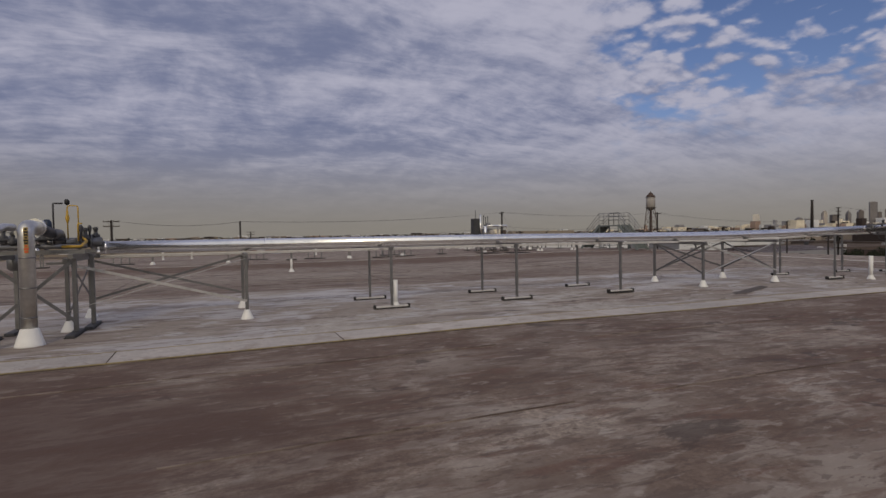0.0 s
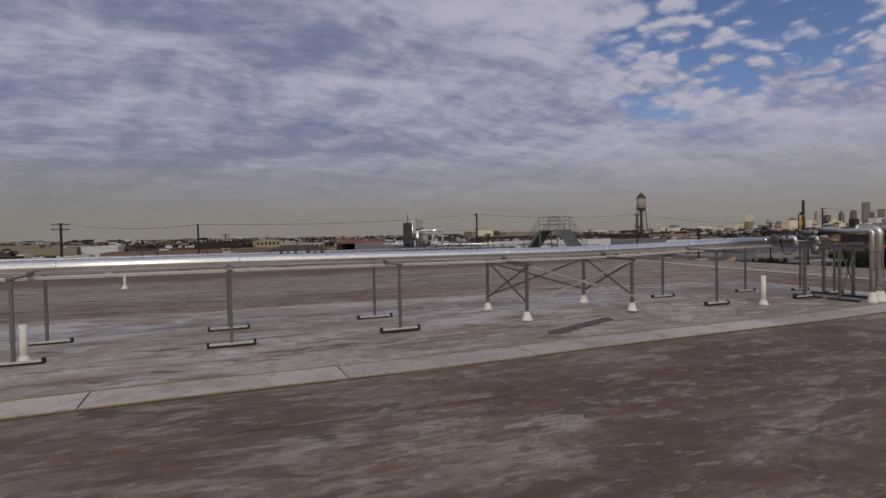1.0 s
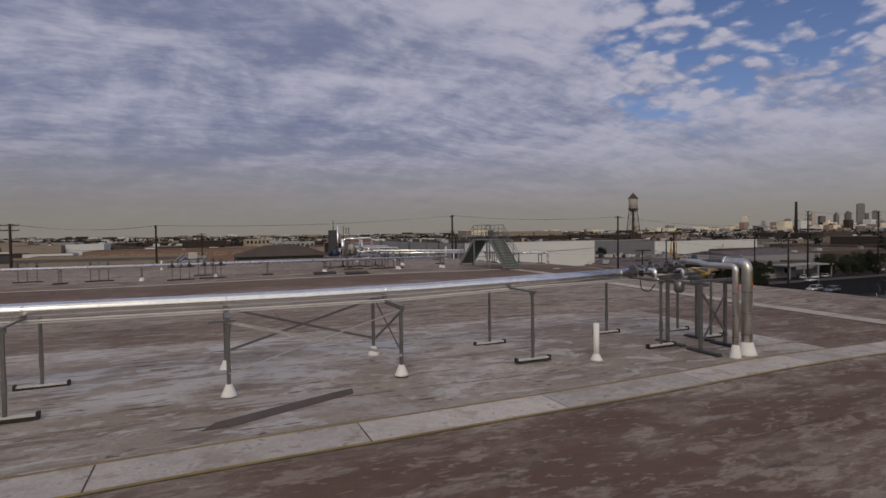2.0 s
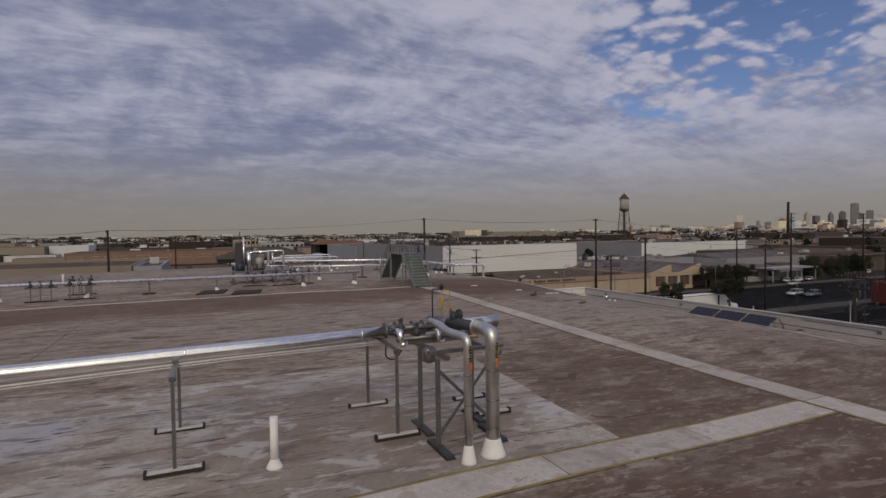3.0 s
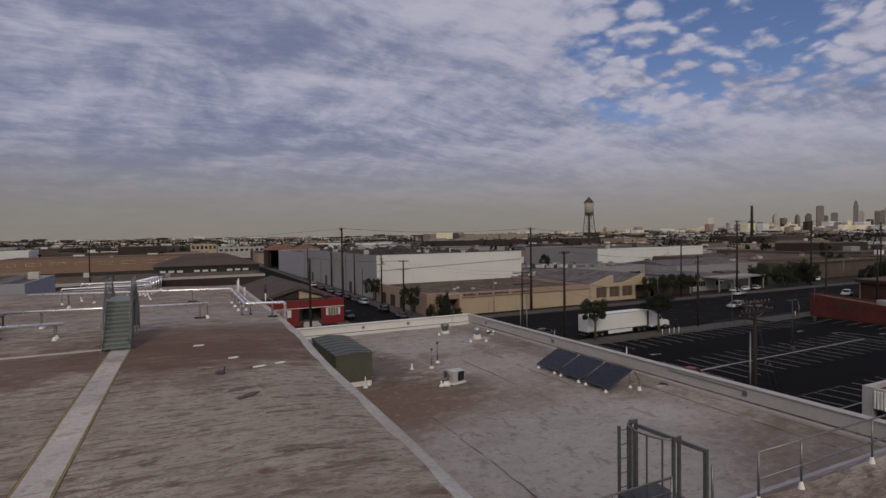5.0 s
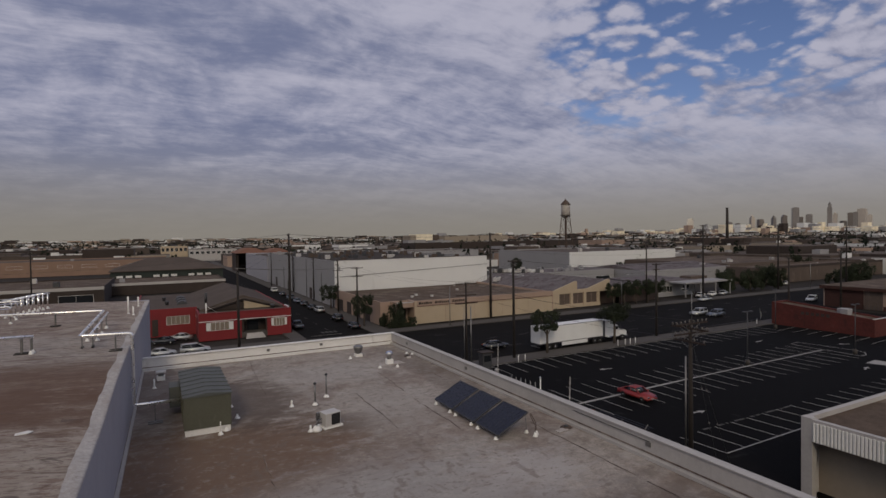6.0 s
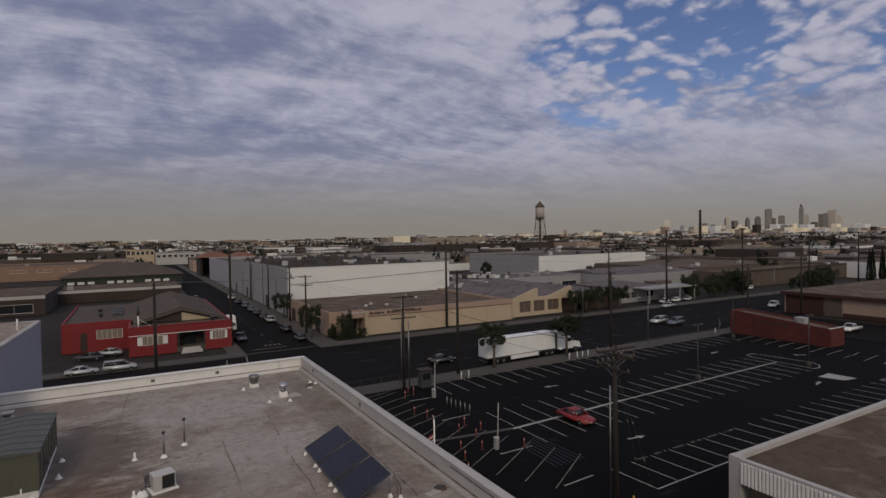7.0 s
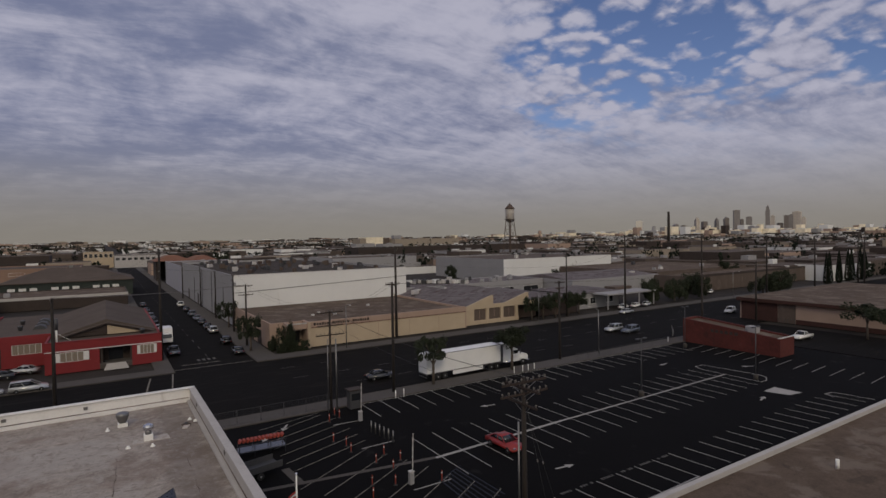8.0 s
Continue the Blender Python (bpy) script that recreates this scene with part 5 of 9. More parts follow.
def grid_manifold():
    """Upright pipes in a row between two headers, and low pipe bridges west of them."""
    for k in range(7):
        x, y = 31.6 + 0.2 * k, 66.2 + 1.25 * k
        z = roof_z(x, y)
        t = thing("pipe_bridge", (x, y, z), "pale upright pipe frame with white cone feet", "pipe bridge", "pipe bridges")
        for dx in (-0.35, 0.35):
            part("post", put_tube(B(), (dx, 0, 0), (dx, 0, 1.62), 0.06, seg=10), M_clad, t)
            bm = B()
            put_cone_foot(bm, dx, 0, 0, 0.13, 0.3)
            part("cone_foot", bm, M_white, t)
        part("pipe", put_tube(B(), (-0.55, 0, 1.55), (0.55, 0, 1.55), 0.07, seg=10), M_clad, t)
        part("pipe", put_tube(B(), (-0.5, 0, 1.2), (0.5, 0, 1.2), 0.045, seg=10), M_galv, t)
    for k, (x, y, w, h) in enumerate(((26.0, 61.0, 6.6, 1.35), (27.0, 64.0, 5.4, 1.55), (26.5, 67.5, 5.6, 1.3))):
        z = roof_z(x, y)
        t = thing("pipe_bridge", (x, y, z), "pale pipe bridge of thin clad pipes on posts", "pipe bridge", "pipe bridges")
        part("pipe", put_run(B(), [(0, 0, h - 0.5), (0, 0, h), (w, 0, h), (w, 0, h - 0.6)], 0.08, 10, 0.15), M_clad, t)
        part("pipe", put_tube(B(), (0.2, 0.35, h - 0.22), (w - 0.1, 0.35, h - 0.22), 0.05, seg=10), M_clad, t)
        for q in (0.0, 0.35, 0.7, 1.0):
            part("post", put_box(B(), q * w - 0.03, q * w + 0.03, -0.03, 0.03, 0, h - 0.3), M_galv, t)
            bm = B()
            put_cone_foot(bm, q * w, 0, 0, 0.12, 0.18)
            part("cone_foot", bm, M_white, t)


grid_manifold()


def equipment_skid():
    x, y = 21.4, 44.4
    z = roof_z(x, y)
    t = thing("equipment_skid", (x, y, z), "raised roof machinery skid with dark tower and clad pipe loops", "machinery")
    d = 0.78                                   # deck height
    part("deck", put_box(B(), -0.15, 4.3, -0.6, 1.5, d, d + 0.14, 0.02), M_galv, t)
    for px in (0.0, 1.4, 2.8, 4.15):
        for py in (-0.5, 1.4):
            part("leg", put_box(B(), px - 0.05, px + 0.05, py - 0.05, py + 0.05, 0.05, d), M_galv, t)
            part("foot", put_box(B(), px - 0.2, px + 0.2, py - 0.2, py + 0.2, 0.0, 0.05), M_block, t)
    e = d + 0.14
    part("tower", put_box(B(), 0.15, 0.78, 0.2, 0.9, e, 2.95, 0.04), M_darksteel, t, "tall dark steel cabinet")
    part("tower_door", put_box(B(), 0.22, 0.71, 0.17, 0.2, e + 0.1, 2.7, 0.01), M_darksteel, t)
    part("stack", put_run(B(), [(0.72, 0.02, e), (0.72, 0.02, 3.30)], 0.07, 12), M_clad, t, "tall bright clad stack")
    part("pump", put_lathe(B(), [(0.26, 0), (0.30, 0.08), (0.30, 0.42), (0.18, 0.56), (0.07, 0.62)], (0.42, -0.25, e), 16), M_bluepaint, t, "blue painted pump casing")
    part("pump_motor", put_tube(B(), (0.05, -0.3, e + 0.22), (-0.12, -0.3, e + 0.22), 0.16, seg=14), M_bluepaint, t)
    part("column", put_tube(B(), (1.04, -0.3, e), (1.04, -0.3, 2.34), 0.15, seg=18), M_clad, t, "bright clad vertical column")
    part("column_cap", put_tube(B(), (1.04, -0.3, 2.34), (1.04, -0.3, 2.40), 0.165, seg=18), M_galv, t)
    part("cabinet", put_box(B(), 1.35, 2.15, 0.3, 1.1, e, 2.05, 0.03), M_greywall, t, "grey control cabinet")
    part("loop_pipe", put_run(B(), [(1.1, -0.3, 2.26), (2.38, -0.3, 2.26), (2.38, -0.3, 1.22), (2.1, -0.3, 1.22)], 0.085, 16, 0.17), M_clad, t, "bright clad pipe loop")
    part("loop_pipe", put_run(B(), [(2.3, 0.15, 2.28), (3.50, 0.15, 2.28), (3.50, 0.15, 0.55), (3.2, 0.15, 0.35)], 0.085, 16, 0.17), M_clad, t, "bright clad pipe loop")
    part("loop_pipe", put_tube(B(), (2.1, -0.42, 1.20), (3.65, -0.42, 1.18), 0.065, seg=14), M_clad, t, "bright clad pipe")
    part("loop_pipe", put_run(B(), [(2.75, 0.4, 2.15), (2.75, 0.4, 1.1)], 0.07, 14), M_clad, t, "bright clad pipe")
    part("vessel", put_lathe(B(), [(0.1, 0), (0.26, 0.08), (0.26, 0.75), (0.1, 0.86)], (1.75, -0.2, e + 0.1), 16), M_tank, t, "pale rusty pressure vessel")
    part("vessel", put_tube(B(), (1.35, -0.32, e + 0.2), (2.1, -0.32, e + 0.2), 0.15, seg=14), M_galv, t)
    for px, h in ((1.30, 3.15), (1.50, 3.0), (1.72, 3.05)):
        part("vent", put_tube(B(), (px, 0.5, 2.0), (px, 0.5, h), 0.028, seg=8), M_darksteel, t)
        part("vent_cap", put_tube(B(), (px, 0.5, h), (px, 0.5, h + 0.09), 0.055, seg=10), M_darksteel, t)
    part("mast", put_tube(B(), (0.5, 0.6, 2.9), (0.5, 0.6, 3.75), 0.03, seg=8), M_darksteel, t)
    part("hopper", put_lathe(B(), [(0.05, 0), (0.2, 0.18), (0.2, 0.36), (0.06, 0.42)], (1.55, 0.1, 2.15), 14), M_galv, t, "grey metal hopper")
    for px, py, pz in ((1.55, -0.45, 1.35), (2.0, -0.5, 1.5), (2.9, -0.3, 1.35), (3.3, -0.3, 1.3)):
        part("valve", put_lathe(B(), [(0.05, 0), (0.09, 0.04), (0.09, 0.12), (0.03, 0.17), (0.03, 0.26), (0.1, 0.27), (0.1, 0.29)], (px, py, pz - 0.25), 10), M_darksteel, t, "dark pipe valve")
    return t


equipment_skid()


def valve_tree(x, y, k):
    z = roof_z(x, y)
    t = thing("valve_cluster", (x, y, z), "small dark cluster of pipe valves on short legs", "valves", "valve clusters")
    for dx in (-0.45, 0.0, 0.5):
        part("leg", put_box(B(), dx - 0.03, dx + 0.03, -0.03, 0.03, 0, 0.78), M_galv, t)
        part("foot", put_box(B(), dx - 0.28, dx + 0.28, -0.08, 0.08, 0, 0.06), M_block, t)
        part("handwheel", put_tube(B(), (dx, 0, 1.15), (dx, 0, 1.18), 0.11, seg=12), M_darksteel, t)
        part("valve_body", put_lathe(B(), [(0.06, 0), (0.12, 0.06), (0.12, 0.14), (0.05, 0.22), (0.02, 0.36)], (dx, 0, 0.8), 12), M_darksteel if dx else M_galv, t)
    part("crosspiece", put_tube(B(), (-0.7, 0, 0.82), (0.8, 0, 0.82), 0.06, seg=12), M_galv, t)
    return t


for k, (x, y) in enumerate(((24.4, 41.0), (25.7, 41.4), (22.6, 41.6), (12.6, 41.9), (11.2, 38.9), (13.0, 39.0), (6.6, 41.0), (2.6, 42.5), (-6.0, 41.5))):
    valve_tree(x, y, k)

for x, y, w, d in ((19.95, 38.75, 1.85, 2.3), (21.85, 37.55, 1.95, 2.1)):
    bm = put_prism(B(), [(-w / 2, -d / 2), (w / 2 - 0.35, -d / 2), (w / 2, d / 2), (-w / 2 + 0.35, d / 2)], 0.0, 0.035)
    whole("roof_patch", bm, M_mat, (x, y, roof_z(x, y) + 0.012), "dark square repair sheet lying on the roof", "roof patch", "dark roof patches")
# long dark strip beside the trestle and loose pieces
bm = put_prism(B(), [(12.72, 10.34), (13.1, 10.35), (15.1, 11.2), (15.14, 11.44), (14.8, 11.35), (12.9, 10.62)], ROOF + 0.004, ROOF + 0.02)
whole("tar_strip", drape(bm), M_darkpatch, (0, 0, 0), "long dark strip on the grey coating", "tar strip")
for x, y, a, s in ((35.8, 34.7, 5, 0.8), (37.05, 25.0, 40, 1.5), (37.95, 29.2, 12, 0.9), (38.9, 29.9, 20, 0.8), (38.6, 11.95, 35, 0.9), (37.1, 31.2, 8, 0.7)):
    bm = put_prism(B(), [(-0.32 * s, -0.10), (0.1, -0.16), (0.34 * s, -0.04), (0.2 * s, 0.13), (-0.25 * s, 0.11)], 0.0, 0.03)
    ob = whole("roof_patch", bm, M_palewall if s <= 1 else M_darkpatch, (x, y, roof_z(x, y) + 0.002), "small torn repair patch stuck to the roof", "roof patch", "small roof patches")
    ob.rotation_euler = (0, 0, radians(a))
drain = thing("roof_drain", (36.4, 28.5, roof_z(36.4, 28.5)), "small dark domed roof drain", "roof drain")
part("dome", put_lathe(B(), [(0.2, 0.02), (0.17, 0.07), (0.08, 0.12)], seg=14), M_darksteel, drain)
part("spout", put_tube(B(), (0.12, 0, 0.02), (0.16, 0.0, 0.26), 0.03, seg=8), M_darksteel, drain)
for x, y, h in ((40.5, 65.4, 1.6), (40.95, 64.0, 0.8), (41.1, 73.0, 1.0), (-4.4, 52.0, 0.9), (-2.2, 53.0, 0.9), (9.0, 55.0, 0.8)):
    mastic_pipe(x, y, h, 0.075)

# ---- railing and caged ladder at the south end of the low wing ----
def ladder_guard():
    z = 13.55

    def rail_run(x0, posts, heights, first, last, label):
        t = thing("guard_rail", (x0, 12.40, z), label, "guard rail", "guard rails")
        for x in posts:
            part("post", put_tube(B(), (x, 0, 0), (x, 0, 1.09), 0.025, seg=8), M_galv, t)
            bm = B()
            put_cone_foot(bm, x, 0, -0.02, 0.075, 0.20)
            part("cone_foot", bm, M_white, t, "white mastic cone")
        for h in heights:
            part("rail", put_tube(B(), (first, 0, h), (last, 0, h), 0.021, seg=8), M_galv, t)
        return t
    rail_run(40.30, (0.0, 1.25, 2.62), (0.26, 0.53, 0.80, 1.07), 0.0, 2.62, "grey pipe guard rail of four bars with white cone feet")
    rail_run(44.00, (0.0,), (), 0.0, 0.0, "single grey gate post in a white mastic cone")
    rail_run(45.35, (0.0, 1.40, 4.1, 6.7), (0.53, 1.07), 0.0, 6.7, "grey two-bar pipe guard rail with white cone feet")
    t = thing("mastic_stub", (42.0, 11.98, z), "tall white mastic cone with a thin stub pipe", "pipe stub")
    part("mound", put_lathe(B(), [(0.14, 0), (0.105, 0.04), (0.050, 0.22), (0.032, 0.25)], seg=16), M_white, t)
    part("pipe", put_tube(B(), (0, 0, 0.3), (0, 0, 0.46), 0.03, seg=8), M_galv, t)
    c = thing("caged_ladder", (43.25, 12.72, LOW + 0.03), "dark grey caged ladder with a step-off platform above the roof edge", "ladder")
    top = z + 1.55 - LOW
    deck = z - LOW - 0.02
    for s in (-0.08, 0.40):
        part("stile", put_box(B(), s - 0.02, s + 0.02, 1.20, 1.26, 0, top - 0.1), M_galv, c)
    for k in range(int(top / 0.3)):
        part("rung", put_tube(B(), (-0.08, 1.23, 0.3 + 0.3 * k), (0.40, 1.23, 0.3 + 0.3 * k), 0.014, seg=6), M_galv, c)
    for k in range(6):
        a = math.pi * k / 5 - math.pi / 2
        x, y = 0.18 - 0.32 * math.cos(a), 0.62 + 0.55 * math.sin(a)
        part("cage_bar", put_box(B(), x - 0.016, x + 0.016, y - 0.010, y + 0.010, deck - 0.55, top), M_galv, c)
    for zz in (deck - 0.5, top - 0.03):
        pts = [(0.18 - 0.32 * math.cos(math.pi * k / 10 - math.pi / 2), 0.62 + 0.55 * math.sin(math.pi * k / 10 - math.pi / 2), zz) for k in range(11)]
        part("cage_hoop", put_run(B(), pts, 0.022, 6), M_galv, c)
    for y in (0.07, 1.17):
        part("gate_rail", put_box(B(), 0.15, 0.35, y - 0.03, y + 0.03, top - 0.08, top), M_galv, c)
    for x, y, lo in ((0.32, 0.07, deck - 0.25), (0.32, 1.17, deck - 0.4), (0.17, 0.07, deck - 0.55), (0.17, 1.17, deck - 0.55)):
        part("gate_post", put_box(B(), x - 0.026, x + 0.026, y - 0.026, y + 0.026, lo, top), M_galv, c)
    part("gate_post", put_box(B(), 0.63, 0.70, -0.28, -0.21, deck - 0.1, top - 0.2), M_galv, c, "tall gate post")
    part("gate_rail", put_bar(B(), (0.665, -0.245, top - 0.24), (0.32, 1.13, top - 0.12), 0.06, 0.08), M_galv, c)
    part("step_off", put_box(B(), -0.28, 0.78, -0.20, 1.05, deck + 0.10, deck + 0.17), M_darksteel, c, "dark step-off grating")
    for x in (-0.24, 0.22, 0.7):
        part("bracket", put_bar(B(), (x, -0.36, deck - 0.6), (x, 0.7, deck - 0.08), 0.05), M_galv, c)


ladder_guard()

# ---- blisters in the membrane ----
for x, y, w in ((9.59, 5.97, 0.10), (10.42, 6.05, 0.11), (10.72, 6.58, 0.10), (11.27, 6.08, 0.10), (12.04, 5.59, 0.08)):
    bm = put_lathe(B(), [(w, 0.0), (w * 0.94, 0.010), (w * 0.6, 0.016), (w * 0.15, 0.017)], seg=16)
    ob = whole("roof_blister", bm, M_seam, (x, y, roof_z(x, y)), "small round dark blister in the roof membrane", "roof blister", "roof blisters")
    ob.scale = (1.0, 0.75, 1.0)

# ---- things on the low roof ----
LZ = LOW + 0.02


def green_shed():
    x0, x1, y0, y1, h = 44.15, 46.65, 40.55, 47.6, 2.25
    t = thing("equipment_housing", (x0, y0, LZ), "olive green sheet-metal housing on a white kerb", "housing")
    w, d = x1 - x0, y1 - y0
    part("kerb", put_box(B(), 0.05, w - 0.05, 0.05, d - 0.05, 0, 0.36), M_white, t, "white painted kerb")
    part("body", put_box(B(), 0, w, 0, d, 0.36, h, 0.01), M_greenmetal, t)
    part("roof", put_prism(B(), [(-0.06, h - 0.06), (w + 0.06, h - 0.06), (w + 0.06, h), (w / 2, h + 0.14), (-0.06, h)], -0.06, d + 0.06, "y"), M_greyroofmetal, t, "grey-green ribbed sheet roof")
    for k in range(7):
        y = d * (k + 0.5) / 7
        part("roof_rib", put_prism(B(), [(-0.08, h + 0.0), (w / 2, h + 0.145), (w + 0.08, h), (w + 0.08, h + 0.04), (w / 2, h + 0.185), (-0.08, h + 0.04)], y - 0.035, y + 0.035, "y"), M_greyroofmetal, t)
        part("side_rib", put_box(B(), w, w + 0.03, y - 0.03, y + 0.03, 0.4, h - 0.08), M_greenmetal, t)
        part("side_rib", put_box(B(), -0.03, 0.0, y - 0.03, y + 0.03, 0.4, h - 0.08), M_greenmetal, t)
    part("duct", put_box(B(), -0.65, -0.03, d - 2.4, d - 0.9, 0.5, 1.8, 0.03), M_greyroofmetal, t)
    part("junction_box", put_box(B(), w + 0.03, w + 0.18, 1.9, 2.15, 0.9, 1.2), M_galv, t)
    return t


green_shed()
for x, y, h, r in ((46.0, 40.1, 0.75, 0.03), (46.35, 40.6, 0.2, 0.05), (50.65, 43.2, 0.42, 0.06), (42.6, 52.9, 0.7, 0.06), (64.0, 53.4, 0.12, 0.07), (63.7, 54.0, 0.12, 0.07), (58.4, 54.7, 0.25, 0.05), (59.5, 50.1, 0.15, 0.08), (60.9, 49.6, 0.2, 0.06),
                   (50.6, 38.0, 0.35, 0.06), (47.2, 42.6, 0.25, 0.05), (47.1, 45.2, 0.15, 0.06)):
    mastic_pipe(x, y, h, r, LZ, 0.15)
for x, y, h in ((52.1, 42.8, 1.35), (53.25, 44.2, 1.5)):
    t = mastic_pipe(x, y, h, 0.055, LZ, 0.19, "flue_pipe", "tall grey flue pipe in a white mastic cone", M_galv)
    part("cap", put_lathe(B(), [(0.055, 0), (0.10, 0.03), (0.10, 0.12), (0.03, 0.17)], (0, 0, h), 12), M_darksteel, t)
    t["category"] = "flue pipe"
t = thing("mastic_stub", (50.95, 37.95, LZ), "squat white mastic mound with a bent pipe", "pipe stub")
part("mound", put_lathe(B(), [(0.30, 0), (0.27, 0.1), (0.15, 0.28), (0.1, 0.3)], seg=16), M_white, t)
part("pipe", put_run(B(), [(0, 0, 0.2), (0, 0, 0.5), (0.3, 0.1, 0.62)], 0.05, 10, 0.1), M_galv, t)


def air_conditioner(x, y):
    t = thing("air_conditioner", (x, y, LZ), "small grey rooftop air conditioner with a dark grille", "air conditioner")
    part("skid", put_box(B(), -0.6, 0.62, -0.45, 0.5, 0, 0.1, 0.01), M_white, t)
    part("body", put_box(B(), -0.5, 0.5, -0.38, 0.4, 0.1, 0.88, 0.02), M_coping, t)
    part("grille_back", put_box(B(), -0.14, 0.45, -0.390, -0.378, 0.17, 0.83), M_black, t)
    for k in range(6):
        part("grille_bar", put_box(B(), -0.14, 0.45, -0.398, -0.390, 0.24 + 0.10 * k, 0.248 + 0.10 * k), M_darksteel, t)
    part("grille_rim", put_run(B(), [(-0.14, -0.39, 0.17), (0.45, -0.39, 0.17), (0.45, -0.39, 0.83), (-0.14, -0.39, 0.83), (-0.14, -0.39, 0.17)], 0.012, 6), M_coping, t)
    part("pipe", put_run(B(), [(-0.5, 0.1, 0.3), (-0.75, 0.1, 0.3), (-0.75, 0.1, 0.75), (-0.75, -0.1, 0.75)], 0.03, 8, 0.06), M_darksteel, t)
    part("disconnect_box", put_box(B(), -0.72, -0.56, 0.22, 0.4, 0.4, 0.85), M_galv, t)
    return t


ac = air_conditioner(51.85, 38.35)
ac.rotation_euler = (0, 0, radians(14))


def solar_array():
    lo, hi, zl, zh = 59.12, 61.12, 9.18, 10.14
    y = 31.45
    for k in range(3):
        t = thing("solar_collector", (lo, y + 2.62 * k, LZ), "tilted dark blue solar panel on a thin metal stand", "solar panel", "row of solar panels")
        n = Vector((-(zh - zl), 0, hi - lo)).normalized()
        dx, dz = hi - lo, zh - zl

        def slab(u0, u1, v0, v1, h0, h1):
            bm = B()
            c = []
            for h in (h0, h1):
                for u, v in ((u0, v0), (u1, v0), (u1, v1), (u0, v1)):
                    c.append(bm.verts.new(Vector((u * dx, v, zl - LZ + u * dz)) + n * h))
            for q in ((3, 2, 1, 0), (4, 5, 6, 7), (0, 1, 5, 4), (1, 2, 6, 5), (2, 3, 7, 6), (3, 0, 4, 7)):
                bm.faces.new([c[i] for i in q])
            return bm
        part("glass", slab(0.02, 0.98, 0.04, 2.36, 0.0, 0.03), M_cell, t)
        for u0, u1, v0, v1 in ((0, 0.02, 0, 2.4), (0.98, 1.0, 0, 2.4), (0.02, 0.98, 0, 0.04), (0.02, 0.98, 2.36, 2.4)):
            part("rim", slab(u0, u1, v0, v1, -0.03, 0.045), M_darksteel, t)
        for j in range(1, 8):
            part("tube_line", slab(0.02, 0.98, 2.4 * j / 8 - 0.008, 2.4 * j / 8 + 0.008, 0.03, 0.034), M_darksteel, t)
        for v in (0.25, 2.15):
            part("front_leg", put_tube(B(), (0.0, v, 0), (0.02, v, zl - LZ), 0.025, seg=8), M_galv, t)
            part("back_leg", put_tube(B(), (dx + 0.05, v, 0), (dx - 0.02, v, zh - LZ), 0.022, seg=8), M_galv, t)
            for xx in (0.0, dx + 0.05):
                bm = B()
                put_cone_foot(bm, xx, v, 0, 0.12, 0.17)
                part("cone_foot", bm, M_white, t)
    t = thing("solar_header_pipe", (61.2, 31.35, LZ), "thin copper-coloured pipes rising to the panels", "pipe")
    part("pipe", put_run(B(), [(0.3, -0.1, 0), (0.3, -0.1, 0.6), (0, 0, 1.2)], 0.02, 8, 0.1), M_rustroof, t)
    part("pipe", put_run(B(), [(0.05, -0.35, 0), (0.05, -0.35, 0.6), (-0.05, 0, 1.15)], 0.02, 8, 0.1), M_rustroof, t)
    for xx, yy in ((0.3, -0.1), (0.05, -0.35)):
        bm = B()
        put_cone_foot(bm, xx, yy, 0, 0.13, 0.2)
        part("cone_foot", bm, M_white, t)


solar_array()


def mushroom_vent(x, y):
    t = thing("exhaust_fan", (x, y, LZ), "grey bell-shaped exhaust fan on a white kerb", "exhaust fan")
    part("curb", put_box(B(), -0.32, 0.32, -0.32, 0.32, 0, 0.28), M_white, t)
    part("cone", put_lathe(B(), [(0.25, 0.28), (0.28, 0.34), (0.42, 0.75), (0.43, 0.95), (0.36, 1.0)], seg=18), M_galv, t)
    return t


def turbine_vent(x, y):
    t = thing("turbine_vent", (x, y, LZ), "silver turbine vent on a white base and pale patch", "vent")
    part("patch", put_prism(B(), [(-1.0, -0.5), (1.3, -0.45), (1.2, 0.6), (-0.9, 0.5)], -0.04, 0.02), M_pad, t)
    part("curb", put_box(B(), -0.28, 0.28, -0.28, 0.28, 0.0, 0.42, 0.02), M_white, t)
    part("neck", put_tube(B(), (0, 0, 0.42), (0, 0, 0.68), 0.2, seg=16), M_galv, t)
    part("turbine", put_lathe(B(), [(0.2, 0.68), (0.32, 0.76), (0.35, 0.9), (0.3, 1.03), (0.16, 1.1)], seg=16), M_chrome, t)
    for k in range(12):
        a = math.tau * k / 12
        part("vane", put_bar(B(), (0.30 * math.cos(a), 0.30 * math.sin(a), 0.74), (0.31 * math.cos(a + 0.3), 0.31 * math.sin(a + 0.3), 1.03), 0.02, 0.08), M_galv, t)
    return t


mushroom_vent(59.35, 55.3)
turbine_vent(60.75, 51.1)
t = thing("box_vent", (43.05, 55.4, LZ), "low pale box vent with a flat cap", "vent")
part("curb", put_box(B(), -0.3, 0.3, -0.3, 0.3, 0, 0.35, 0.02), M_white, t)
part("stack", put_box(B(), -0.2, 0.2, -0.2, 0.2, 0.35, 0.6), M_galv, t)
part("cap", put_box(B(), -0.36, 0.36, -0.36, 0.36, 0.6, 0.72, 0.03), M_coping, t)
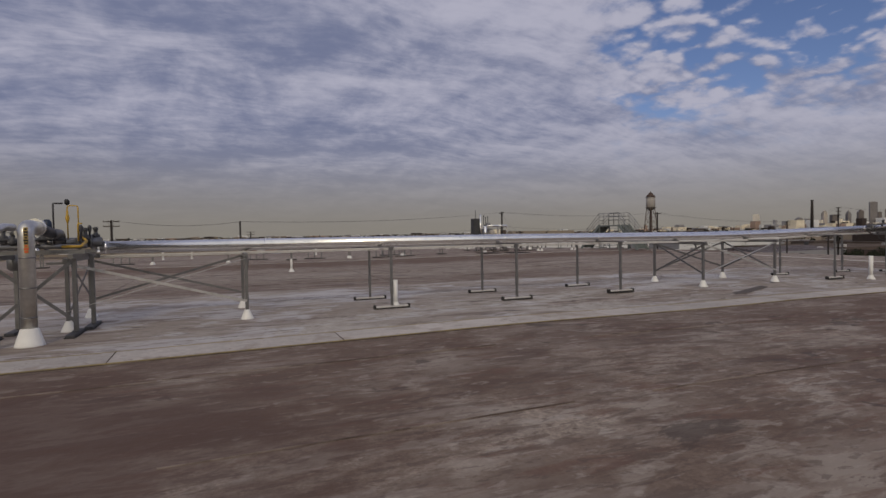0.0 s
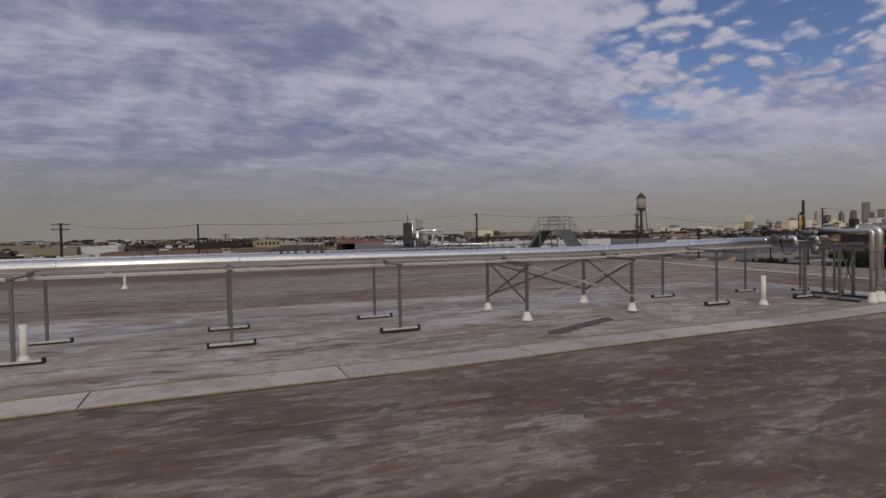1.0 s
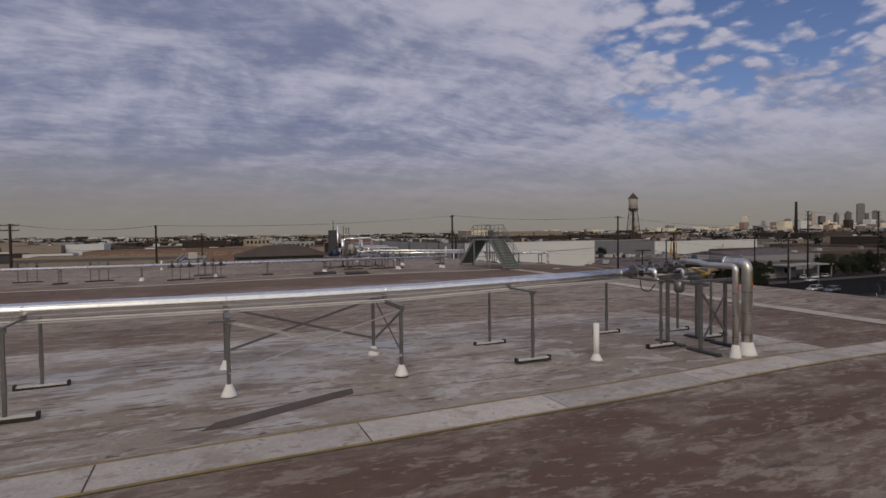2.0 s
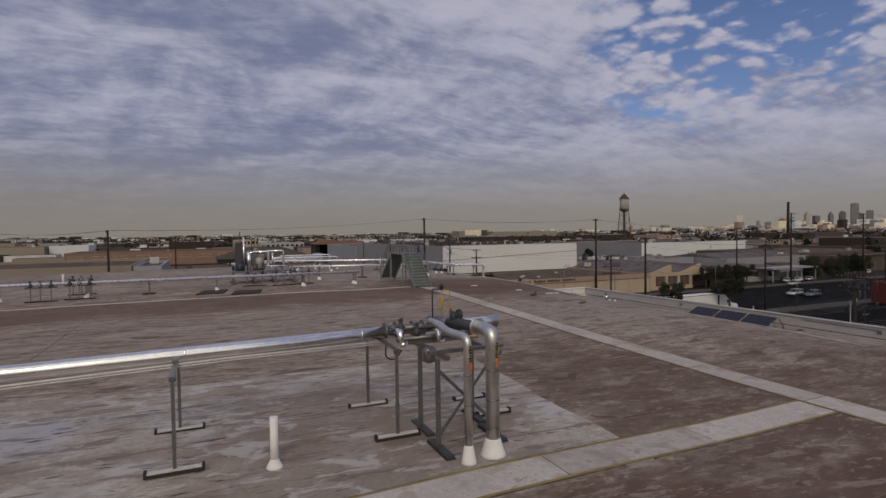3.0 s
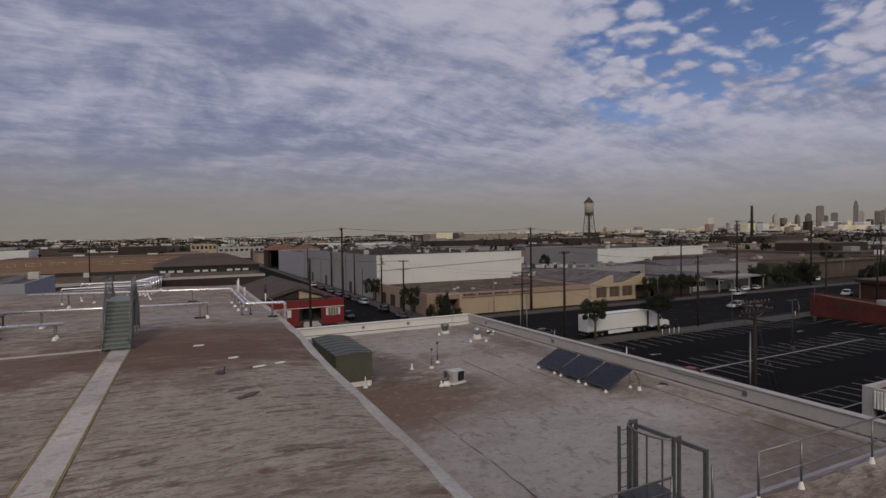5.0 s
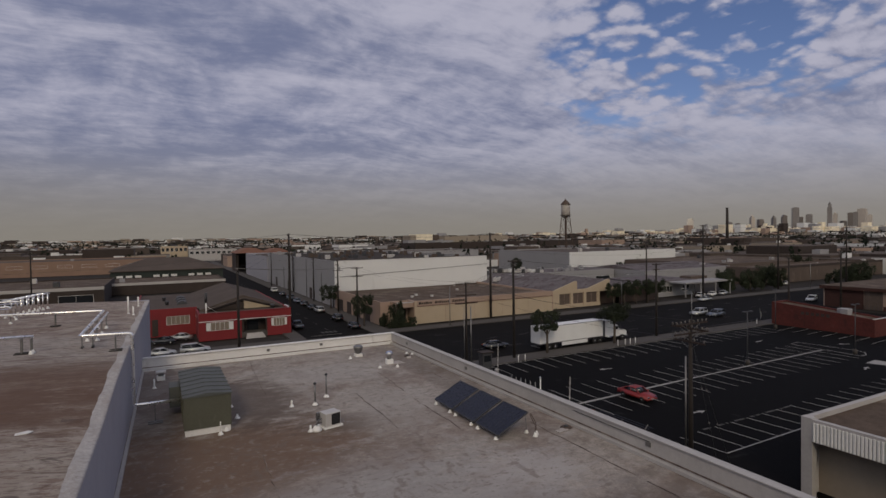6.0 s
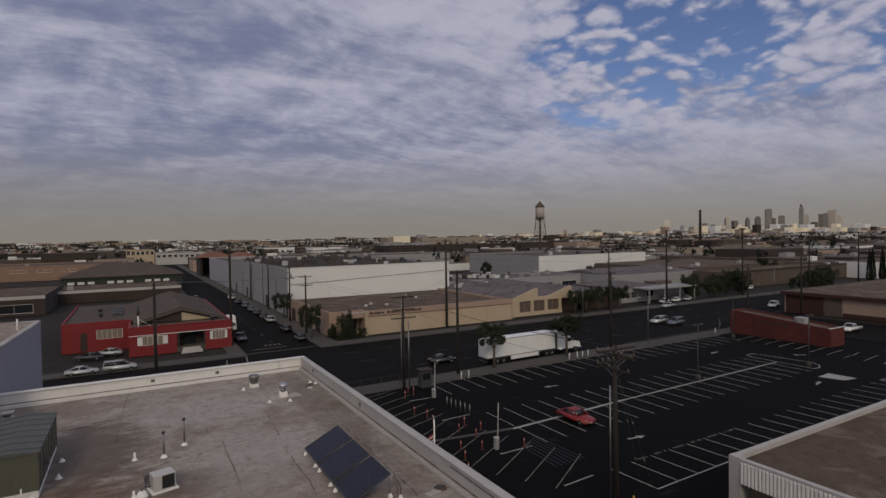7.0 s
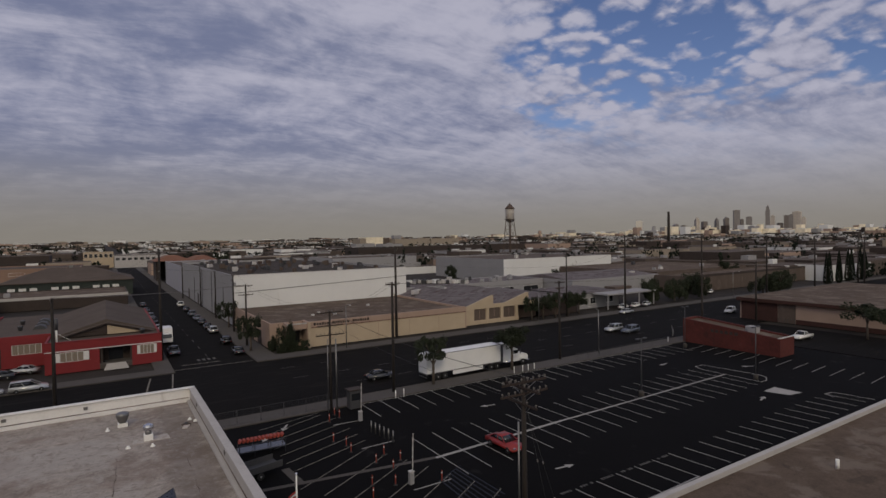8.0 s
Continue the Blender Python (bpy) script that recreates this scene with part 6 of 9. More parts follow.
# torn seams and drains in the roofing
for x, y, a, s in ((63.5, 31.2, 20, 1.0), (63.3, 52.9, 75, 0.9)):
    t = thing("roof_drain", (x, y, LZ), "rust-brown roof drain with a torn pale patch", "roof drain", "low roof drains")
    t.rotation_euler = (0, 0, radians(a))
    part("patch", put_prism(B(), [(-0.9 * s, -0.2), (-0.1, -0.3), (0.1, 0.1), (-0.8 * s, 0.15)], -0.03, 0.03), M_pad, t)
    part("sump", put_lathe(B(), [(0.34, 0.0), (0.3, 0.04), (0.12, 0.055)], (0.15, 0, 0.0), 14), M_rustroof, t)
    part("strainer", put_lathe(B(), [(0.14, 0.03), (0.12, 0.12), (0.05, 0.16)], (0.15, 0, 0), 10), M_darksteel, t)

# ---- car park markings and fittings ----
def stall_lines():
    park = bpy.data.objects["car_park"]
    zz = 0.008

    def line(name, a, b, w=0.09):
        part(name, put_bar(B(), (a[0], a[1], zz), (b[0], b[1], zz), w, 0.008), M_paint, park)
    me = mesh_of("stall_line", put_box(B(), -0.045, 0.045, -5.6, 5.6, 0.004, 0.012), M_paint)
    for k in range(20):                               # double row down the middle
        ob = part("stall_line", me, None, park)
        ob.location = (87.22 + 2.73 * k, 56.6 + 0.025 * k, 0)
    me = mesh_of("stall_line", put_box(B(), -0.045, 0.045, -3.0, 3.0, 0.004, 0.012), M_paint)
    for k in range(25):                               # north row
        ob = part("stall_line", me, None, park)
        ob.location = (87.55 + 2.72 * k, 73.75, 0)
    me = mesh_of("stall_line", put_box(B(), -0.045, 0.045, -2.4, 2.4, 0.004, 0.012), M_paint)
    for k in range(21):                               # south row
        ob = part("stall_line", me, None, park)
        ob.location = (88.0 + 2.70 * k, 40.65 + 0.05 * k, 0)
        ob.rotation_euler = (0, 0, radians(4))
    for k in range(12):                               # east row along the brick building
        y = 71.85 - 2.66 * k
        line("stall_line", (153.1, y), (159.3, y + 0.5))
    for k in range(6):                                # worn lettering at the heads of the stalls
        for j in range(5):
            if (k * 5 + j * 3) % 7:
                part("legend_bar", put_box(B(), 91.2 + 2.70 * k + 0.33 * j, 91.42 + 2.70 * k + 0.33 * j, 43.05, 43.35, 0.004, 0.010), M_dimpaint, park, "worn unreadable stall lettering")
    line("centre_line", (86.6, 55.92), (105.0, 56.7), 0.42)
    line("centre_line", (105.0, 56.7), (141.0, 57.6), 0.30)
    line("head_line", (87.4, 76.75), (155.0, 76.75))
    # rounded island outline and the white pad
    for a, b in (((141.2, 61.8), (141.2, 52.1)), ((144.0, 63.2), (145.1, 54.4)), ((141.2, 61.8), (142.0, 63.2)), ((142.0, 63.2), (144.0, 63.2)), ((145.1, 54.4), (144.4, 53.0)), ((144.4, 53.0), (142.8, 52.1)), ((142.8, 52.1), (141.2, 52.1)),
                 ((141.3, 42.6), (142.0, 43.9)), ((142.0, 43.9), (143.7, 43.8)), ((143.7, 43.8), (144.3, 39.1))):
        line("island_line", a, b, 0.14)
    part("pad", put_prism(B(), [(136.6, 49.35), (137.5, 46.4), (140.1, 46.0), (139.9, 49.6)], 0.004, 0.014), M_paint, park, "white painted pad")
    # angled lines of the west part
    def worn(name, a, b, w, mt, label=""):
        part(name, put_bar(B(), (a[0], a[1], zz), (b[0], b[1], zz), w, 0.008), mt, park, label)
    for k in range(7):
        y0 = 60.9 + 2.25 * k
        worn("angled_line", (73.5, y0), (82.6 - (1.2 if k > 4 else 0.0), min(76.6, y0 + 3.55)), 0.085, M_wornline)
    for k in range(-1, 6):
        worn("angled_line", (74.3 + 1.35 * k, 54.5 - 2.35 * k), (82.9 + 1.0 * k, 59.7 - 2.55 * k), 0.085, M_wornline)
    for p, q in zip(((67.2, 59.0), (71.7, 58.3), (76.8, 57.5), (81.2, 56.8)), ((71.7, 58.3), (76.8, 57.5), (81.2, 56.8), (86.6, 56.0))):
        worn("gutter", p, q, 0.55, M_concrete, "pale concrete gutter strip")
    worn("gutter", (73.0, 62.0), (73.3, 58.1), 0.8, M_concrete, "pale concrete gutter strip")
    for a, b in (((81.3, 51.0), (85.3, 51.0)), ((81.4, 71.1), (84.4, 70.9)), ((81.3, 62.4), (85.2, 62.5)), ((82.0, 42.72), (85.5, 42.95)), ((88.2, 38.25), (104.5, 38.6))):
        line("gate_line", a, b, 0.14)
    # blue hatched bay by the barrier
    for k in range(7):
        part("hatch_line", put_bar(B(), (84.3 + 0.5 * k, 51.4 + 0.22 * k, zz), (84.0 + 0.58 * k, 45.9, zz), 0.16, 0.008), M_bluepaintline, park, "dark blue painted hatching")
    part("hatch_line", put_bar(B(), (84.0, 51.2, zz), (87.6, 53.0, zz), 0.12, 0.008), M_bluepaintline, park, "dark blue painted hatching")
    # arrows
    for x, y, a in ((69.0 + 32.1, 66.5, 80), (72.3, 63.5, 130), (95.8, 47.05, -97), (139.2, 67.3, 95), (149.07, 58.35, 60), (73.5, 71.4, 150), (76.3, 73.6, 150), (133.1, 47.7, -75)):
        bm = put_prism(B(), [(-0.12, -1.1), (0.12, -1.1), (0.12, 0.2), (0.42, 0.2), (0, 1.1), (-0.42, 0.2), (-0.12, 0.2)], 0.004, 0.012)
        ob = part("arrow", bm, M_paint, park, "white painted arrow")
        ob.location = (x, y, 0)
        ob.rotation_euler = (0, 0, radians(a))
    # street lines
    road = bpy.data.objects["road_main"]
    for k in range(34):
        for y in (96.0, 88.3, 103.7):
            if rng.random() < 0.25 and y != 96.0:
                continue
            part("lane_dash", put_box(B(), 84 + 7.5 * k, 86.6 + 7.5 * k, y - 0.06, y + 0.06, 0.004, 0.009), M_dimpaint, road)
    side = bpy.data.objects["road_side"]
    part("stop_line", put_box(B(), 70.0, 76.4, 116.2, 116.45, 0.005, 0.012), M_wornline, side)
    part("crossing_line", put_box(B(), 68.6, 81.8, 113.0, 113.22, 0.005, 0.012), M_wornline, side)
    for k in range(4):
        part("legend_bar", put_box(B(), 73.0 + 0.9 * k, 73.5 + 0.9 * k, 118.6, 120.4, 0.005, 0.012), M_dimpaint, side, "worn unreadable road legend")
    for a, b in (((64.6, 109.5), (63.2, 98.5)), ((68.0, 110.5), (66.8, 99.0))):
        part("crossing_line", put_bar(B(), (a[0], a[1], 0.006), (b[0], b[1], 0.006), 0.22, 0.008), M_wornline, road)
    for k in range(28):
        part("lane_dash", put_box(B(), 75.05, 75.17, 122 + 9 * k, 125 + 9 * k, 0.005, 0.010), M_dimpaint, side)


stall_lines()


def lamp_base(x, y, h=9.0, arm=True):
    t = thing("parking_lamp", (x, y, 0), "dark parking lot lamp on a grey concrete base", "lamp post", "parking lamps")
    part("base", put_lathe(B(), [(0.34, 0), (0.34, 0.7), (0.30, 0.76)], seg=16), M_concrete, t, "grey concrete base")
    part("pole", put_tube(B(), (0, 0, 0.8), (0, 0, h), 0.085, 0.06, 10), M_darksteel, t)
    part("arm", put_bar(B(), (-0.5, 0, h), (0.5, 0, h), 0.06), M_darksteel, t)
    for s in (-0.75, 0.75):
        part("lamp_head", put_box(B(), s - 0.3, s + 0.3, -0.18, 0.18, h - 0.08, h + 0.08, 0.03), M_darksteel, t)
    return t


for x, y in ((120.9, 57.6), (142.0, 53.3), (154.4, 73.4)):
    lamp_base(x, y, 8.0)


def barrier_gate(x, y, a):
    t = thing("barrier_gate", (x, y, 0), "white parking barrier with its arm raised", "barrier gate", "barrier gates")
    part("cabinet", put_box(B(), -0.22, 0.22, -0.2, 0.2, 0.0, 1.15, 0.03), M_greywall, t)
    part("cap", put_box(B(), -0.25, 0.25, -0.23, 0.23, 1.15, 1.22, 0.02), M_coping, t)
    part("arm", put_bar(B(), (0, -0.24, 1.0), (0.12, -0.24, 4.7), 0.035, 0.07), M_coping, t)
    for k in range(4):
        part("arm_band", put_bar(B(), (0.02 + 0.02 * k, -0.243, 1.7 + 0.75 * k), (0.03 + 0.02 * k, -0.243, 1.95 + 0.75 * k), 0.06, 0.105), M_coping, t)
    t.rotation_euler = (0, 0, radians(a))
    return t


barrier_gate(81.7, 52.2, 0)
barrier_gate(84.75, 70.7, 0)


def marker(x, y, h=0.95):
    t = thing("delineator_post", (x, y, 0.004), "orange plastic delineator post", "marker post", "orange marker posts")
    part("base", put_lathe(B(), [(0.2, 0), (0.18, 0.04), (0.06, 0.06)], seg=12), M_block, t)
    part("tube", put_tube(B(), (0, 0, 0.05), (0, 0, h), 0.055, 0.045, 10), M_redplastic, t)
    part("band", put_tube(B(), (0, 0, h * 0.75), (0, 0, h * 0.85), 0.052, seg=10), M_white, t)
    return t


for x, y in ((81.0, 58.2), (83.3, 57.4), (84.3, 51.1), (78.6, 53.9), (82.9, 74.6), (80.4, 52.8), (80.0, 62.2), (79.5, 66.0), (83.0, 73.2), (81.4, 72.4), (76.4, 49.0), (74.6, 46.4), (77.6, 51.5), (81.8, 56.0), (82.5, 59.5), (80.2, 64.0)):
    marker(x, y, 0.9 + 0.2 * rng.random())


def bollard(x, y, mt=None, h=1.1, label="thin white metal bollard"):
    t = thing("bollard", (x, y, 0.004), label, "bollard", "bollards")
    part("tube", put_tube(B(), (0, 0, 0), (0, 0, h), 0.07, seg=12), mt or M_white, t)
    part("cap", put_lathe(B(), [(0.07, 0), (0.06, 0.03), (0.02, 0.05)], (0, 0, h), 12), mt or M_white, t)
    return t


for k in range(6):
    bollard(84.2 + 0.13 * k, 66.3 - 0.85 * k, M_galv, 1.3, "thin grey metal bollard")
for x, y in ((92.6, 76.5), (93.9, 76.5), (114.6, 77.3), (116.4, 77.3), (117.6, 77.3), (119.0, 77.4), (156.3, 78.5)):
    bollard(x, y)
for k in range(4):
    bollard(82.2 + 1.3 * (k % 2), 36.7 - 1.35 * (k // 2), M_yellow, 1.2, "yellow painted steel bollard")


def white_banner():
    t = thing("feather_banner", (159.2, 79.6, 0.14), "white feather banner furled on a thin pole", "banner")
    part("pole", put_tube(B(), (0, 0, 0), (0, 0, 3.0), 0.03, seg=8), M_darksteel, t)
    bm = B()
    rows = []
    for k in range(9):
        f = k / 8
        wv = 0.28 * math.sin(f * 3.1) + 0.12
        off = 0.18 * math.sin(f * 5)
        rows.append([bm.verts.new((off, 0.03 * math.sin(7 * f), 0.5 + 2.4 * f)), bm.verts.new((off + wv, 0.06 * math.cos(6 * f), 0.5 + 2.4 * f))])
    for ra, rb in zip(rows, rows[1:]):
        bm.faces.new((ra[0], ra[1], rb[1], rb[0])).smooth = True
    bmesh.ops.solidify(bm, geom=bm.faces[:], thickness=0.02)
    part("cloth", bm, M_cloth, t)


white_banner()


def fence(x0, x1, y, h=1.8):
    t = thing("mesh_fence", (x0, y, 0.14), "dark wire mesh fence on steel posts", "fence")
    k = max(1, round((x1 - x0) / 3.0))
    for i in range(k + 1):
        x = (x1 - x0) * i / k
        part("post", put_tube(B(), (x, 0, 0), (x, 0, h), 0.035, seg=8), M_darksteel, t)
    for z in (0.12, h - 0.03):
        part("rail", put_tube(B(), (0, 0, z), (x1 - x0, 0, z), 0.02, seg=6), M_darksteel, t)
    bm = B()
    n_w = int((x1 - x0) / 0.24)
    for i in range(n_w):
        x = 0.24 * i
        put_bar(bm, (x, 0.01, 0.12), (x, 0.01, h - 0.03), 0.012)
    tagged(part("wire_mesh", bm, M_darksteel, t), kind="stuff")
    return t


fence(66.0, 83.0, 77.5)
fence(129.0, 156.0, 77.6, 1.2)
t = thing("attendant_booth", (86.2, 76.0, 0.004), "dark narrow attendant booth with a flat roof", "booth")
part("body", put_box(B(), -0.8, 0.8, -0.6, 0.6, 0, 2.4, 0.02), M_darksteel, t)
part("roof", put_box(B(), -1.0, 1.0, -0.8, 0.8, 2.4, 2.55, 0.02), M_darkfascia, t)
part("window", put_box(B(), -0.6, 0.6, -0.615, -0.6, 1.1, 2.0), M_glass, t)


def light_standard(x, y, h):
    t = thing("flag_pole", (x, y, 0.004), "thin white pole with a ball top", "pole", "thin white poles")
    part("pole", put_tube(B(), (0, 0, 0), (0, 0, h), 0.06, 0.04, 10), M_white, t)
    part("ball", put_lathe(B(), [(0.02, 0), (0.08, 0.06), (0.08, 0.1), (0.02, 0.16)], (0, 0, h), 10), M_chrome, t)
    return t


light_standard(66.9, 37.8, 9.8)


def flag():
    t = thing("flag", (66.96, 37.8, 8.1), "faded red and white striped flag hanging limp", "flag")
    for k in range(7):
        bm = B()
        rows = []
        for i in range(9):
            f = i / 8
            x = -1.15 * f
            y = 0.16 * math.sin(5 * f)
            dz = -0.75 * f - 0.25 * f * f
            rows.append((bm.verts.new((x, y, 0.9 - 0.13 * k + dz)), bm.verts.new((x, y + 0.03, 0.9 - 0.13 * (k + 1) + dz))))
        for ra, rb in zip(rows, rows[1:]):
            bm.faces.new((ra[0], ra[1], rb[1], rb[0])).smooth = True
        bmesh.ops.solidify(bm, geom=bm.faces[:], thickness=0.012)
        part("stripe", bm, M_flagred if k % 2 == 0 else M_cloth, t)
    return t


flag()

# ---- vehicles ----
def put_wheel(parent, x, y, r, w):
    tyre = part("tyre", put_lathe(B(), [(r * 0.62, -w / 2), (r * 0.94, -w / 2), (r, -w / 2 + 0.03), (r, w / 2 - 0.03), (r * 0.94, w / 2), (r * 0.62, w / 2)], seg=18), M_tyre, parent)
    tyre.matrix_local = Matrix.Translation((x, y, r)) @ Matrix.Rotation(radians(90), 4, "X")
    part("rim", put_lathe(B(), [(r * 0.1, -w / 2 - 0.01), (r * 0.58, -w / 2 + 0.02), (r * 0.62, w / 2 - 0.02), (r * 0.1, w / 2 + 0.01)], seg=14), M_rim, tyre)
    return tyre


def car(name, at, turn, paint, label, kind="sedan", group="parked cars"):
    """Length along local x, nose towards +x."""
    t = thing(name, at, label, {"sedan": "car", "van": "van", "suv": "car", "pickup": "pickup truck"}[kind], group)
    L, W = {"sedan": (4.6, 1.78), "van": (4.9, 1.9), "suv": (4.7, 1.86), "pickup": (5.4, 1.9)}[kind]
    h = L / 2
    low = {"sedan": [(-h, 0.38), (-h, 0.82), (-h * 0.62, 0.96), (h * 0.42, 0.94), (h * 0.92, 0.74), (h, 0.52), (h, 0.34)],
           "van": [(-h, 0.36), (-h, 1.0), (-h * 0.95, 1.06), (h * 0.55, 1.02), (h * 0.94, 0.8), (h, 0.55), (h, 0.34)],
           "suv": [(-h, 0.42), (-h, 1.02), (-h * 0.95, 1.06), (h * 0.38, 1.04), (h * 0.95, 0.9), (h, 0.6), (h, 0.4)],
           "pickup": [(-h, 0.5), (-h, 1.08), (-h * 0.2, 1.1), (h * 0.42, 1.1), (h * 0.95, 0.98), (h, 0.65), (h, 0.42)]}[kind]
    top = {"sedan": [(-h * 0.70, 0.93), (-h * 0.36, 1.38), (h * 0.12, 1.42), (h * 0.46, 0.93)],
           "van": [(-h * 0.97, 1.03), (-h * 0.88, 1.68), (h * 0.10, 1.72), (h * 0.60, 1.0)],
           "suv": [(-h * 0.96, 1.03), (-h * 0.84, 1.70), (h * 0.05, 1.72), (h * 0.42, 1.02)],
           "pickup": [(-h * 0.22, 1.08), (-h * 0.16, 1.72), (h * 0.12, 1.74), (h * 0.42, 1.08)]}[kind]

    def hull(outline, w0, w1, z_lo, z_hi):
        bm = B()

        def width(z):
            f = (z - z_lo) / (z_hi - z_lo)
            return w0 + (w1 - w0) * f
        a = [bm.verts.new((x, -width(z) / 2, z)) for x, z in outline]
        b = [bm.verts.new((x, width(z) / 2, z)) for x, z in outline]
        k = len(outline)
        for i in range(k):
            bm.faces.new((a[i], a[(i + 1) % k], b[(i + 1) % k], b[i]))
        bm.faces.new(a[::-1]), bm.faces.new(b)
        bmesh.ops.recalc_face_normals(bm, faces=bm.faces[:])
        bmesh.ops.bevel(bm, geom=[e for e in bm.edges], offset=0.045, segments=2, affect="EDGES")
        for f in bm.faces:
            f.smooth = True
        return bm
    body = part("body", hull(low, W, W * 0.97, 0.3, 1.1), paint, t)
    z_lo, z_hi = top[0][1], top[1][1]
    cab = part("cabin", hull(top, W * 0.92, W * 0.74, z_lo, z_hi), M_glass, t, "dark glazed cabin")
    # roof skin and pillars in body colour
    part("roof_skin", hull([(top[1][0] - 0.05, z_hi - 0.05), (top[1][0], z_hi + 0.02), (top[2][0], top[2][1] + 0.02), (top[2][0] + 0.08, z_hi - 0.05)], W * 0.80, W * 0.76, z_hi - 0.1, z_hi + 0.05), paint, t)
    for s in (-1, 1):
        for a, b in ((top[0], top[1]), (top[3], top[2]), (((top[0][0] + top[3][0]) / 2, z_lo), ((top[1][0] + top[2][0]) / 2, z_hi))):
            part("pillar", put_bar(B(), (a[0], s * W * 0.462, a[1]), (b[0], s * W * 0.375, b[1]), 0.07, 0.06), paint, t)
    if kind == "pickup":
        part("bed_floor", put_box(B(), -h + 0.12, -h * 0.24, -W / 2 + 0.12, W / 2 - 0.12, 1.085, 1.115), M_tyre, t)
    for x in (-h * 0.60, h * 0.63):
        for s in (-1, 1):
            put_wheel(t, x, s * (W / 2 - 0.1), 0.33 if kind != "suv" else 0.36, 0.22)
    for s in (-1, 1):
        part("headlight", put_box(B(), h - 0.12, h + 0.005, s * W * 0.36 - 0.16, s * W * 0.36 + 0.16, 0.58, 0.72, 0.03), M_chrome, t)
        part("tail_light", put_box(B(), -h - 0.005, -h + 0.1, s * W * 0.38 - 0.13, s * W * 0.38 + 0.13, 0.66, 0.82, 0.03), M_carred, t)
        part("mirror", put_box(B(), top[3][0] - 0.25, top[3][0] - 0.08, s * W * 0.5 - 0.06, s * W * 0.5 + 0.1, 0.95, 1.1, 0.03), paint, t)
    part("number_plate", put_box(B(), h - 0.02, h + 0.012, -0.22, 0.22, 0.4, 0.5), M_paint, t)
    t.rotation_euler = (0, 0, radians(turn))
    return t


car("red_car", (94.05, 54.1, 0.004), -88, M_carred, "bright red sedan parked alone on dark asphalt", "sedan")
car("silver_minivan", (48.5, 112.0, 0.0), 2, M_carsilver, "silver minivan parked at the kerb", "van")
car("silver_sedan", (43.2, 112.0, 0.0), 2, M_carsilver, "silver sedan parked at the kerb", "sedan")
car("white_sedan", (46.5, 126.5, 0.0), 160, M_carsilver, "pale sedan parked in front of the red building", "sedan")
car("dark_sedan", (43.6, 124.0, 0.0), 165, M_cardark, "dark sedan parked in front of the red building", "sedan")
k = 0
for y, paint, kd, lb in ((128.2, M_carblue, "pickup", "grey-blue pickup parked along the side street"), (154.0, M_cardark, "sedan", "dark sedan parked along the side street"),
                         (163.0, M_carsilver, "sedan", "silver sedan parked along the side street"), (176.0, M_cardark, "suv", "dark car parked along the side street"), (188.0, M_carblue, "suv", "dull blue car parked along the side street"),
                         (205.0, M_cardark, "sedan", "dark sedan parked along the side street"), (222.0, M_cardark, "sedan", "dark sedan parked along the side street")):
    car("parked_car", (69.9, y, 0.004), -90 if k % 2 else 90, paint, lb, kd)
    k += 1
for y, paint, kd, lb in ((121.5, M_cardark, "sedan", "dark sedan parked by the tan building"), (134.0, M_cardark, "suv", "dark car parked by the tan building"), (150.5, M_carsilver, "suv", "silver car parked by the white warehouse"),
                         (158.0, M_cardark, "sedan", "dark sedan parked by the white warehouse"), (167.0, M_cardark, "sedan", "dark sedan parked by the white warehouse"), (176.0, M_carblue, "sedan", "dull blue sedan parked by the white warehouse"),
                         (186.0, M_carblue, "suv", "blue-grey car parked by the white warehouse"), (199.0, M_cardark, "sedan", "dark sedan parked by the white warehouse"), (214.0, M_carwhite, "suv", "white car parked by the white warehouse")):
    car("parked_car", (80.7, y, 0.004), 90, paint, lb, kd)
car("white_car", (247.5, 125.4, 0.004), 25, M_carwhite, "white sedan parked at the far kerb", "sedan")
car("silver_suv", (157.6, 93.6, 0.0), 183, M_carsilver, "silver car standing in the street", "suv")
car("grey_suv", (159.2, 90.2, 0.0), 183, M_carblue, "dull grey off-road car standing in the street", "suv")
car("silver_car", (182.6, 110.4, 0.0), 183, M_carsilver, "silver car at the far kerb", "sedan")
car("white_pickup", (180.5, 64.2, 0.004), 178, M_carwhite, "white pickup on the cross street", "pickup")
car("white_suv", (205.5, 93.8, 0.0), 195, M_carwhite, "white car on the wide street", "suv")
car("dark_car", (95.4, 87.4, 0.0), 0, M_cardark, "dark sedan parked at the kerb", "sedan")
for x, p in ((189.0, M_carwhite), (194.4, M_carwhite), (199.7, M_carsilver)):
    car("parked_car", (x, 116.6, 0.14), 20, p, "pale car parked beside the low grey house", "sedan")


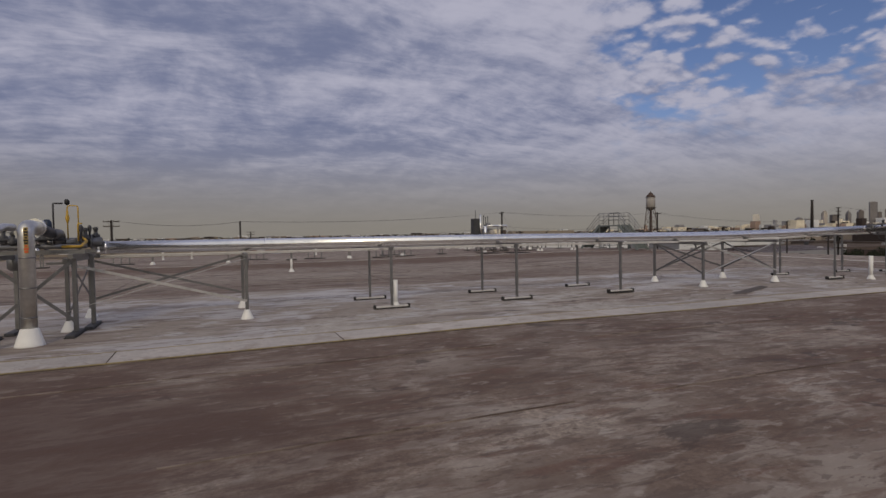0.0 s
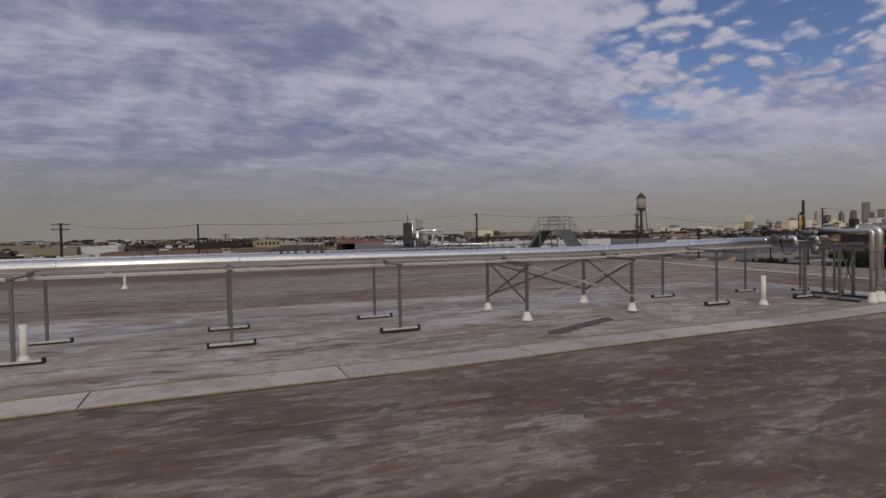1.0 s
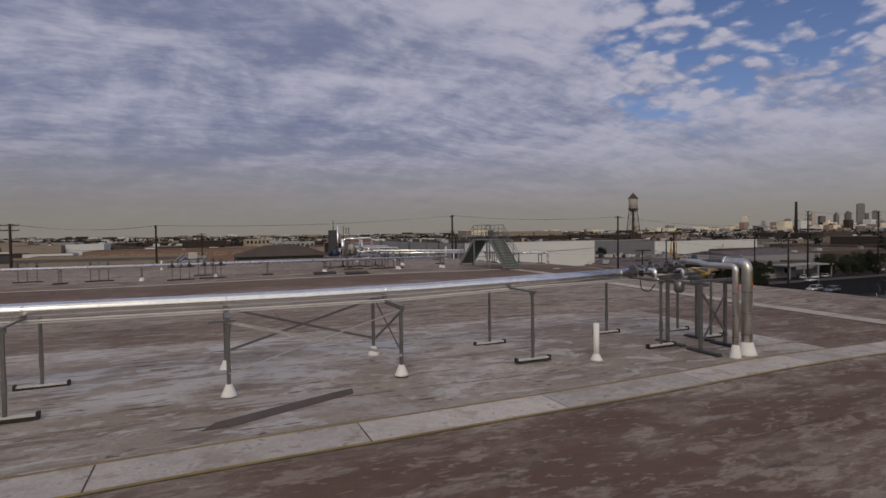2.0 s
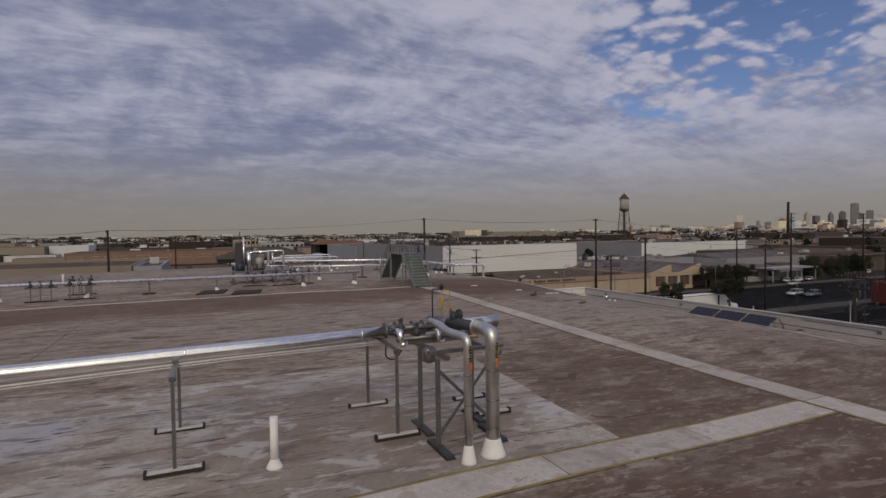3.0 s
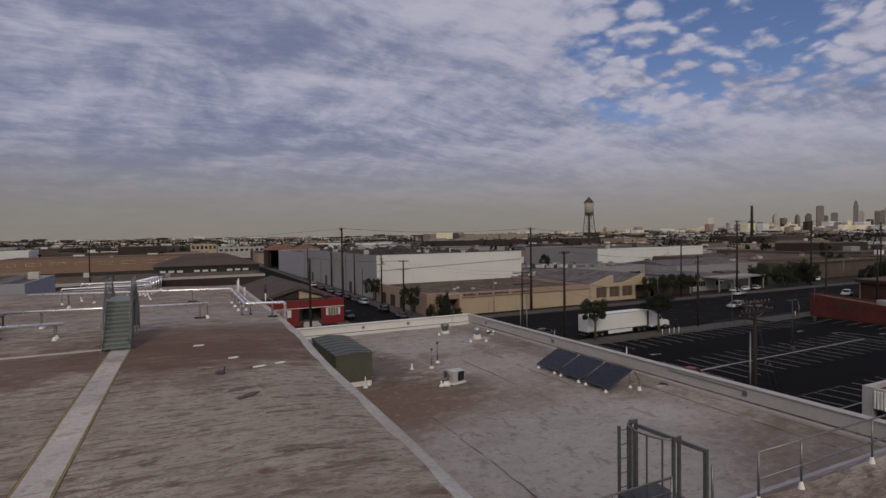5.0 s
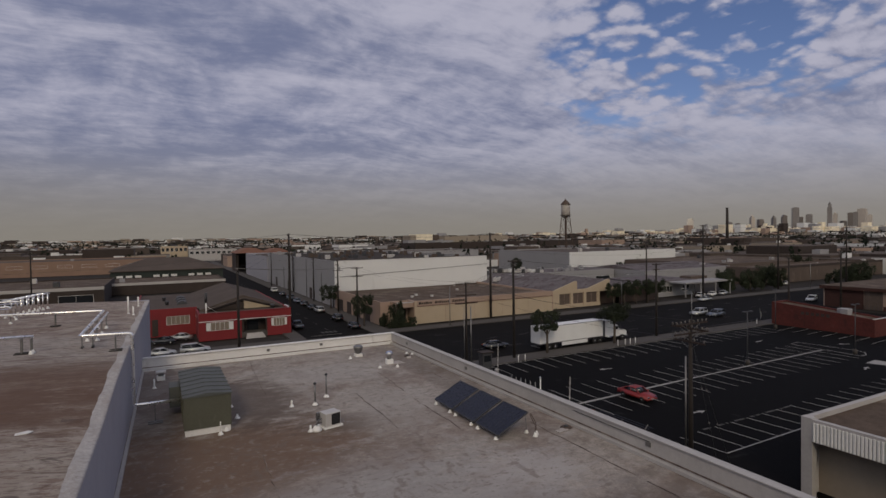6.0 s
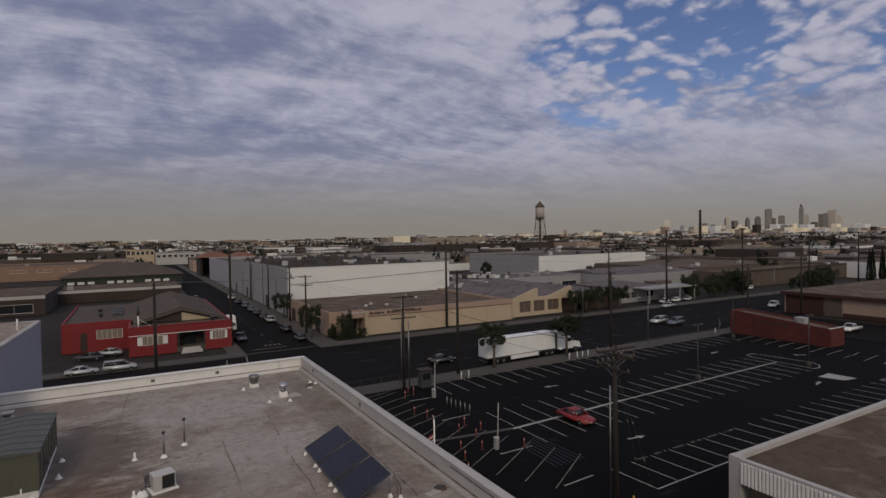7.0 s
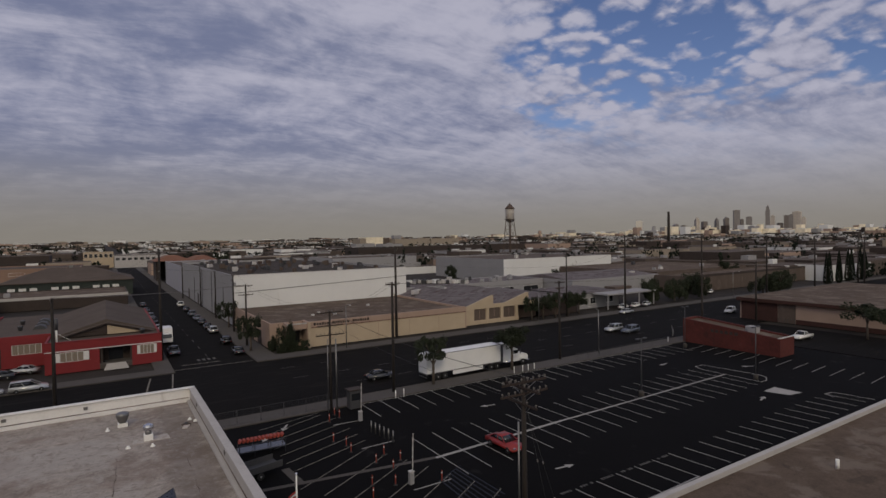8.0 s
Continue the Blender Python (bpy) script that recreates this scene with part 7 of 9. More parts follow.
def box_truck(x, y, turn):
    t = thing("box_truck", (x, y, 0.004), "small white box truck parked along the side street", "truck")
    part("box", put_box(B(), -2.6, 1.6, -1.15, 1.15, 0.9, 3.3, 0.03), M_trailer, t)
    part("cab", put_prism(B(), [(1.65, 0.5), (3.4, 0.5), (3.4, 1.3), (2.9, 2.2), (1.65, 2.3)], -1.0, 1.0, "y"), M_carwhite, t)
    part("windscreen", put_prism(B(), [(3.40, 1.36), (3.42, 1.36), (2.95, 2.16), (2.93, 2.16)], -0.85, 0.85, "y"), M_glass, t)
    part("chassis", put_box(B(), -2.6, 3.2, -0.5, 0.5, 0.5, 0.9), M_darksteel, t)
    for wx in (-1.6, 2.5):
        for s in (-1, 1):
            put_wheel(t, wx, s * 0.95, 0.42, 0.26)
    t.rotation_euler = (0, 0, radians(turn))


box_truck(70.0, 143.6, -90)


def semi_truck():
    """A long trailer with side skirts behind a sleeper tractor; nose towards +x."""
    x0, y = 98.9, 82.4
    trl = thing("semi_trailer", (x0, y, 0.0), "long white box semi-trailer parked at the kerb", "trailer")
    L, R0 = 16.15, 1.55
    part("box", put_box(B(), R0, L, -1.28, 1.28, 1.15, 4.08, 0.03), M_trailer, trl, "white box body")
    for z0, z1 in ((1.12, 1.22), (4.02, 4.10)):
        for s in (-1, 1):
            part("rub_rail", put_box(B(), R0, L, s * 1.30 - 0.02, s * 1.30 + 0.02, z0, z1), M_galv, trl)
    for k in range(25):
        part("panel_post", put_box(B(), R0 + 0.3 + 0.57 * k, R0 + 0.34 + 0.57 * k, -1.295, -1.28, 1.24, 4.0), M_trailer, trl)
    part("skirt", put_box(B(), 6.4, 12.4, -1.24, -1.20, 0.45, 1.12), M_trailer, trl)
    part("skirt", put_box(B(), 6.4, 12.4, 1.20, 1.24, 0.45, 1.12), M_trailer, trl)
    for dy in (-0.64, 0.64):
        part("rear_door", put_box(B(), R0 - 0.03, R0, dy - 0.6, dy + 0.6, 1.2, 4.0), M_trailer, trl)
    part("tail_frame", put_box(B(), R0 - 0.06, R0 + 0.12, -1.3, 1.3, 0.95, 1.15), M_darksteel, trl)
    part("bumper", put_box(B(), R0 - 0.05, R0 + 0.05, -1.1, 1.1, 0.5, 0.62), M_galv, trl)
    part("chassis", put_box(B(), R0 + 0.3, L - 1.0, -0.5, 0.5, 0.85, 1.15), M_darksteel, trl)
    for wx in (3.6, 4.9):
        for s in (-1, 1):
            put_wheel(trl, wx, s * 1.02, 0.5, 0.5)
    for s in (-1, 1):
        part("landing_leg", put_box(B(), 12.9, 13.05, s * 0.8 - 0.07, s * 0.8 + 0.07, 0.15, 1.15), M_darksteel, trl)
    trl.rotation_euler = (0, 0, radians(1.0))
    tr = thing("semi_tractor", (x0, y, 0.0), "white sleeper-cab tractor unit coupled to the trailer", "truck")
    part("chassis", put_box(B(), 13.3, 22.2, -0.45, 0.45, 0.6, 0.85), M_darksteel, tr)
    part("sleeper", put_prism(B(), [(16.75, 0.9), (18.9, 0.9), (18.9, 3.3), (18.5, 3.75), (16.75, 3.95)], -1.15, 1.15, "y"), M_carwhite, tr, "tall white sleeper box")
    part("cab", put_prism(B(), [(18.9, 0.7), (20.5, 0.7), (20.5, 2.0), (19.95, 2.85), (18.9, 3.25)], -1.1, 1.1, "y"), M_carwhite, tr)
    part("bonnet", put_prism(B(), [(20.5, 0.7), (22.5, 0.7), (22.55, 1.3), (22.2, 1.72), (20.5, 1.98)], -0.95, 0.95, "y"), M_carwhite, tr)
    part("windscreen", put_prism(B(), [(20.50, 2.04), (20.53, 2.04), (19.99, 2.84), (19.96, 2.84)], -0.95, 0.95, "y"), M_glass, tr)
    for s in (-1, 1):
        part("side_window", put_box(B(), 19.1, 20.2, s * 1.108 - 0.006, s * 1.108 + 0.006, 2.02, 2.62), M_glass, tr)
        part("mirror", put_box(B(), 20.35, 20.5, s * 1.4 - 0.08, s * 1.4 + 0.08, 2.0, 2.7, 0.03), M_darksteel, tr)
        part("fuel_tank", put_tube(B(), (17.2, s * 0.9, 0.75), (19.0, s * 0.9, 0.75), 0.32, seg=16), M_chrome, tr)
        part("fender", put_prism(B(), [(20.6, 0.95), (20.8, 1.3), (21.6, 1.3), (21.85, 0.95)], s * 1.0 - 0.2, s * 1.0 + 0.2, "y"), M_carwhite, tr)
        part("headlight", put_box(B(), 22.35, 22.52, s * 0.75 - 0.15, s * 0.75 + 0.15, 0.95, 1.2, 0.03), M_chrome, tr)
    part("grille", put_box(B(), 22.5, 22.58, -0.5, 0.5, 0.75, 1.55, 0.02), M_chrome, tr)
    part("bumper", put_box(B(), 22.2, 22.7, -1.15, 1.15, 0.4, 0.72, 0.05), M_chrome, tr)
    part("fairing", put_prism(B(), [(16.3, 0.9), (16.75, 0.9), (16.75, 3.9), (16.3, 3.9)], -1.2, -1.1, "y"), M_darksteel, tr, "dark side fairing")
    for wx in (14.2, 15.5, 21.3):
        for s in (-1, 1):
            put_wheel(tr, wx, s * 1.0, 0.5, 0.45 if wx < 20 else 0.3)
    tr.rotation_euler = (0, 0, radians(1.0))


semi_truck()


def boat_trailer():
    t = thing("flatbed_trailer", (69.8, 61.6, 0.004), "dark flatbed trailer with red-lettered banner", "trailer")
    part("deck", put_box(B(), -2.2, 2.6, -1.0, 1.0, 0.72, 0.86), M_darksteel, t)
    for s in (-1, 1):
        part("side_rail", put_box(B(), -2.2, 2.6, s * 1.0 - 0.03, s * 1.0 + 0.03, 0.86, 1.35), M_darksteel, t)
        put_wheel(t, 0.4, s * 0.95, 0.34, 0.2)
    part("tongue", put_bar(B(), (-2.2, 0, 0.78), (-3.6, 0, 0.6), 0.1), M_darksteel, t)
    t.rotation_euler = (0, 0, radians(12))
    t = thing("cargo_net_rack", (72.1, 67.4, 0.004), "dark rack with an orange-red mesh banner on top", "rack")
    part("deck", put_box(B(), -2.4, 2.4, -0.8, 0.8, 0.55, 0.68, 0.02), M_cardark, t)
    for x in (-2.3, -0.8, 0.8, 2.3):
        for y in (-0.75, 0.75):
            part("post", put_box(B(), x - 0.04, x + 0.04, y - 0.04, y + 0.04, 0.0, 1.36), M_cardark, t)
    for y in (-0.75, 0.75):
        part("rail", put_box(B(), -2.4, 2.4, y - 0.03, y + 0.03, 1.30, 1.36), M_cardark, t)
    for k in range(12):
        part("red_slat", put_prism(B(), [(-2.3 + 0.39 * k, 1.36), (-2.08 + 0.39 * k, 1.36), (-1.95 + 0.39 * k, 1.62), (-2.17 + 0.39 * k, 1.62)], -0.05, 0.75, "y"), M_redplastic, t)
    t.rotation_euler = (0, 0, radians(-4))


boat_trailer()

# ---- buildings across the street ----
def wall_window(parent, x0, x1, z0, z1, y, mt=None, mull=2, face="s", depth=0.12, rim=None):
    """A window set into a wall that faces south (plane y) or west (plane x, then x0..x1 are y's)."""
    def bx(a0, a1, d0, d1, c0, c1):
        return put_box(B(), a0, a1, y + d0, y + d1, c0, c1) if face == "s" else put_box(B(), y + d0, y + d1, a0, a1, c0, c1)
    w = part("window", bx(x0, x1, -0.03, -0.012, z0, z1), mt or M_glass, parent)
    for a0, a1, c0, c1 in ((x0 - 0.08, x1 + 0.08, z0 - 0.1, z0), (x0 - 0.08, x1 + 0.08, z1, z1 + 0.08), (x0 - 0.08, x0, z0, z1), (x1, x1 + 0.08, z0, z1)):
        part("window_frame", bx(a0, a1, -0.07, 0.0, c0, c1), rim or M_frame, w)
    for k in range(1, mull):
        xm = x0 + (x1 - x0) * k / mull
        part("mullion", bx(xm - 0.03, xm + 0.03, -0.055, -0.02, z0, z1), rim or M_frame, w)
    return w


def roof_unit(x, y, z, w=1.6, d=1.3, h=1.2, label="grey rooftop ventilation unit", mt=None, a=0.0):
    t = thing("rooftop_unit", (x, y, z), label, "rooftop unit", "rooftop units")
    part("curb", put_box(B(), -w * 0.42, w * 0.42, -d * 0.42, d * 0.42, 0, 0.2), M_darksteel, t)
    part("case", put_box(B(), -w / 2, w / 2, -d / 2, d / 2, 0.2, h, 0.05), mt or M_coping, t)
    part("hood", put_prism(B(), [(w / 2, h * 0.5), (w / 2 + 0.35, h * 0.45), (w / 2, h * 0.9)], -d * 0.35, d * 0.35, "y"), mt or M_coping, t)
    part("fan", put_tube(B(), (0, 0, h), (0, 0, h + 0.12), min(w, d) * 0.32, seg=14), M_darksteel, t)
    t.rotation_euler = (0, 0, a)
    return t


def red_building():
    t = thing("red_building", (0, 0, 0), "single-storey red painted building with white windows and grey roof", "building")
    H = 5.3
    # front wing with the door porch
    for x0, x1, z0, z1 in ((49.7, 51.0, 0, H), (56.1, 57.6, 0, H), (51.0, 56.1, 0, 1.9), (51.0, 56.1, 3.6, H), (57.6, 62.6, 3.9, H), (62.6, 63.4, 0, H), (66.6, 67.4, 0, H), (63.4, 66.6, 0, 1.9), (63.4, 66.6, 3.6, H)):
        part("wall", put_box(B(), x0, x1, 122.4, 122.75, z0, z1), M_redwall, t)
    part("wall", put_box(B(), 67.05, 67.4, 122.75, 168, 0, H), M_redwall, t)
    part("wall", put_box(B(), 49.7, 50.05, 122.75, 132.6, 0, H), M_redwall, t)
    part("coping", put_box(B(), 49.6, 67.5, 122.3, 122.85, H, H + 0.12), M_redwall, t)
    part("trim", put_box(B(), 49.7, 67.4, 122.36, 122.4, 3.72, 3.86), M_frame, t, "white trim line")
    for x0, x1 in ((51.9, 55.2), (63.9, 66.1)):
        wall_window(t, x0, x1, 1.95, 3.5, 122.5, M_curtain, 4)
    for x0 in (51.05, 55.3, 63.42, 66.14):
        part("shutter", put_box(B(), x0, x0 + 0.75 if x0 < 60 else x0 + 0.42, 122.44, 122.5, 1.95, 3.5), M_frame, t, "white louvred shutter")
    # porch
    part("porch_back", put_box(B(), 57.6, 62.6, 125.0, 125.2, 0, 3.9), M_darkfascia, t)
    part("door", put_box(B(), 59.0, 61.2, 124.94, 125.0, 1.0, 3.3), M_glass, t)
    part("porch_floor", put_box(B(), 57.6, 62.6, 122.4, 125.0, 0.0, 1.0), M_concrete, t)
    for k in range(5):
        part("step", put_box(B(), 58.6 - 0.1 * k, 61.6 + 0.1 * k, 122.4 - 0.36 * (k + 1), 122.4 - 0.36 * k, 0, 0.84 - 0.17 * k), M_parapet, t)
    for x in (57.75, 62.3):
        part("porch_column", put_box(B(), x, x + 0.3, 122.5, 122.8, 1.0, 3.9), M_darkfascia, t)
    # left wing set back
    for x0, x1, z0, z1 in ((38.6, 44.2, 0, H + 0.4), (48.6, 50.0, 0, H + 0.4), (44.2, 48.6, 0, 2.3), (44.2, 48.6, 4.1, H + 0.4)):
        part("wall", put_box(B(), x0, x1, 132.6, 132.95, z0, z1), M_redwall, t)
    wall_window(t, 44.3, 48.5, 2.35, 4.05, 132.7, M_curtain, 5)
    part("door", put_box(B(), 41.6, 42.7, 132.54, 132.6, 0.2, 3.6), M_darkfascia, t)
    part("awning", put_prism(B(), [(49.6, 4.1), (50.9, 2.8), (50.95, 2.85), (49.65, 4.2)], 128.5, 132.0, "y"), M_parapet, t)
    part("wall", put_box(B(), 38.6, 38.95, 132.95, 168, 0, H + 0.4), M_redwall, t)
    part("wall", put_box(B(), 38.6, 67.4, 167.7, 168.05, 0, H), M_redwall, t)
    # roofs
    part("flat_roof", put_box(B(), 38.95, 50.4, 132.95, 167.7, H - 0.1, H + 0.1), M_greyroof, t, "grey flat roof")
    part("flat_roof", put_box(B(), 50.05, 67.05, 122.85, 130.0, H - 0.55, H - 0.3), M_greyroof, t, "grey flat roof")
    part("gable_roof", put_prism(B(), [(50.4, H - 0.3), (67.3, H - 0.3), (67.3, H - 0.1), (58.8, 8.0), (50.4, H + 0.1)], 129.0, 168.4, "y"), M_greyroof, t, "broad grey gable roof")
    part("gable_face", put_prism(B(), [(58.9, H - 0.1), (64.4, H - 0.1), (58.9, 6.9)], 128.4, 128.98, "y"), M_tan, t, "cream gable face")
    part("gable_face", put_prism(B(), [(52.0, H - 0.1), (58.88, H - 0.1), (58.88, 6.9)], 128.45, 128.98, "y"), M_darkfascia, t, "dark shingled gable face")
    part("verge", put_bar(B(), (51.6, 128.2, H + 0.1), (58.9, 128.2, 7.45), 0.9, 0.12), M_greyroof, t)
    part("verge", put_bar(B(), (66.4, 128.2, H - 0.02), (58.9, 128.2, 7.45), 0.9, 0.12), M_greyroof, t)
    for k in range(3):
        s = part("skylight", put_prism(B(), [(-1.1, 0), (1.1, 0), (0.8, 0.55), (0, 0.8), (-0.8, 0.55)], -1.3, 1.3, "y"), M_darksteel, t, "dark domed skylight")
        s.location = (47.6, 143.5 + 5.2 * k, H + 0.1)
    for x, y in ((44.5, 143.0), (44.0, 152.0), (64.5, 127.0)):
        part("roof_vent", put_lathe(B(), [(0.35, 0), (0.35, 0.5), (0.5, 0.6), (0.4, 0.9)], (x, y, H + 0.1 if y > 130 else H - 0.3), 12), M_darksteel, t)
    part("chimney", put_tube(B(), (51.3, 125.5, 4.8), (51.3, 125.5, 7.2), 0.14, seg=10), M_white, t)
    part("chimney_cap", put_tube(B(), (51.3, 125.5, 7.2), (51.3, 125.5, 9.2), 0.26, seg=12), M_darksteel, t)
    part("chimney_brace", put_bar(B(), (51.3, 125.5, 6.6), (53.4, 125.9, 5.0), 0.06), M_white, t)
    return t


red_building()


def tan_building():
    t = thing("tan_building", (0, 0, 0), "long single-storey cream and tan stucco building with a flat roof", "building")
    H = 5.25
    part("wall", put_box(B(), 94.2, 133.4, 118.6, 118.95, 0, 3.95), M_tan, t)
    part("wall_band", put_box(B(), 94.1, 133.4, 118.5, 118.95, 4.05, H), M_tanpink, t, "pinkish upper wall band")
    part("trim", put_box(B(), 94.1, 133.45, 118.47, 118.97, 3.95, 4.05), M_brick, t, "thin dark red trim line")
    for k in range(1, 5):
        part("panel_joint", put_box(B(), 94.2 + 7.9 * k - 0.04, 94.2 + 7.9 * k + 0.04, 118.57, 118.6, 0, 3.95), M_tanpink, t)
    # unreadable sign on the band
    sx = 95.2
    for w in (0.5, 0.35, 0.4, 0.45, 0.3, 0.4, 0, 0.5, 0.3, 0.45, 0.35, 0.4, 0.3, 0.4, 0, 0.45, 0.4, 0.35, 0.5, 0.3, 0.4, 0.45):
        if w:
            part("sign_bar", put_box(B(), sx, sx + w, 118.44, 118.5, 4.42, 4.42 + 0.45 + 0.1 * (w > 0.4)), M_darkfascia, t, "dark unreadable sign lettering")
        sx += (w or 0.5) + 0.17
    # chamfered corner with the recess
    part("wall", put_box(B(), 89.6, 90.0, 118.0, 121.5, 0, H), M_tanpink, t)
    part("wall", put_box(B(), 93.6, 94.2, 117.6, 121.5, 0, H + 0.1), M_tanpink, t, "pinkish corner pier")
    part("corner_trim", put_box(B(), 93.75, 94.25, 117.5, 117.6, 0, H + 0.12), M_tan, t, "pale corner trim")
    part("parapet_trim", put_box(B(), 89.5, 93.75, 117.9, 118.0, H - 0.22, H + 0.04), M_parapet, t, "pale parapet trim")
    part("wall", put_box(B(), 90.0, 93.6, 121.2, 121.5, 0, H), M_tanpink, t)
    part("lintel", put_box(B(), 89.6, 93.6, 118.0, 118.3, 4.0, H), M_tanpink, t)
    part("pier", put_box(B(), 88.0, 88.5, 117.6, 118.1, 0, 3.2), M_tan, t)
    wall_window(t, 90.6, 93.0, 0.8, 3.2, 121.2, M_glass, 2, rim=M_darkfascia)
    part("wall", put_box(B(), 86.9, 87.25, 121.5, 156.7, 0, H), M_tanpink, t)
    part("wall", put_box(B(), 86.9, 90.0, 121.2, 121.5, 0, H), M_tanpink, t)
    part("wall", put_box(B(), 133.4, 133.75, 118.6, 156.7, 0, H - 0.2), M_tanpink, t)
    part("roof", put_box(B(), 87.25, 133.4, 121.5, 156.7, 4.3, 4.55), M_tanroof, t, "brown-grey flat roof")
    part("roof", put_box(B(), 94.2, 133.4, 118.95, 121.5, 4.3, 4.55), M_tanroof, t, "brown-grey flat roof")
    part("roof", put_box(B(), 89.6, 94.2, 118.3, 121.5, 4.3, 4.55), M_tanroof, t, "brown-grey flat roof")
    for k in range(4):
        part("garage_door", put_box(B(), 86.86, 86.9, 128 + 7 * k, 131.5 + 7 * k, 0, 3.0), M_darkfascia, t)
    for x, y in ((99.0, 131.0), (101.5, 134.0), (104.0, 130.0), (117.0, 140.0)):
        part("roof_box", put_box(B(), x, x + 0.7, y, y + 0.6, 4.55, 5.0, 0.05), M_coping, t, "small pale roof box")
    return t


tan_building()


def sawtooth_building():
    t = thing("sawtooth_building", (0, 0, 0), "cream building with sawtooth gables and blue-grey roof", "building")
    part("wall", put_box(B(), 133.9, 137.4, 120.4, 120.8, 0, 4.7), M_tan, t)
    for x0 in (141.2, 145.9, 150.8):
        part("pilaster", put_box(B(), x0, x0 + 0.9, 120.4, 120.9, 0, 3.9), M_tan, t)
    part("wall", put_box(B(), 137.4, 152.0, 120.5, 120.8, 0, 1.0), M_tan, t)
    part("wall", put_box(B(), 137.4, 160.0, 120.4, 120.8, 3.9, 4.9), M_tan, t)
    part("wall", put_box(B(), 152.0, 160.0, 122.6, 122.9, 0, 4.2), M_rustroof, t)
    part("wall", put_box(B(), 160.0, 174.6, 121.2, 121.5, 0, 4.2), M_rustroof, t, "dull red-brown wall behind the trees")
    # panes in matte brown: tint and reflection drawn as one plain colour
    for x0, x1 in ((137.4, 141.2), (142.1, 145.9), (146.8, 150.8)):
        wall_window(t, x0 + 0.1, x1 - 0.1, 1.05, 3.85, 120.75, M_brownwall, 2, rim=M_tanpink)
    for x0, x1 in ((134.6, 143.5), (146.2, 155.4)):
        part("gable", put_prism(B(), [(x0, 4.6), (x1, 4.6), (x1, 7.1), (x1 - 0.6, 7.15)], 120.38, 120.82, "y"), M_tan, t, "cream sawtooth gable")
        part("saw_roof", put_prism(B(), [(x0, 4.5), (x1, 4.5), (x1, 7.0), (x1 - 0.4, 7.05)], 120.84, 158.0, "y"), M_blueroof, t, "blue-grey sawtooth roof")
    part("roof", put_box(B(), 133.9, 175.0, 120.84, 158.0, 4.2, 4.5), M_blueroof, t, "blue-grey flat roof")
    part("wall", put_box(B(), 174.6, 175.0, 120.84, 158.0, 0, 4.5), M_greywall, t)
    part("wall", put_box(B(), 133.8, 134.2, 120.84, 158.0, 0, 4.4), M_tanpink, t)
    return t


sawtooth_building()
for x, y in ((137.0, 150.0), (139.5, 153.0), (142.0, 151.0), (144.5, 154.5), (147.5, 152.0), (150.0, 155.0), (158.0, 150.0), (160.0, 146.0), (165.0, 152.0), (163.0, 135.0), (156.6, 139.0)):
    roof_unit(x, y, 4.5 if x > 155.6 else 5.2, 1.5 + rng.random(), 1.3, 1.0 + 0.5 * rng.random(), "pale rooftop ventilation unit", M_coping if rng.random() < 0.6 else M_greywall, rng.random())


def low_house():
    t = thing("low_grey_house", (0, 0, 0), "low pale grey building with a flat-roofed porch", "building")
    part("wall", put_box(B(), 176, 196, 124.0, 124.3, 0, 4.6), M_greywall, t)
    part("wall", put_box(B(), 176, 176.3, 124.3, 142, 0, 4.6), M_greywall, t)
    part("wall", put_box(B(), 195.7, 196, 124.3, 142, 0, 4.6), M_whitewall, t)
    for x0, x1 in ((178, 180.4), (183, 185.2), (190, 193)):
        wall_window(t, x0, x1, 1.4, 3.2, 124.0, M_glass, 2)
    part("roof", put_box(B(), 175.6, 196.4, 123.6, 142.4, 4.6, 4.9), M_blueroof, t)
    part("porch_roof", put_box(B(), 183.5, 205.5, 117.6, 124.6, 4.2, 4.7, 0.05), M_greywall, t, "pale flat porch roof")
    for x in (184.0, 191.0, 198.0, 205.0):
        part("post", put_box(B(), x - 0.15, x + 0.15, 117.9, 118.2, 0.14, 4.2), M_greywall, t)
    part("upper_storey", put_box(B(), 195.0, 203.0, 124.8, 129.0, 4.7, 5.6), M_brownwall, t, "small brown clad upper roof")


low_house()


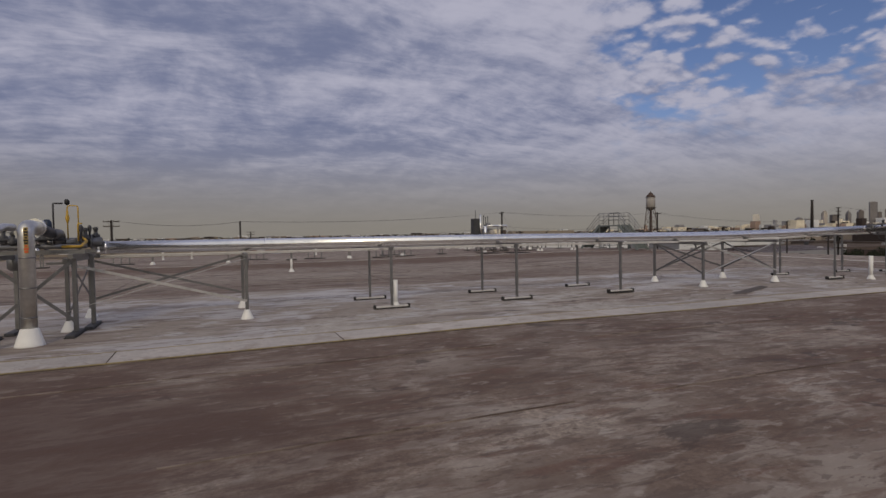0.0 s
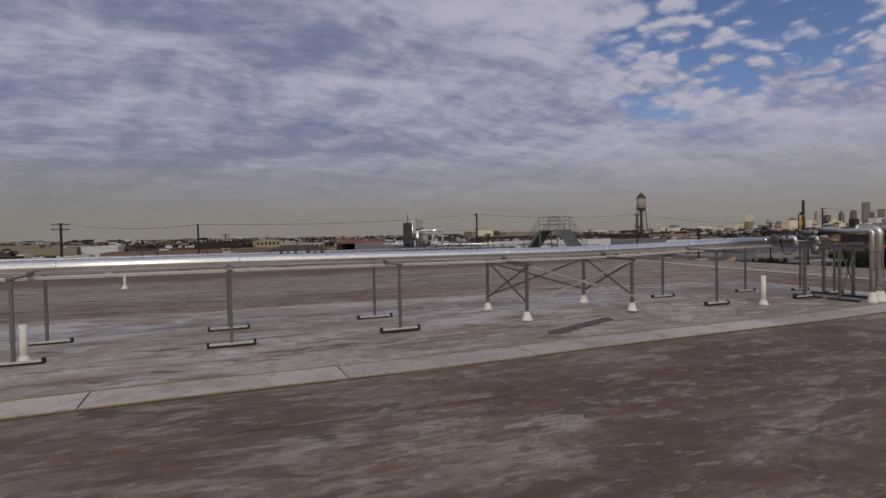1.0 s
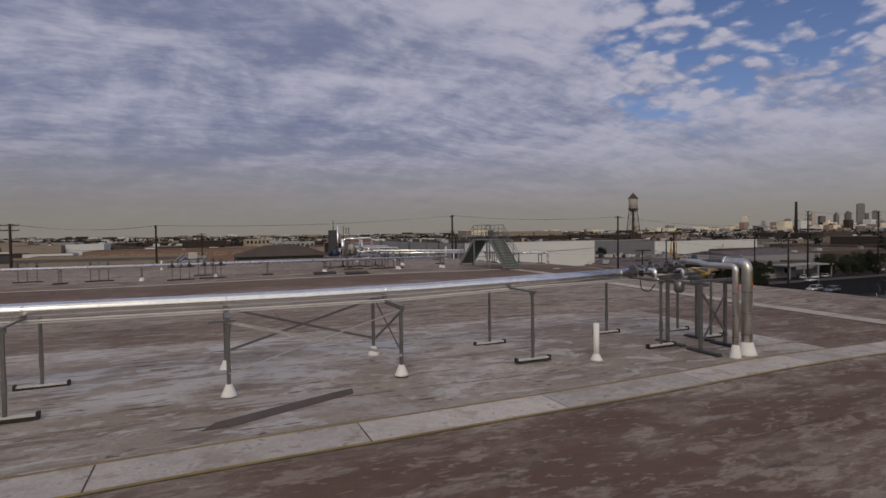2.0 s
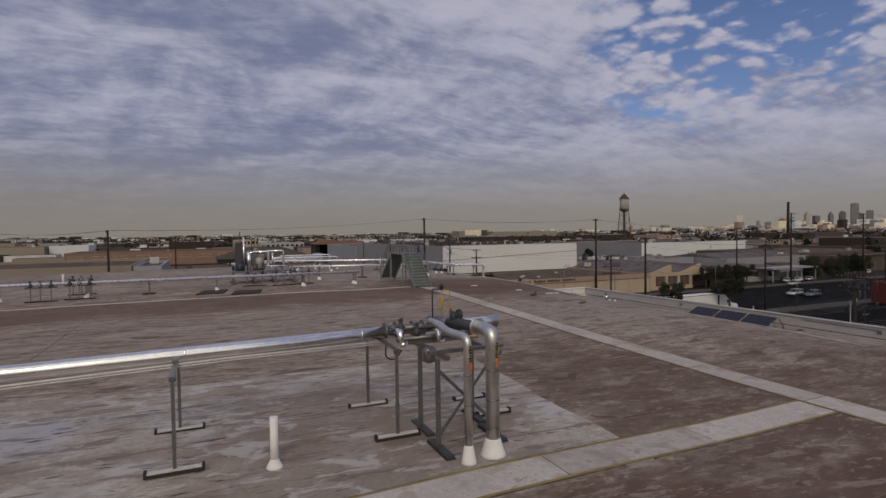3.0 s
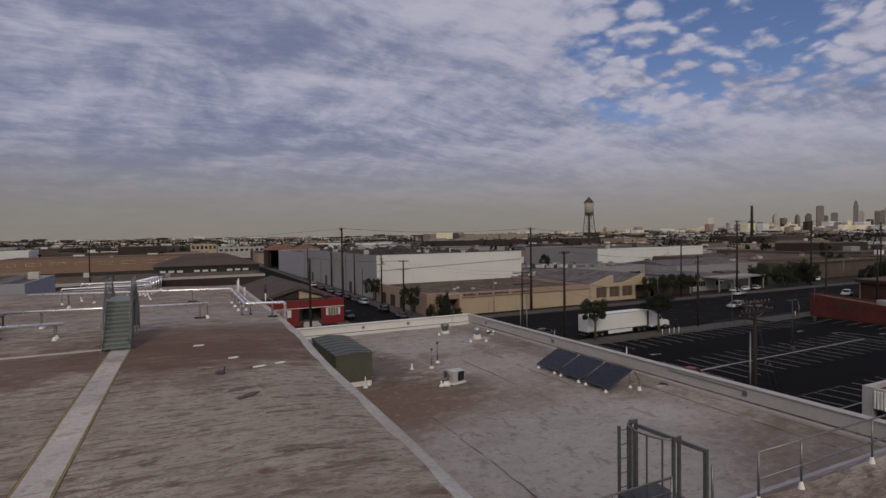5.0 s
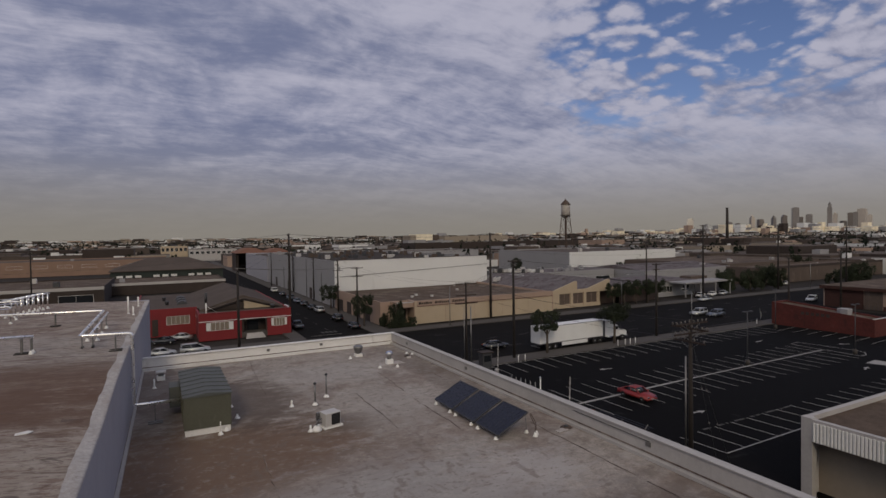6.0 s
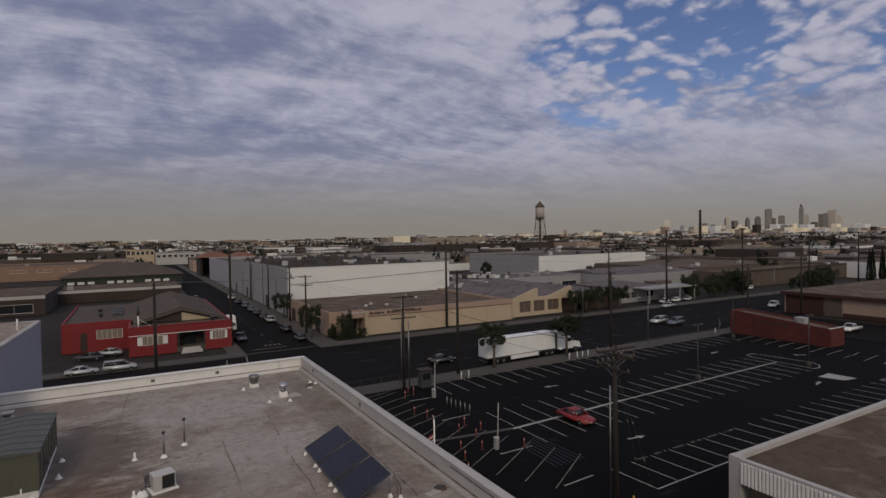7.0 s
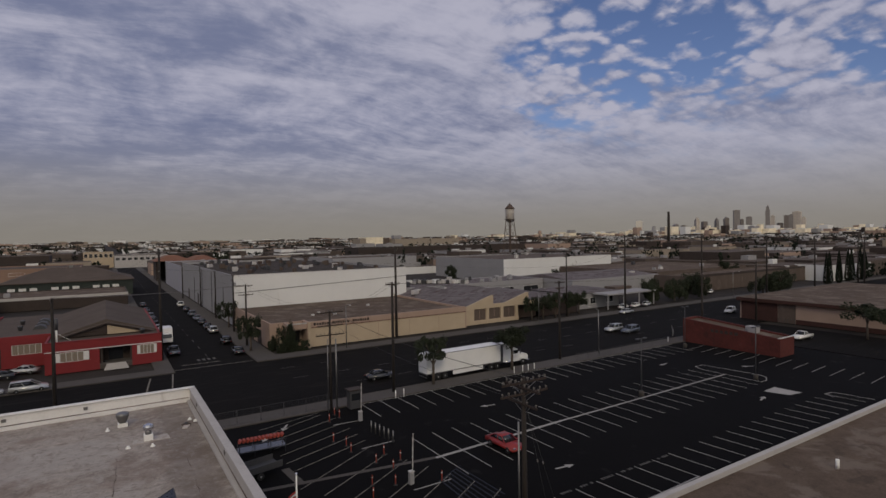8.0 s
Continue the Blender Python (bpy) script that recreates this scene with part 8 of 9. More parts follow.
def white_warehouse():
    t = thing("white_warehouse", (0, 0, 0), "large white warehouse with cluttered roof behind its parapet", "warehouse")
    H = 13.2
    x0, x1, y0, y1 = 87.1, 137.8, 157.0, 262.0
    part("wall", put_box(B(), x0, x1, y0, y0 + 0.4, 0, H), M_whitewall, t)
    # side walls greyer than the front: their shade is put into the colour
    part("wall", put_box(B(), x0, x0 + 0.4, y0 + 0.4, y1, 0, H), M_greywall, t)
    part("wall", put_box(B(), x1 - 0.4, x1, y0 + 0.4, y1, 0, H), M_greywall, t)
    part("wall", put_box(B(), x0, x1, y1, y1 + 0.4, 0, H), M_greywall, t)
    part("roof", put_box(B(), x0 + 0.4, x1 - 0.4, y0 + 0.4, y1, H - 1.1, H - 0.8), M_darkroof, t)
    part("coping", put_box(B(), x0 - 0.06, x1 + 0.06, y0 - 0.06, y0 + 0.46, H, H + 0.1), M_coping, t)
    part("cable_line", put_bar(B(), (x0, y0 - 0.05, 8.6), (x1, y0 - 0.05, 10.6), 0.05, 0.12), M_darksteel, t, "thin dark cable across the wall")
    for y, h in ((14.0, 9.0), (33.0, 12.6), (52.0, 12.6), (70.0, 9.0)):
        part("downpipe", put_tube(B(), (x0 - 0.1, y0 + y, 0.1), (x0 - 0.1, y0 + y, h), 0.09, seg=8), M_darksteel, t, "dark rain pipe on the side wall")
    for y in (26.0, 60.0, 84.0):
        part("loading_door", put_box(B(), x0 - 0.04, x0, y0 + y, y0 + y + 3.4, 0, 3.6), M_darkfascia, t)
    part("door", put_box(B(), x0 - 0.05, x0, y0 + 1.0, y0 + 2.4, 0, 2.6), M_darkfascia, t)


white_warehouse()
for k in range(70):
    x, y = 89.5 + rng.random() * 46, 160 + rng.random() * 95
    roof_unit(x, y, 12.4, 0.8 + 1.1 * rng.random(), 0.8 + 0.7 * rng.random(), 1.0 + 0.9 * rng.random(), "rooftop ventilation unit on the white warehouse", rng.choice((M_coping, M_darksteel, M_brownwall, M_darksteel, M_rustroof)), rng.random())


def plain_building(name, label, x0, x1, y0, y1, h, wall, roof, windows=0, wz=(1.2, 3.0), parapet=0.5, south=True, band=None, wmt=None, wall_w=None, cat="building", west=0, group="mid-distance buildings"):
    """A flat-roofed building with parapet, roof, and a row of windows on its south or west wall."""
    t = thing(name, ((x0 + x1) / 2, y0, 0), label, cat, group)
    ox, oy = (x0 + x1) / 2, y0
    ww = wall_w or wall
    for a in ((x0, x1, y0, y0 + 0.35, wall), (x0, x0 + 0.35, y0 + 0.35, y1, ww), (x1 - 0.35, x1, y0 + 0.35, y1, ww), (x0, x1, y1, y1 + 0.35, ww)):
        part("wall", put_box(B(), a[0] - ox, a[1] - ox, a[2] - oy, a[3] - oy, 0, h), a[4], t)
    part("roof", put_box(B(), x0 + 0.35 - ox, x1 - 0.35 - ox, 0.35, y1 - oy, h - parapet - 0.2, h - parapet), roof, t)
    if band:
        part("band", put_box(B(), x0 - 0.05 - ox, x1 + 0.05 - ox, -0.06, 0.0, h - 0.9, h + 0.05), band, t)
    if windows:
        step = (x1 - x0) / windows
        for k in range(windows):
            a = x0 + step * (k + 0.2) - ox
            wall_window(t, a, a + step * 0.6, wz[0], wz[1], 0.0, wmt or M_glass, 2)
    if west:
        step = (y1 - y0) / west
        for k in range(west):
            a = step * (k + 0.2)
            wall_window(t, a, a + step * 0.6, wz[0], wz[1], x0 - ox, wmt or M_glass, 2, "w")
    for k in range(rng.randint(1, 4)):
        x, y = (rng.random() - 0.5) * (x1 - x0) * 0.8, (0.15 + 0.7 * rng.random()) * (y1 - y0)
        part("roof_unit", put_box(B(), x - 0.9, x + 0.9, y - 0.7, y + 0.7, h - parapet, h - parapet + 0.9 + rng.random(), 0.06), rng.choice((M_coping, M_greywall, M_darksteel)), t)
    return t


# wall_w: grey on the sides stands for shade, only the front is white
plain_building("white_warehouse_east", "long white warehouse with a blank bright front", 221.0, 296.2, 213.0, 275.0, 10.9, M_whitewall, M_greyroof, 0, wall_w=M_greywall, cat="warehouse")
plain_building("grey_warehouse", "grey warehouse behind the blank white one", 168.0, 222.0, 300.0, 340.0, 10.9, M_greywall, M_greyroof, 0, cat="warehouse")
plain_building("blue_grey_building", "pale blue-grey building along the side street", 86.8, 118.0, 262.8, 330.0, 11.6, M_bluewall, M_greyroof, 0)
plain_building("brick_building", "dark red brick building with an unreadable painted sign", 159.7, 164.6, 58.4, 77.0, 4.8, M_brick, M_tanroof, 0, parapet=0.35)
for ob in bpy.data.objects["brick_building"].children:      # the roof falls towards the south
    for v in ob.data.vertices:
        if v.co.z > 2.0:
            v.co.z -= 1.5 * (1 - v.co.y / 18.6)
part("coping", put_box(B(), -2.46, 2.46, -0.03, 0.38, 3.302, 3.40), M_coping, bpy.data.objects["brick_building"], "pale coping on the low end wall")
for k in range(6):
    ob = part("sign_bar", put_box(B(), -2.49, -2.45, 7.6 + 0.95 * k, 8.2 + 0.95 * k, 2.75, 3.35), M_darkfascia, bpy.data.objects["brick_building"], "faded unreadable painted lettering")
plain_building("flat_roofed_shop", "low beige building with a deep dark roof overhang", 199.0, 260.0, 28.0, 87.0, 5.4, M_tanpink, M_tanroof, 3, band=M_darkfascia, parapet=0.2)
part("overhang", put_box(B(), -31.2, 31.5, -1.0, 60.0, 4.75, 5.5), M_tanroof, bpy.data.objects["flat_roofed_shop"], "brown flat roof overhang")
for x0, x1, y0, y1, z0, z1, mt, nm, lb in ((-31.27, -31.2, -1.0, 60.0, 4.62, 5.42, M_redfascia, "fascia", "dark red fascia board"), (-30.56, -30.5, 0.0, 45.9, 0.0, 1.1, M_redfascia, "plinth", "dark red painted plinth"),
                                             (-30.60, -30.5, 50.1, 59.0, 0.0, 4.75, M_redfascia, "wall_panel", "dark red painted wall"), (-30.57, -30.5, 46.0, 50.0, 0.0, 4.7, M_brownwall, "door", "brown-grey shutter door")):
    part(nm, put_box(B(), x0, x1, y0, y1, z0, z1), mt, bpy.data.objects["flat_roofed_shop"], lb)
for k in range(6):
    part("rail", put_box(B(), -30.9, -30.85, 46.1 + 0.75 * k, 46.16 + 0.75 * k, 0.0, 1.2), M_darksteel, bpy.data.objects["flat_roofed_shop"])
plain_building("grey_workshop", "low workshop with a broad blue-grey roof", 139.0, 197.0, 160.0, 178.0, 6.4, M_greywall, M_blueroof, 5, wz=(2.0, 4.0), parapet=0.3)
plain_building("grey_roofed_hall", "low hall with a broad grey roof", 198.0, 246.0, 146.0, 176.0, 6.2, M_greywall, M_blueroof, 0, parapet=0.25)
part("pitched_roof", put_prism(B(), [(0.4, 5.96), (29.6, 5.96), (17.0, 7.7)], -23.6, 23.6, "x"), M_blueroof, bpy.data.objects["grey_roofed_hall"], "worn low-pitched grey roof")
for k in range(13):
    x, y = 149.0 + 1.2 * k + 0.5 * (k % 3), 175.6 - 1.15 * k - 0.6 * (k % 2)
    roof_unit(x, y, 6.1, 1.5 + 0.35 * (k % 3), 1.5, 1.3 + 0.3 * (k % 2), "pale rooftop cooling unit in a row", (M_whitewall, M_galv, M_coping, M_darksteel, M_coping)[k % 5], 0.2 * (k % 4))
plain_building("tan_hall", "long low pinkish hall behind the street trees", 238.0, 330.0, 130.0, 142.0, 6.4, M_brownwall, M_tanroof, 0, band=M_darkfascia)
plain_building("brown_hall", "long low brown-roofed hall", 250.0, 345.0, 150.0, 205.0, 6.6, M_brownwall, M_tanroof, 0, parapet=0.25)
for x, y in ((143.0, 166.0), (149.0, 172.0), (157.0, 168.0), (166.0, 176.0), (172.0, 164.0), (186.0, 166.0), (191.0, 172.0), (181.0, 170.0), (176.0, 163.0), (169.0, 170.0), (262.0, 160.0), (280.0, 170.0), (300.0, 162.0)):
    roof_unit(x, y, 6.05, 1.6 + rng.random(), 1.3, 0.9 + 0.7 * rng.random(), "pale rooftop ventilation unit", rng.choice((M_coping, M_greywall, M_darksteel)), rng.random())
# north-west blocks
plain_building("flat_roofed_shed", "long low shed with a brown-grey flat roof and pale edge", 26.0, 66.0, 234.0, 264.0, 4.4, M_darkfascia, M_tanroof, 0, band=M_parapet, parapet=0.3)
plain_building("brown_shed", "low brown warehouse with a pale roof edge", -60.0, 28.0, 204.0, 250.0, 5.8, M_darkfascia, M_tanroof, 6, (1.0, 3.4), band=M_parapet)
plain_building("orange_brick_warehouse", "long pinkish-tan brick warehouse", -56.5, 48.0, 381.0, 430.0, 8.4, M_orangewall, M_greyroof, 9, (4.6, 6.2), wmt=M_orangewall, cat="warehouse")


def hip_hall():
    """A broad low hall under a hipped roof."""
    x0, x1, y0, y1, eave, ridge = 24.0, 70.0, 277.0, 309.0, 6.6, 11.7
    t = thing("hip_roofed_hall", (x0, y0, 0), "broad hall with grey hipped roof, dark green walls and white windows", "building", "mid-distance buildings")
    w, d = x1 - x0, y1 - y0
    for a, b, c, e in ((0.6, w - 0.6, 0.6, 1.0), (0.6, w - 0.6, d - 1.0, d - 0.6), (0.6, 1.0, 1.0, d - 1.0), (w - 1.0, w - 0.6, 1.0, d - 1.0)):
        part("wall", put_box(B(), a, b, c, e, 0, eave), M_greenwall, t)
    for k in range(12):
        if k % 4 != 3:
            wall_window(t, 3.0 + 3.5 * k, 5.2 + 3.5 * k, 3.4, 4.5, 0.6, M_frame, 2, rim=M_frame)
    bm = B()
    rim = [bm.verts.new((x, y, eave + z)) for z in (-0.35, 0.0) for x, y in ((0, 0), (w, 0), (w, d), (0, d))]
    top = [bm.verts.new((15.0, d / 2, ridge)), bm.verts.new((w - 15.0, d / 2, ridge))]
    for k in range(4):
        bm.faces.new((rim[k], rim[(k + 1) % 4], rim[4 + (k + 1) % 4], rim[4 + k]))
    for q in ((rim[4], rim[5], top[1], top[0]), (rim[5], rim[6], top[1]), (rim[6], rim[7], top[0], top[1]), (rim[7], rim[4], top[0]), (rim[3], rim[2], rim[1], rim[0])):
        bm.faces.new(q)
    part("roof", bm, M_greyroof, t, "dull grey hipped roof")
    part("roof_vent", put_box(B(), w / 2 - 0.7, w / 2 + 0.7, d / 2 - 0.7, d / 2 + 0.7, ridge - 0.3, ridge + 0.9), M_galv, t)


hip_hall()
plain_building("pale_shed", "plain pale beige industrial shed", -118.0, -84.0, 462.0, 520.0, 11.6, M_beige, M_greyroof, 0)
plain_building("white_shed", "small plain white industrial building", -83.0, -59.0, 470.0, 500.0, 12.0, M_whitewall, M_greyroof, 0)
plain_building("low_tan_shed", "low cream shed next door", -40.0, 7.1, 116.0, 150.0, 12.2, M_beige, M_tanroof, 0)
plain_building("blue_shed", "small dull blue shed", 7.4, 12.0, 116.0, 140.0, 12.0, M_bluewall, M_greyroof, 0)
plain_building("yellow_office", "pale yellow two-storey office far off", 45.0, 67.0, 560.0, 600.0, 13.4, M_tan, M_greyroof, 6, (9.0, 12.0))
plain_building("long_white_far", "long pale office with rows of windows", 67.5, 108.0, 545.0, 600.0, 10.4, M_parapet, M_greyroof, 9, (6.5, 8.6))
# this block's bright wall colour holds the sunlight on it
plain_building("yellow_white_block", "pale yellow block on the skyline", 469.0, 503.0, 925.0, 960.0, 22.6, M_sunlit, M_greyroof, 0)
plain_building("brown_annexe", "brown end block beside the pale yellow one", 503.5, 516.0, 925.0, 960.0, 21.4, M_brownwall, M_greyroof, 0)
plain_building("brown_annexe", "brown end block beside the pale yellow one", 457.0, 468.5, 925.0, 960.0, 20.6, M_beige, M_greyroof, 0)
plain_building("long_dark_shed", "very long dark brown shed behind the white warehouse", 264.0, 470.0, 486.0, 520.0, 12.6, M_darkfascia, M_darkroof, 0, cat="warehouse")
plain_building("long_beige_warehouse", "very long pale beige warehouse far off", 518.0, 660.0, 905.0, 960.0, 18.6, M_beige, M_greyroof, 0, cat="warehouse")


def pitched_hall():
    t = thing("open_pitched_hall", (0, 0, 0), "open-fronted hall with two low terracotta hipped roofs", "building")
    y = 345.0
    for x0, x1, top in ((83.6, 101.2, 14.1), (101.6, 114.6, 13.6)):
        xm, wide = (x0 + x1) / 2, x1 - x0
        for px in (x0 + 0.8, xm, x1 - 0.8):
            part("post", put_box(B(), px - 0.3, px + 0.3, y + 0.6, y + 1.2, 0, 11.2), M_darkfascia, t)
        part("back_wall", put_box(B(), x0 + 0.5, x1 - 0.5, y + 25.0, y + 25.4, 0, 11.2), M_darkfascia, t)
        part("side_wall", put_box(B(), x0 + 0.3, x0 + 0.7, y + 6.0, y + 25.0, 0, 11.2), M_darkfascia, t)
        bm = B()
        lo = [bm.verts.new(q) for q in ((x0 - 0.8, y - 1.0, 11.2), (x1 + 0.8, y - 1.0, 11.2), (x1 + 0.8, y + 27.0, 11.2), (x0 - 0.8, y + 27.0, 11.2))]
        hi = [bm.verts.new(q) for q in ((xm - 0.15 * wide, y + 6.0, top), (xm + 0.15 * wide, y + 6.0, top), (xm + 0.15 * wide, y + 20.0, top), (xm - 0.15 * wide, y + 20.0, top))]
        for k in range(4):
            bm.faces.new((lo[k], lo[(k + 1) % 4], hi[(k + 1) % 4], hi[k]))
        bm.faces.new(hi), bm.faces.new(lo[::-1])
        part("roof", bm, M_terracotta, t, "terracotta hipped roof")


pitched_hall()


def right_building():
    """The neighbour with a ribbed white fascia and a brown stained roof."""
    t = thing("ribbed_fascia_building", (0, 0, 0), "low building with white ribbed fascia and stained brown roof", "building")
    x0, y1 = 85.9, 30.6
    x1, y0 = 132.0, -12.0
    part("roof", put_box(B(), x0 + 0.4, x1, y0, y1 - 0.4, 5.4, 5.62), M_tanroof, t, "brown stained flat roof")
    part("parapet", put_box(B(), x0, x1, y1 - 0.4, y1, 0.0, 6.0), M_parapet, t)
    part("parapet", put_box(B(), x0, x0 + 0.4, y0, y1 - 0.4, 4.3, 5.95), M_parapet, t)
    part("corner_pier", put_box(B(), x0 - 0.02, x0 + 0.6, y1 - 0.75, y1 + 0.02, 0, 6.02), M_parapet, t)
    part("recess_wall", put_box(B(), x0 + 1.6, x0 + 1.9, y0, y1 - 0.4, 0, 5.4), M_beige, t)
    me = mesh_of("fascia_rib", put_prism(B(), [(-0.02, -0.09), (-0.09, -0.05), (-0.09, 0.05), (-0.02, 0.09), (0, 0.09), (0, -0.09)], 4.32, 5.75), M_white)
    for k in range(120):
        ob = part("fascia_rib", me, None, t)
        ob.location = (x0, y1 - 0.9 - 0.24 * k, 0)
    part("vent", put_tube(B(), (102.0, 26.5, 5.6), (102.0, 26.5, 6.3), 0.12, seg=12), M_white, t)
    part("vent", put_tube(B(), (95.5, 22.0, 5.6), (95.5, 22.0, 6.2), 0.12, seg=12), M_white, t)
    return t


right_building()


# ---- utility poles and lines ----
def utility_pole(x, y, h, arms=((0.3, 2.6, 0), ), turn=0.0, transformer=False, r=0.25, double=False):
    """arms: (distance below the top, length, 0 along x or 1 along y)."""
    t = thing("utility_pole", (x, y, 0.0), "dark wooden utility pole with crossarms and insulators", "utility pole", "utility poles")
    part("pole", put_tube(B(), (0, 0, 0), (0, 0, h), r, r * 0.62, 10), M_wood, t)
    if double:
        part("riser_pipe", put_tube(B(), (0.75, -0.1, 0), (0.72, -0.1, h * 0.72), 0.09, seg=10), M_galv, t)
        part("riser_pipe", put_tube(B(), (-0.38, 0.0, 0), (-0.36, 0.0, h * 0.72), 0.05, seg=10), M_galv, t)
    for dz, ln, ax in arms:
        z = h - dz
        d = Vector((1, 0, 0)) if ax == 0 else Vector((0, 1, 0))
        o = Vector((0, -0.12, 0)) if ax == 0 else Vector((-0.12, 0, 0))
        arm = part("crossarm", put_bar(B(), o - d * ln / 2 + Vector((0, 0, z)), o + d * ln / 2 + Vector((0, 0, z)), 0.11, 0.14), M_crossarm, t)
        pins = 8 if ln > 3.3 else 4
        for k in range(pins):
            q = -0.47 + 0.94 * k / (pins - 1)
            p = o + d * ln * q + Vector((0, 0, z + 0.06))
            part("insulator", put_lathe(B(), [(0.025, 0), (0.03, 0.08), (0.07, 0.1), (0.06, 0.2), (0.02, 0.24)], p, 8), M_insul, arm)
        for s in (-1, 1):
            part("brace", put_bar(B(), o + d * ln * 0.3 * s + Vector((0, 0, z)), Vector((0, 0, z - 0.7)), 0.03), M_galv, arm)
    if transformer:
        tf = part("transformer", put_lathe(B(), [(0.26, 0), (0.28, 0.05), (0.28, 0.85), (0.2, 0.95)], (0.42, 0, h - 2.9), 14), M_greywall, t, "grey drum transformer")
        for s in (-0.1, 0.1):
            part("bushing", put_tube(B(), (0.42 + s, 0, h - 1.98), (0.42 + s, 0, h - 1.72), 0.035, seg=8), M_insul, tf)
    t.rotation_euler = (0, 0, turn)
    return t


A1 = ((0.25, 2.6, 0), (1.1, 2.6, 0))
A2 = ((0.25, 2.8, 0), (1.4, 2.8, 0), (2.6, 2.2, 1))
A3 = ((0.3, 3.0, 1), (1.5, 3.0, 1))
P = {}
for nm, x, y, h, arms, kw in (
        ("a", 53.1, 89.8, 15.75, ((0.25, 2.4, 1),), {}), ("b", 67.4, 123.0, 20.9, ((0.4, 2.4, 1), (4.2, 2.2, 1)), {"r": 0.31}),
        ("c", 85.2, 147.8, 14.0, A3 + ((2.9, 2.6, 0),), {"transformer": True}), ("d", 83.9, 128.2, 13.0, ((0.3, 2.8, 0), (2.2, 3.0, 0)), {}),
        ("e", 83.1, 76.2, 13.1, ((0.2, 3.6, 0), (1.9, 3.4, 0), (3.1, 3.8, 0)), {"double": True, "r": 0.19}), ("f", 93.7, 79.2, 16.0, ((0.3, 2.2, 0), (0.35, 2.2, 1)), {}),
        ("g", 114.2, 118.0, 20.5, ((0.4, 2.4, 0), (4.6, 2.6, 0)), {"r": 0.31}), ("h", 127.4, 80.0, 14.2, ((0.3, 2.4, 0), (1.3, 2.0, 0)), {}),
        ("i", 187.0, 114.3, 22.0, A2, {"r": 0.31, "transformer": True}), ("j", 228.0, 116.4, 22.0, A2, {"r": 0.31}), ("k", 166.0, 116.8, 17.5, A1, {}),
        ("l", 83.1, 38.1, 12.6, ((0.35, 4.0, 0), (1.15, 4.2, 0), (0.75, 3.6, 1), (1.9, 3.0, 1)), {"r": 0.24}),
        ("m", 243.4, 103.3, 21.0, A2, {"r": 0.31}), ("n", 271.0, 101.0, 20.5, A2, {"r": 0.31}), ("o", 284.0, 91.0, 20.0, A1, {"r": 0.31}), ("p", 85.6, 175.0, 13.6, A3, {}), ("q", 86.2, 207.0, 13.6, A3, {}),
        ("r", 84.5, 240.0, 14.0, A3, {}), ("s", 170.5, 80.0, 14.0, A1, {}), ("u", 196.5, 82.0, 15.0, A1, {}), ("v", -18.0, 115.0, 19.0, A1, {"r": 0.31}), ("w", 10.5, 200.0, 17.5, A1, {}),
        ("x", 4.0, 112.6, 18.6, ((0.3, 2.0, 1),), {}), ("y", 212.0, 60.0, 14.0, A1, {}), ("z", 330.0, 110.0, 21.0, A2, {})):
    P[nm] = utility_pole(x, y, h, arms, **kw)
    P[nm + "_top"] = Vector((x, y, h - arms[0][0] + 0.25))
part("riser_pipe", put_tube(B(), (-0.31, 0.25, 0), (-0.29, 0.24, 9.4), 0.07, seg=10), M_galv, P["l"])
for top, out in ((10.8, 2.2), (10.6, 3.2)):
    foot, head = Vector((0.77 * out, -0.637 * out, 0.0)), Vector((0.1, -0.08, top))
    guy = part("guy_wire", put_tube(B(), foot, head, 0.012, seg=5), M_wire, P["l"])
    for f in (0.35, 0.62):
        p = foot.lerp(head, f)
        part("guy_insulator", put_tube(B(), p - (head - foot) * 0.008, p + (head - foot) * 0.008, 0.05, seg=8), M_insul, guy)


def power_line(a, b, offsets, sag=0.8, r=0.012):
    """Cables hung from pole to pole."""
    pa, pb = P[a + "_top"], P[b + "_top"]
    t = thing("power_line", pa, "thin dark overhead power cable", "cable", "overhead cables")
    for dx, dy, dz in offsets:
        o = Vector((dx, dy, dz))
        pts = [(pb - pa) * (k / 12) + o - Vector((0, 0, 4 * sag * (k / 12) * (1 - k / 12))) for k in range(13)]
        part("cable", put_run(B(), pts, r, 5), M_wire, t)


for a, b in (("d", "c"), ("c", "p"), ("p", "q"), ("q", "r")):
    power_line(a, b, ((-1.2, 0, 0), (1.2, 0, 0), (0, 0, -2.0)), 0.7)
for a, b in (("e", "f"), ("f", "h"), ("h", "s"), ("l", "e")):
    power_line(a, b, ((0, 0.6, 0), (0, -0.6, 0), (0, 0, -1.6)), 0.7)
for a, b in (("b", "g"), ("g", "k"), ("k", "i"), ("i", "j"), ("j", "m"), ("m", "n"), ("v", "x"), ("x", "b")):
    power_line(a, b, ((0, 0.9, 0), (0, -0.9, 0), (0, 0.0, -3.6)), 0.9, 0.016)
t = thing("span_wire", P["a_top"], "thick pale span wire across the street", "cable", "overhead cables")
part("cable", put_run(B(), [(P["d_top"] - P["a_top"]) * (k / 12) - Vector((0, 0, 1.6 * (k / 12) * (1 - k / 12))) for k in range(13)], 0.045, 6), M_insul, t)
for a, b in (("a", "b"), ("d", "e")):
    power_line(a, b, ((0, 0.2, 0), (0, -0.4, -0.6)), 0.8)


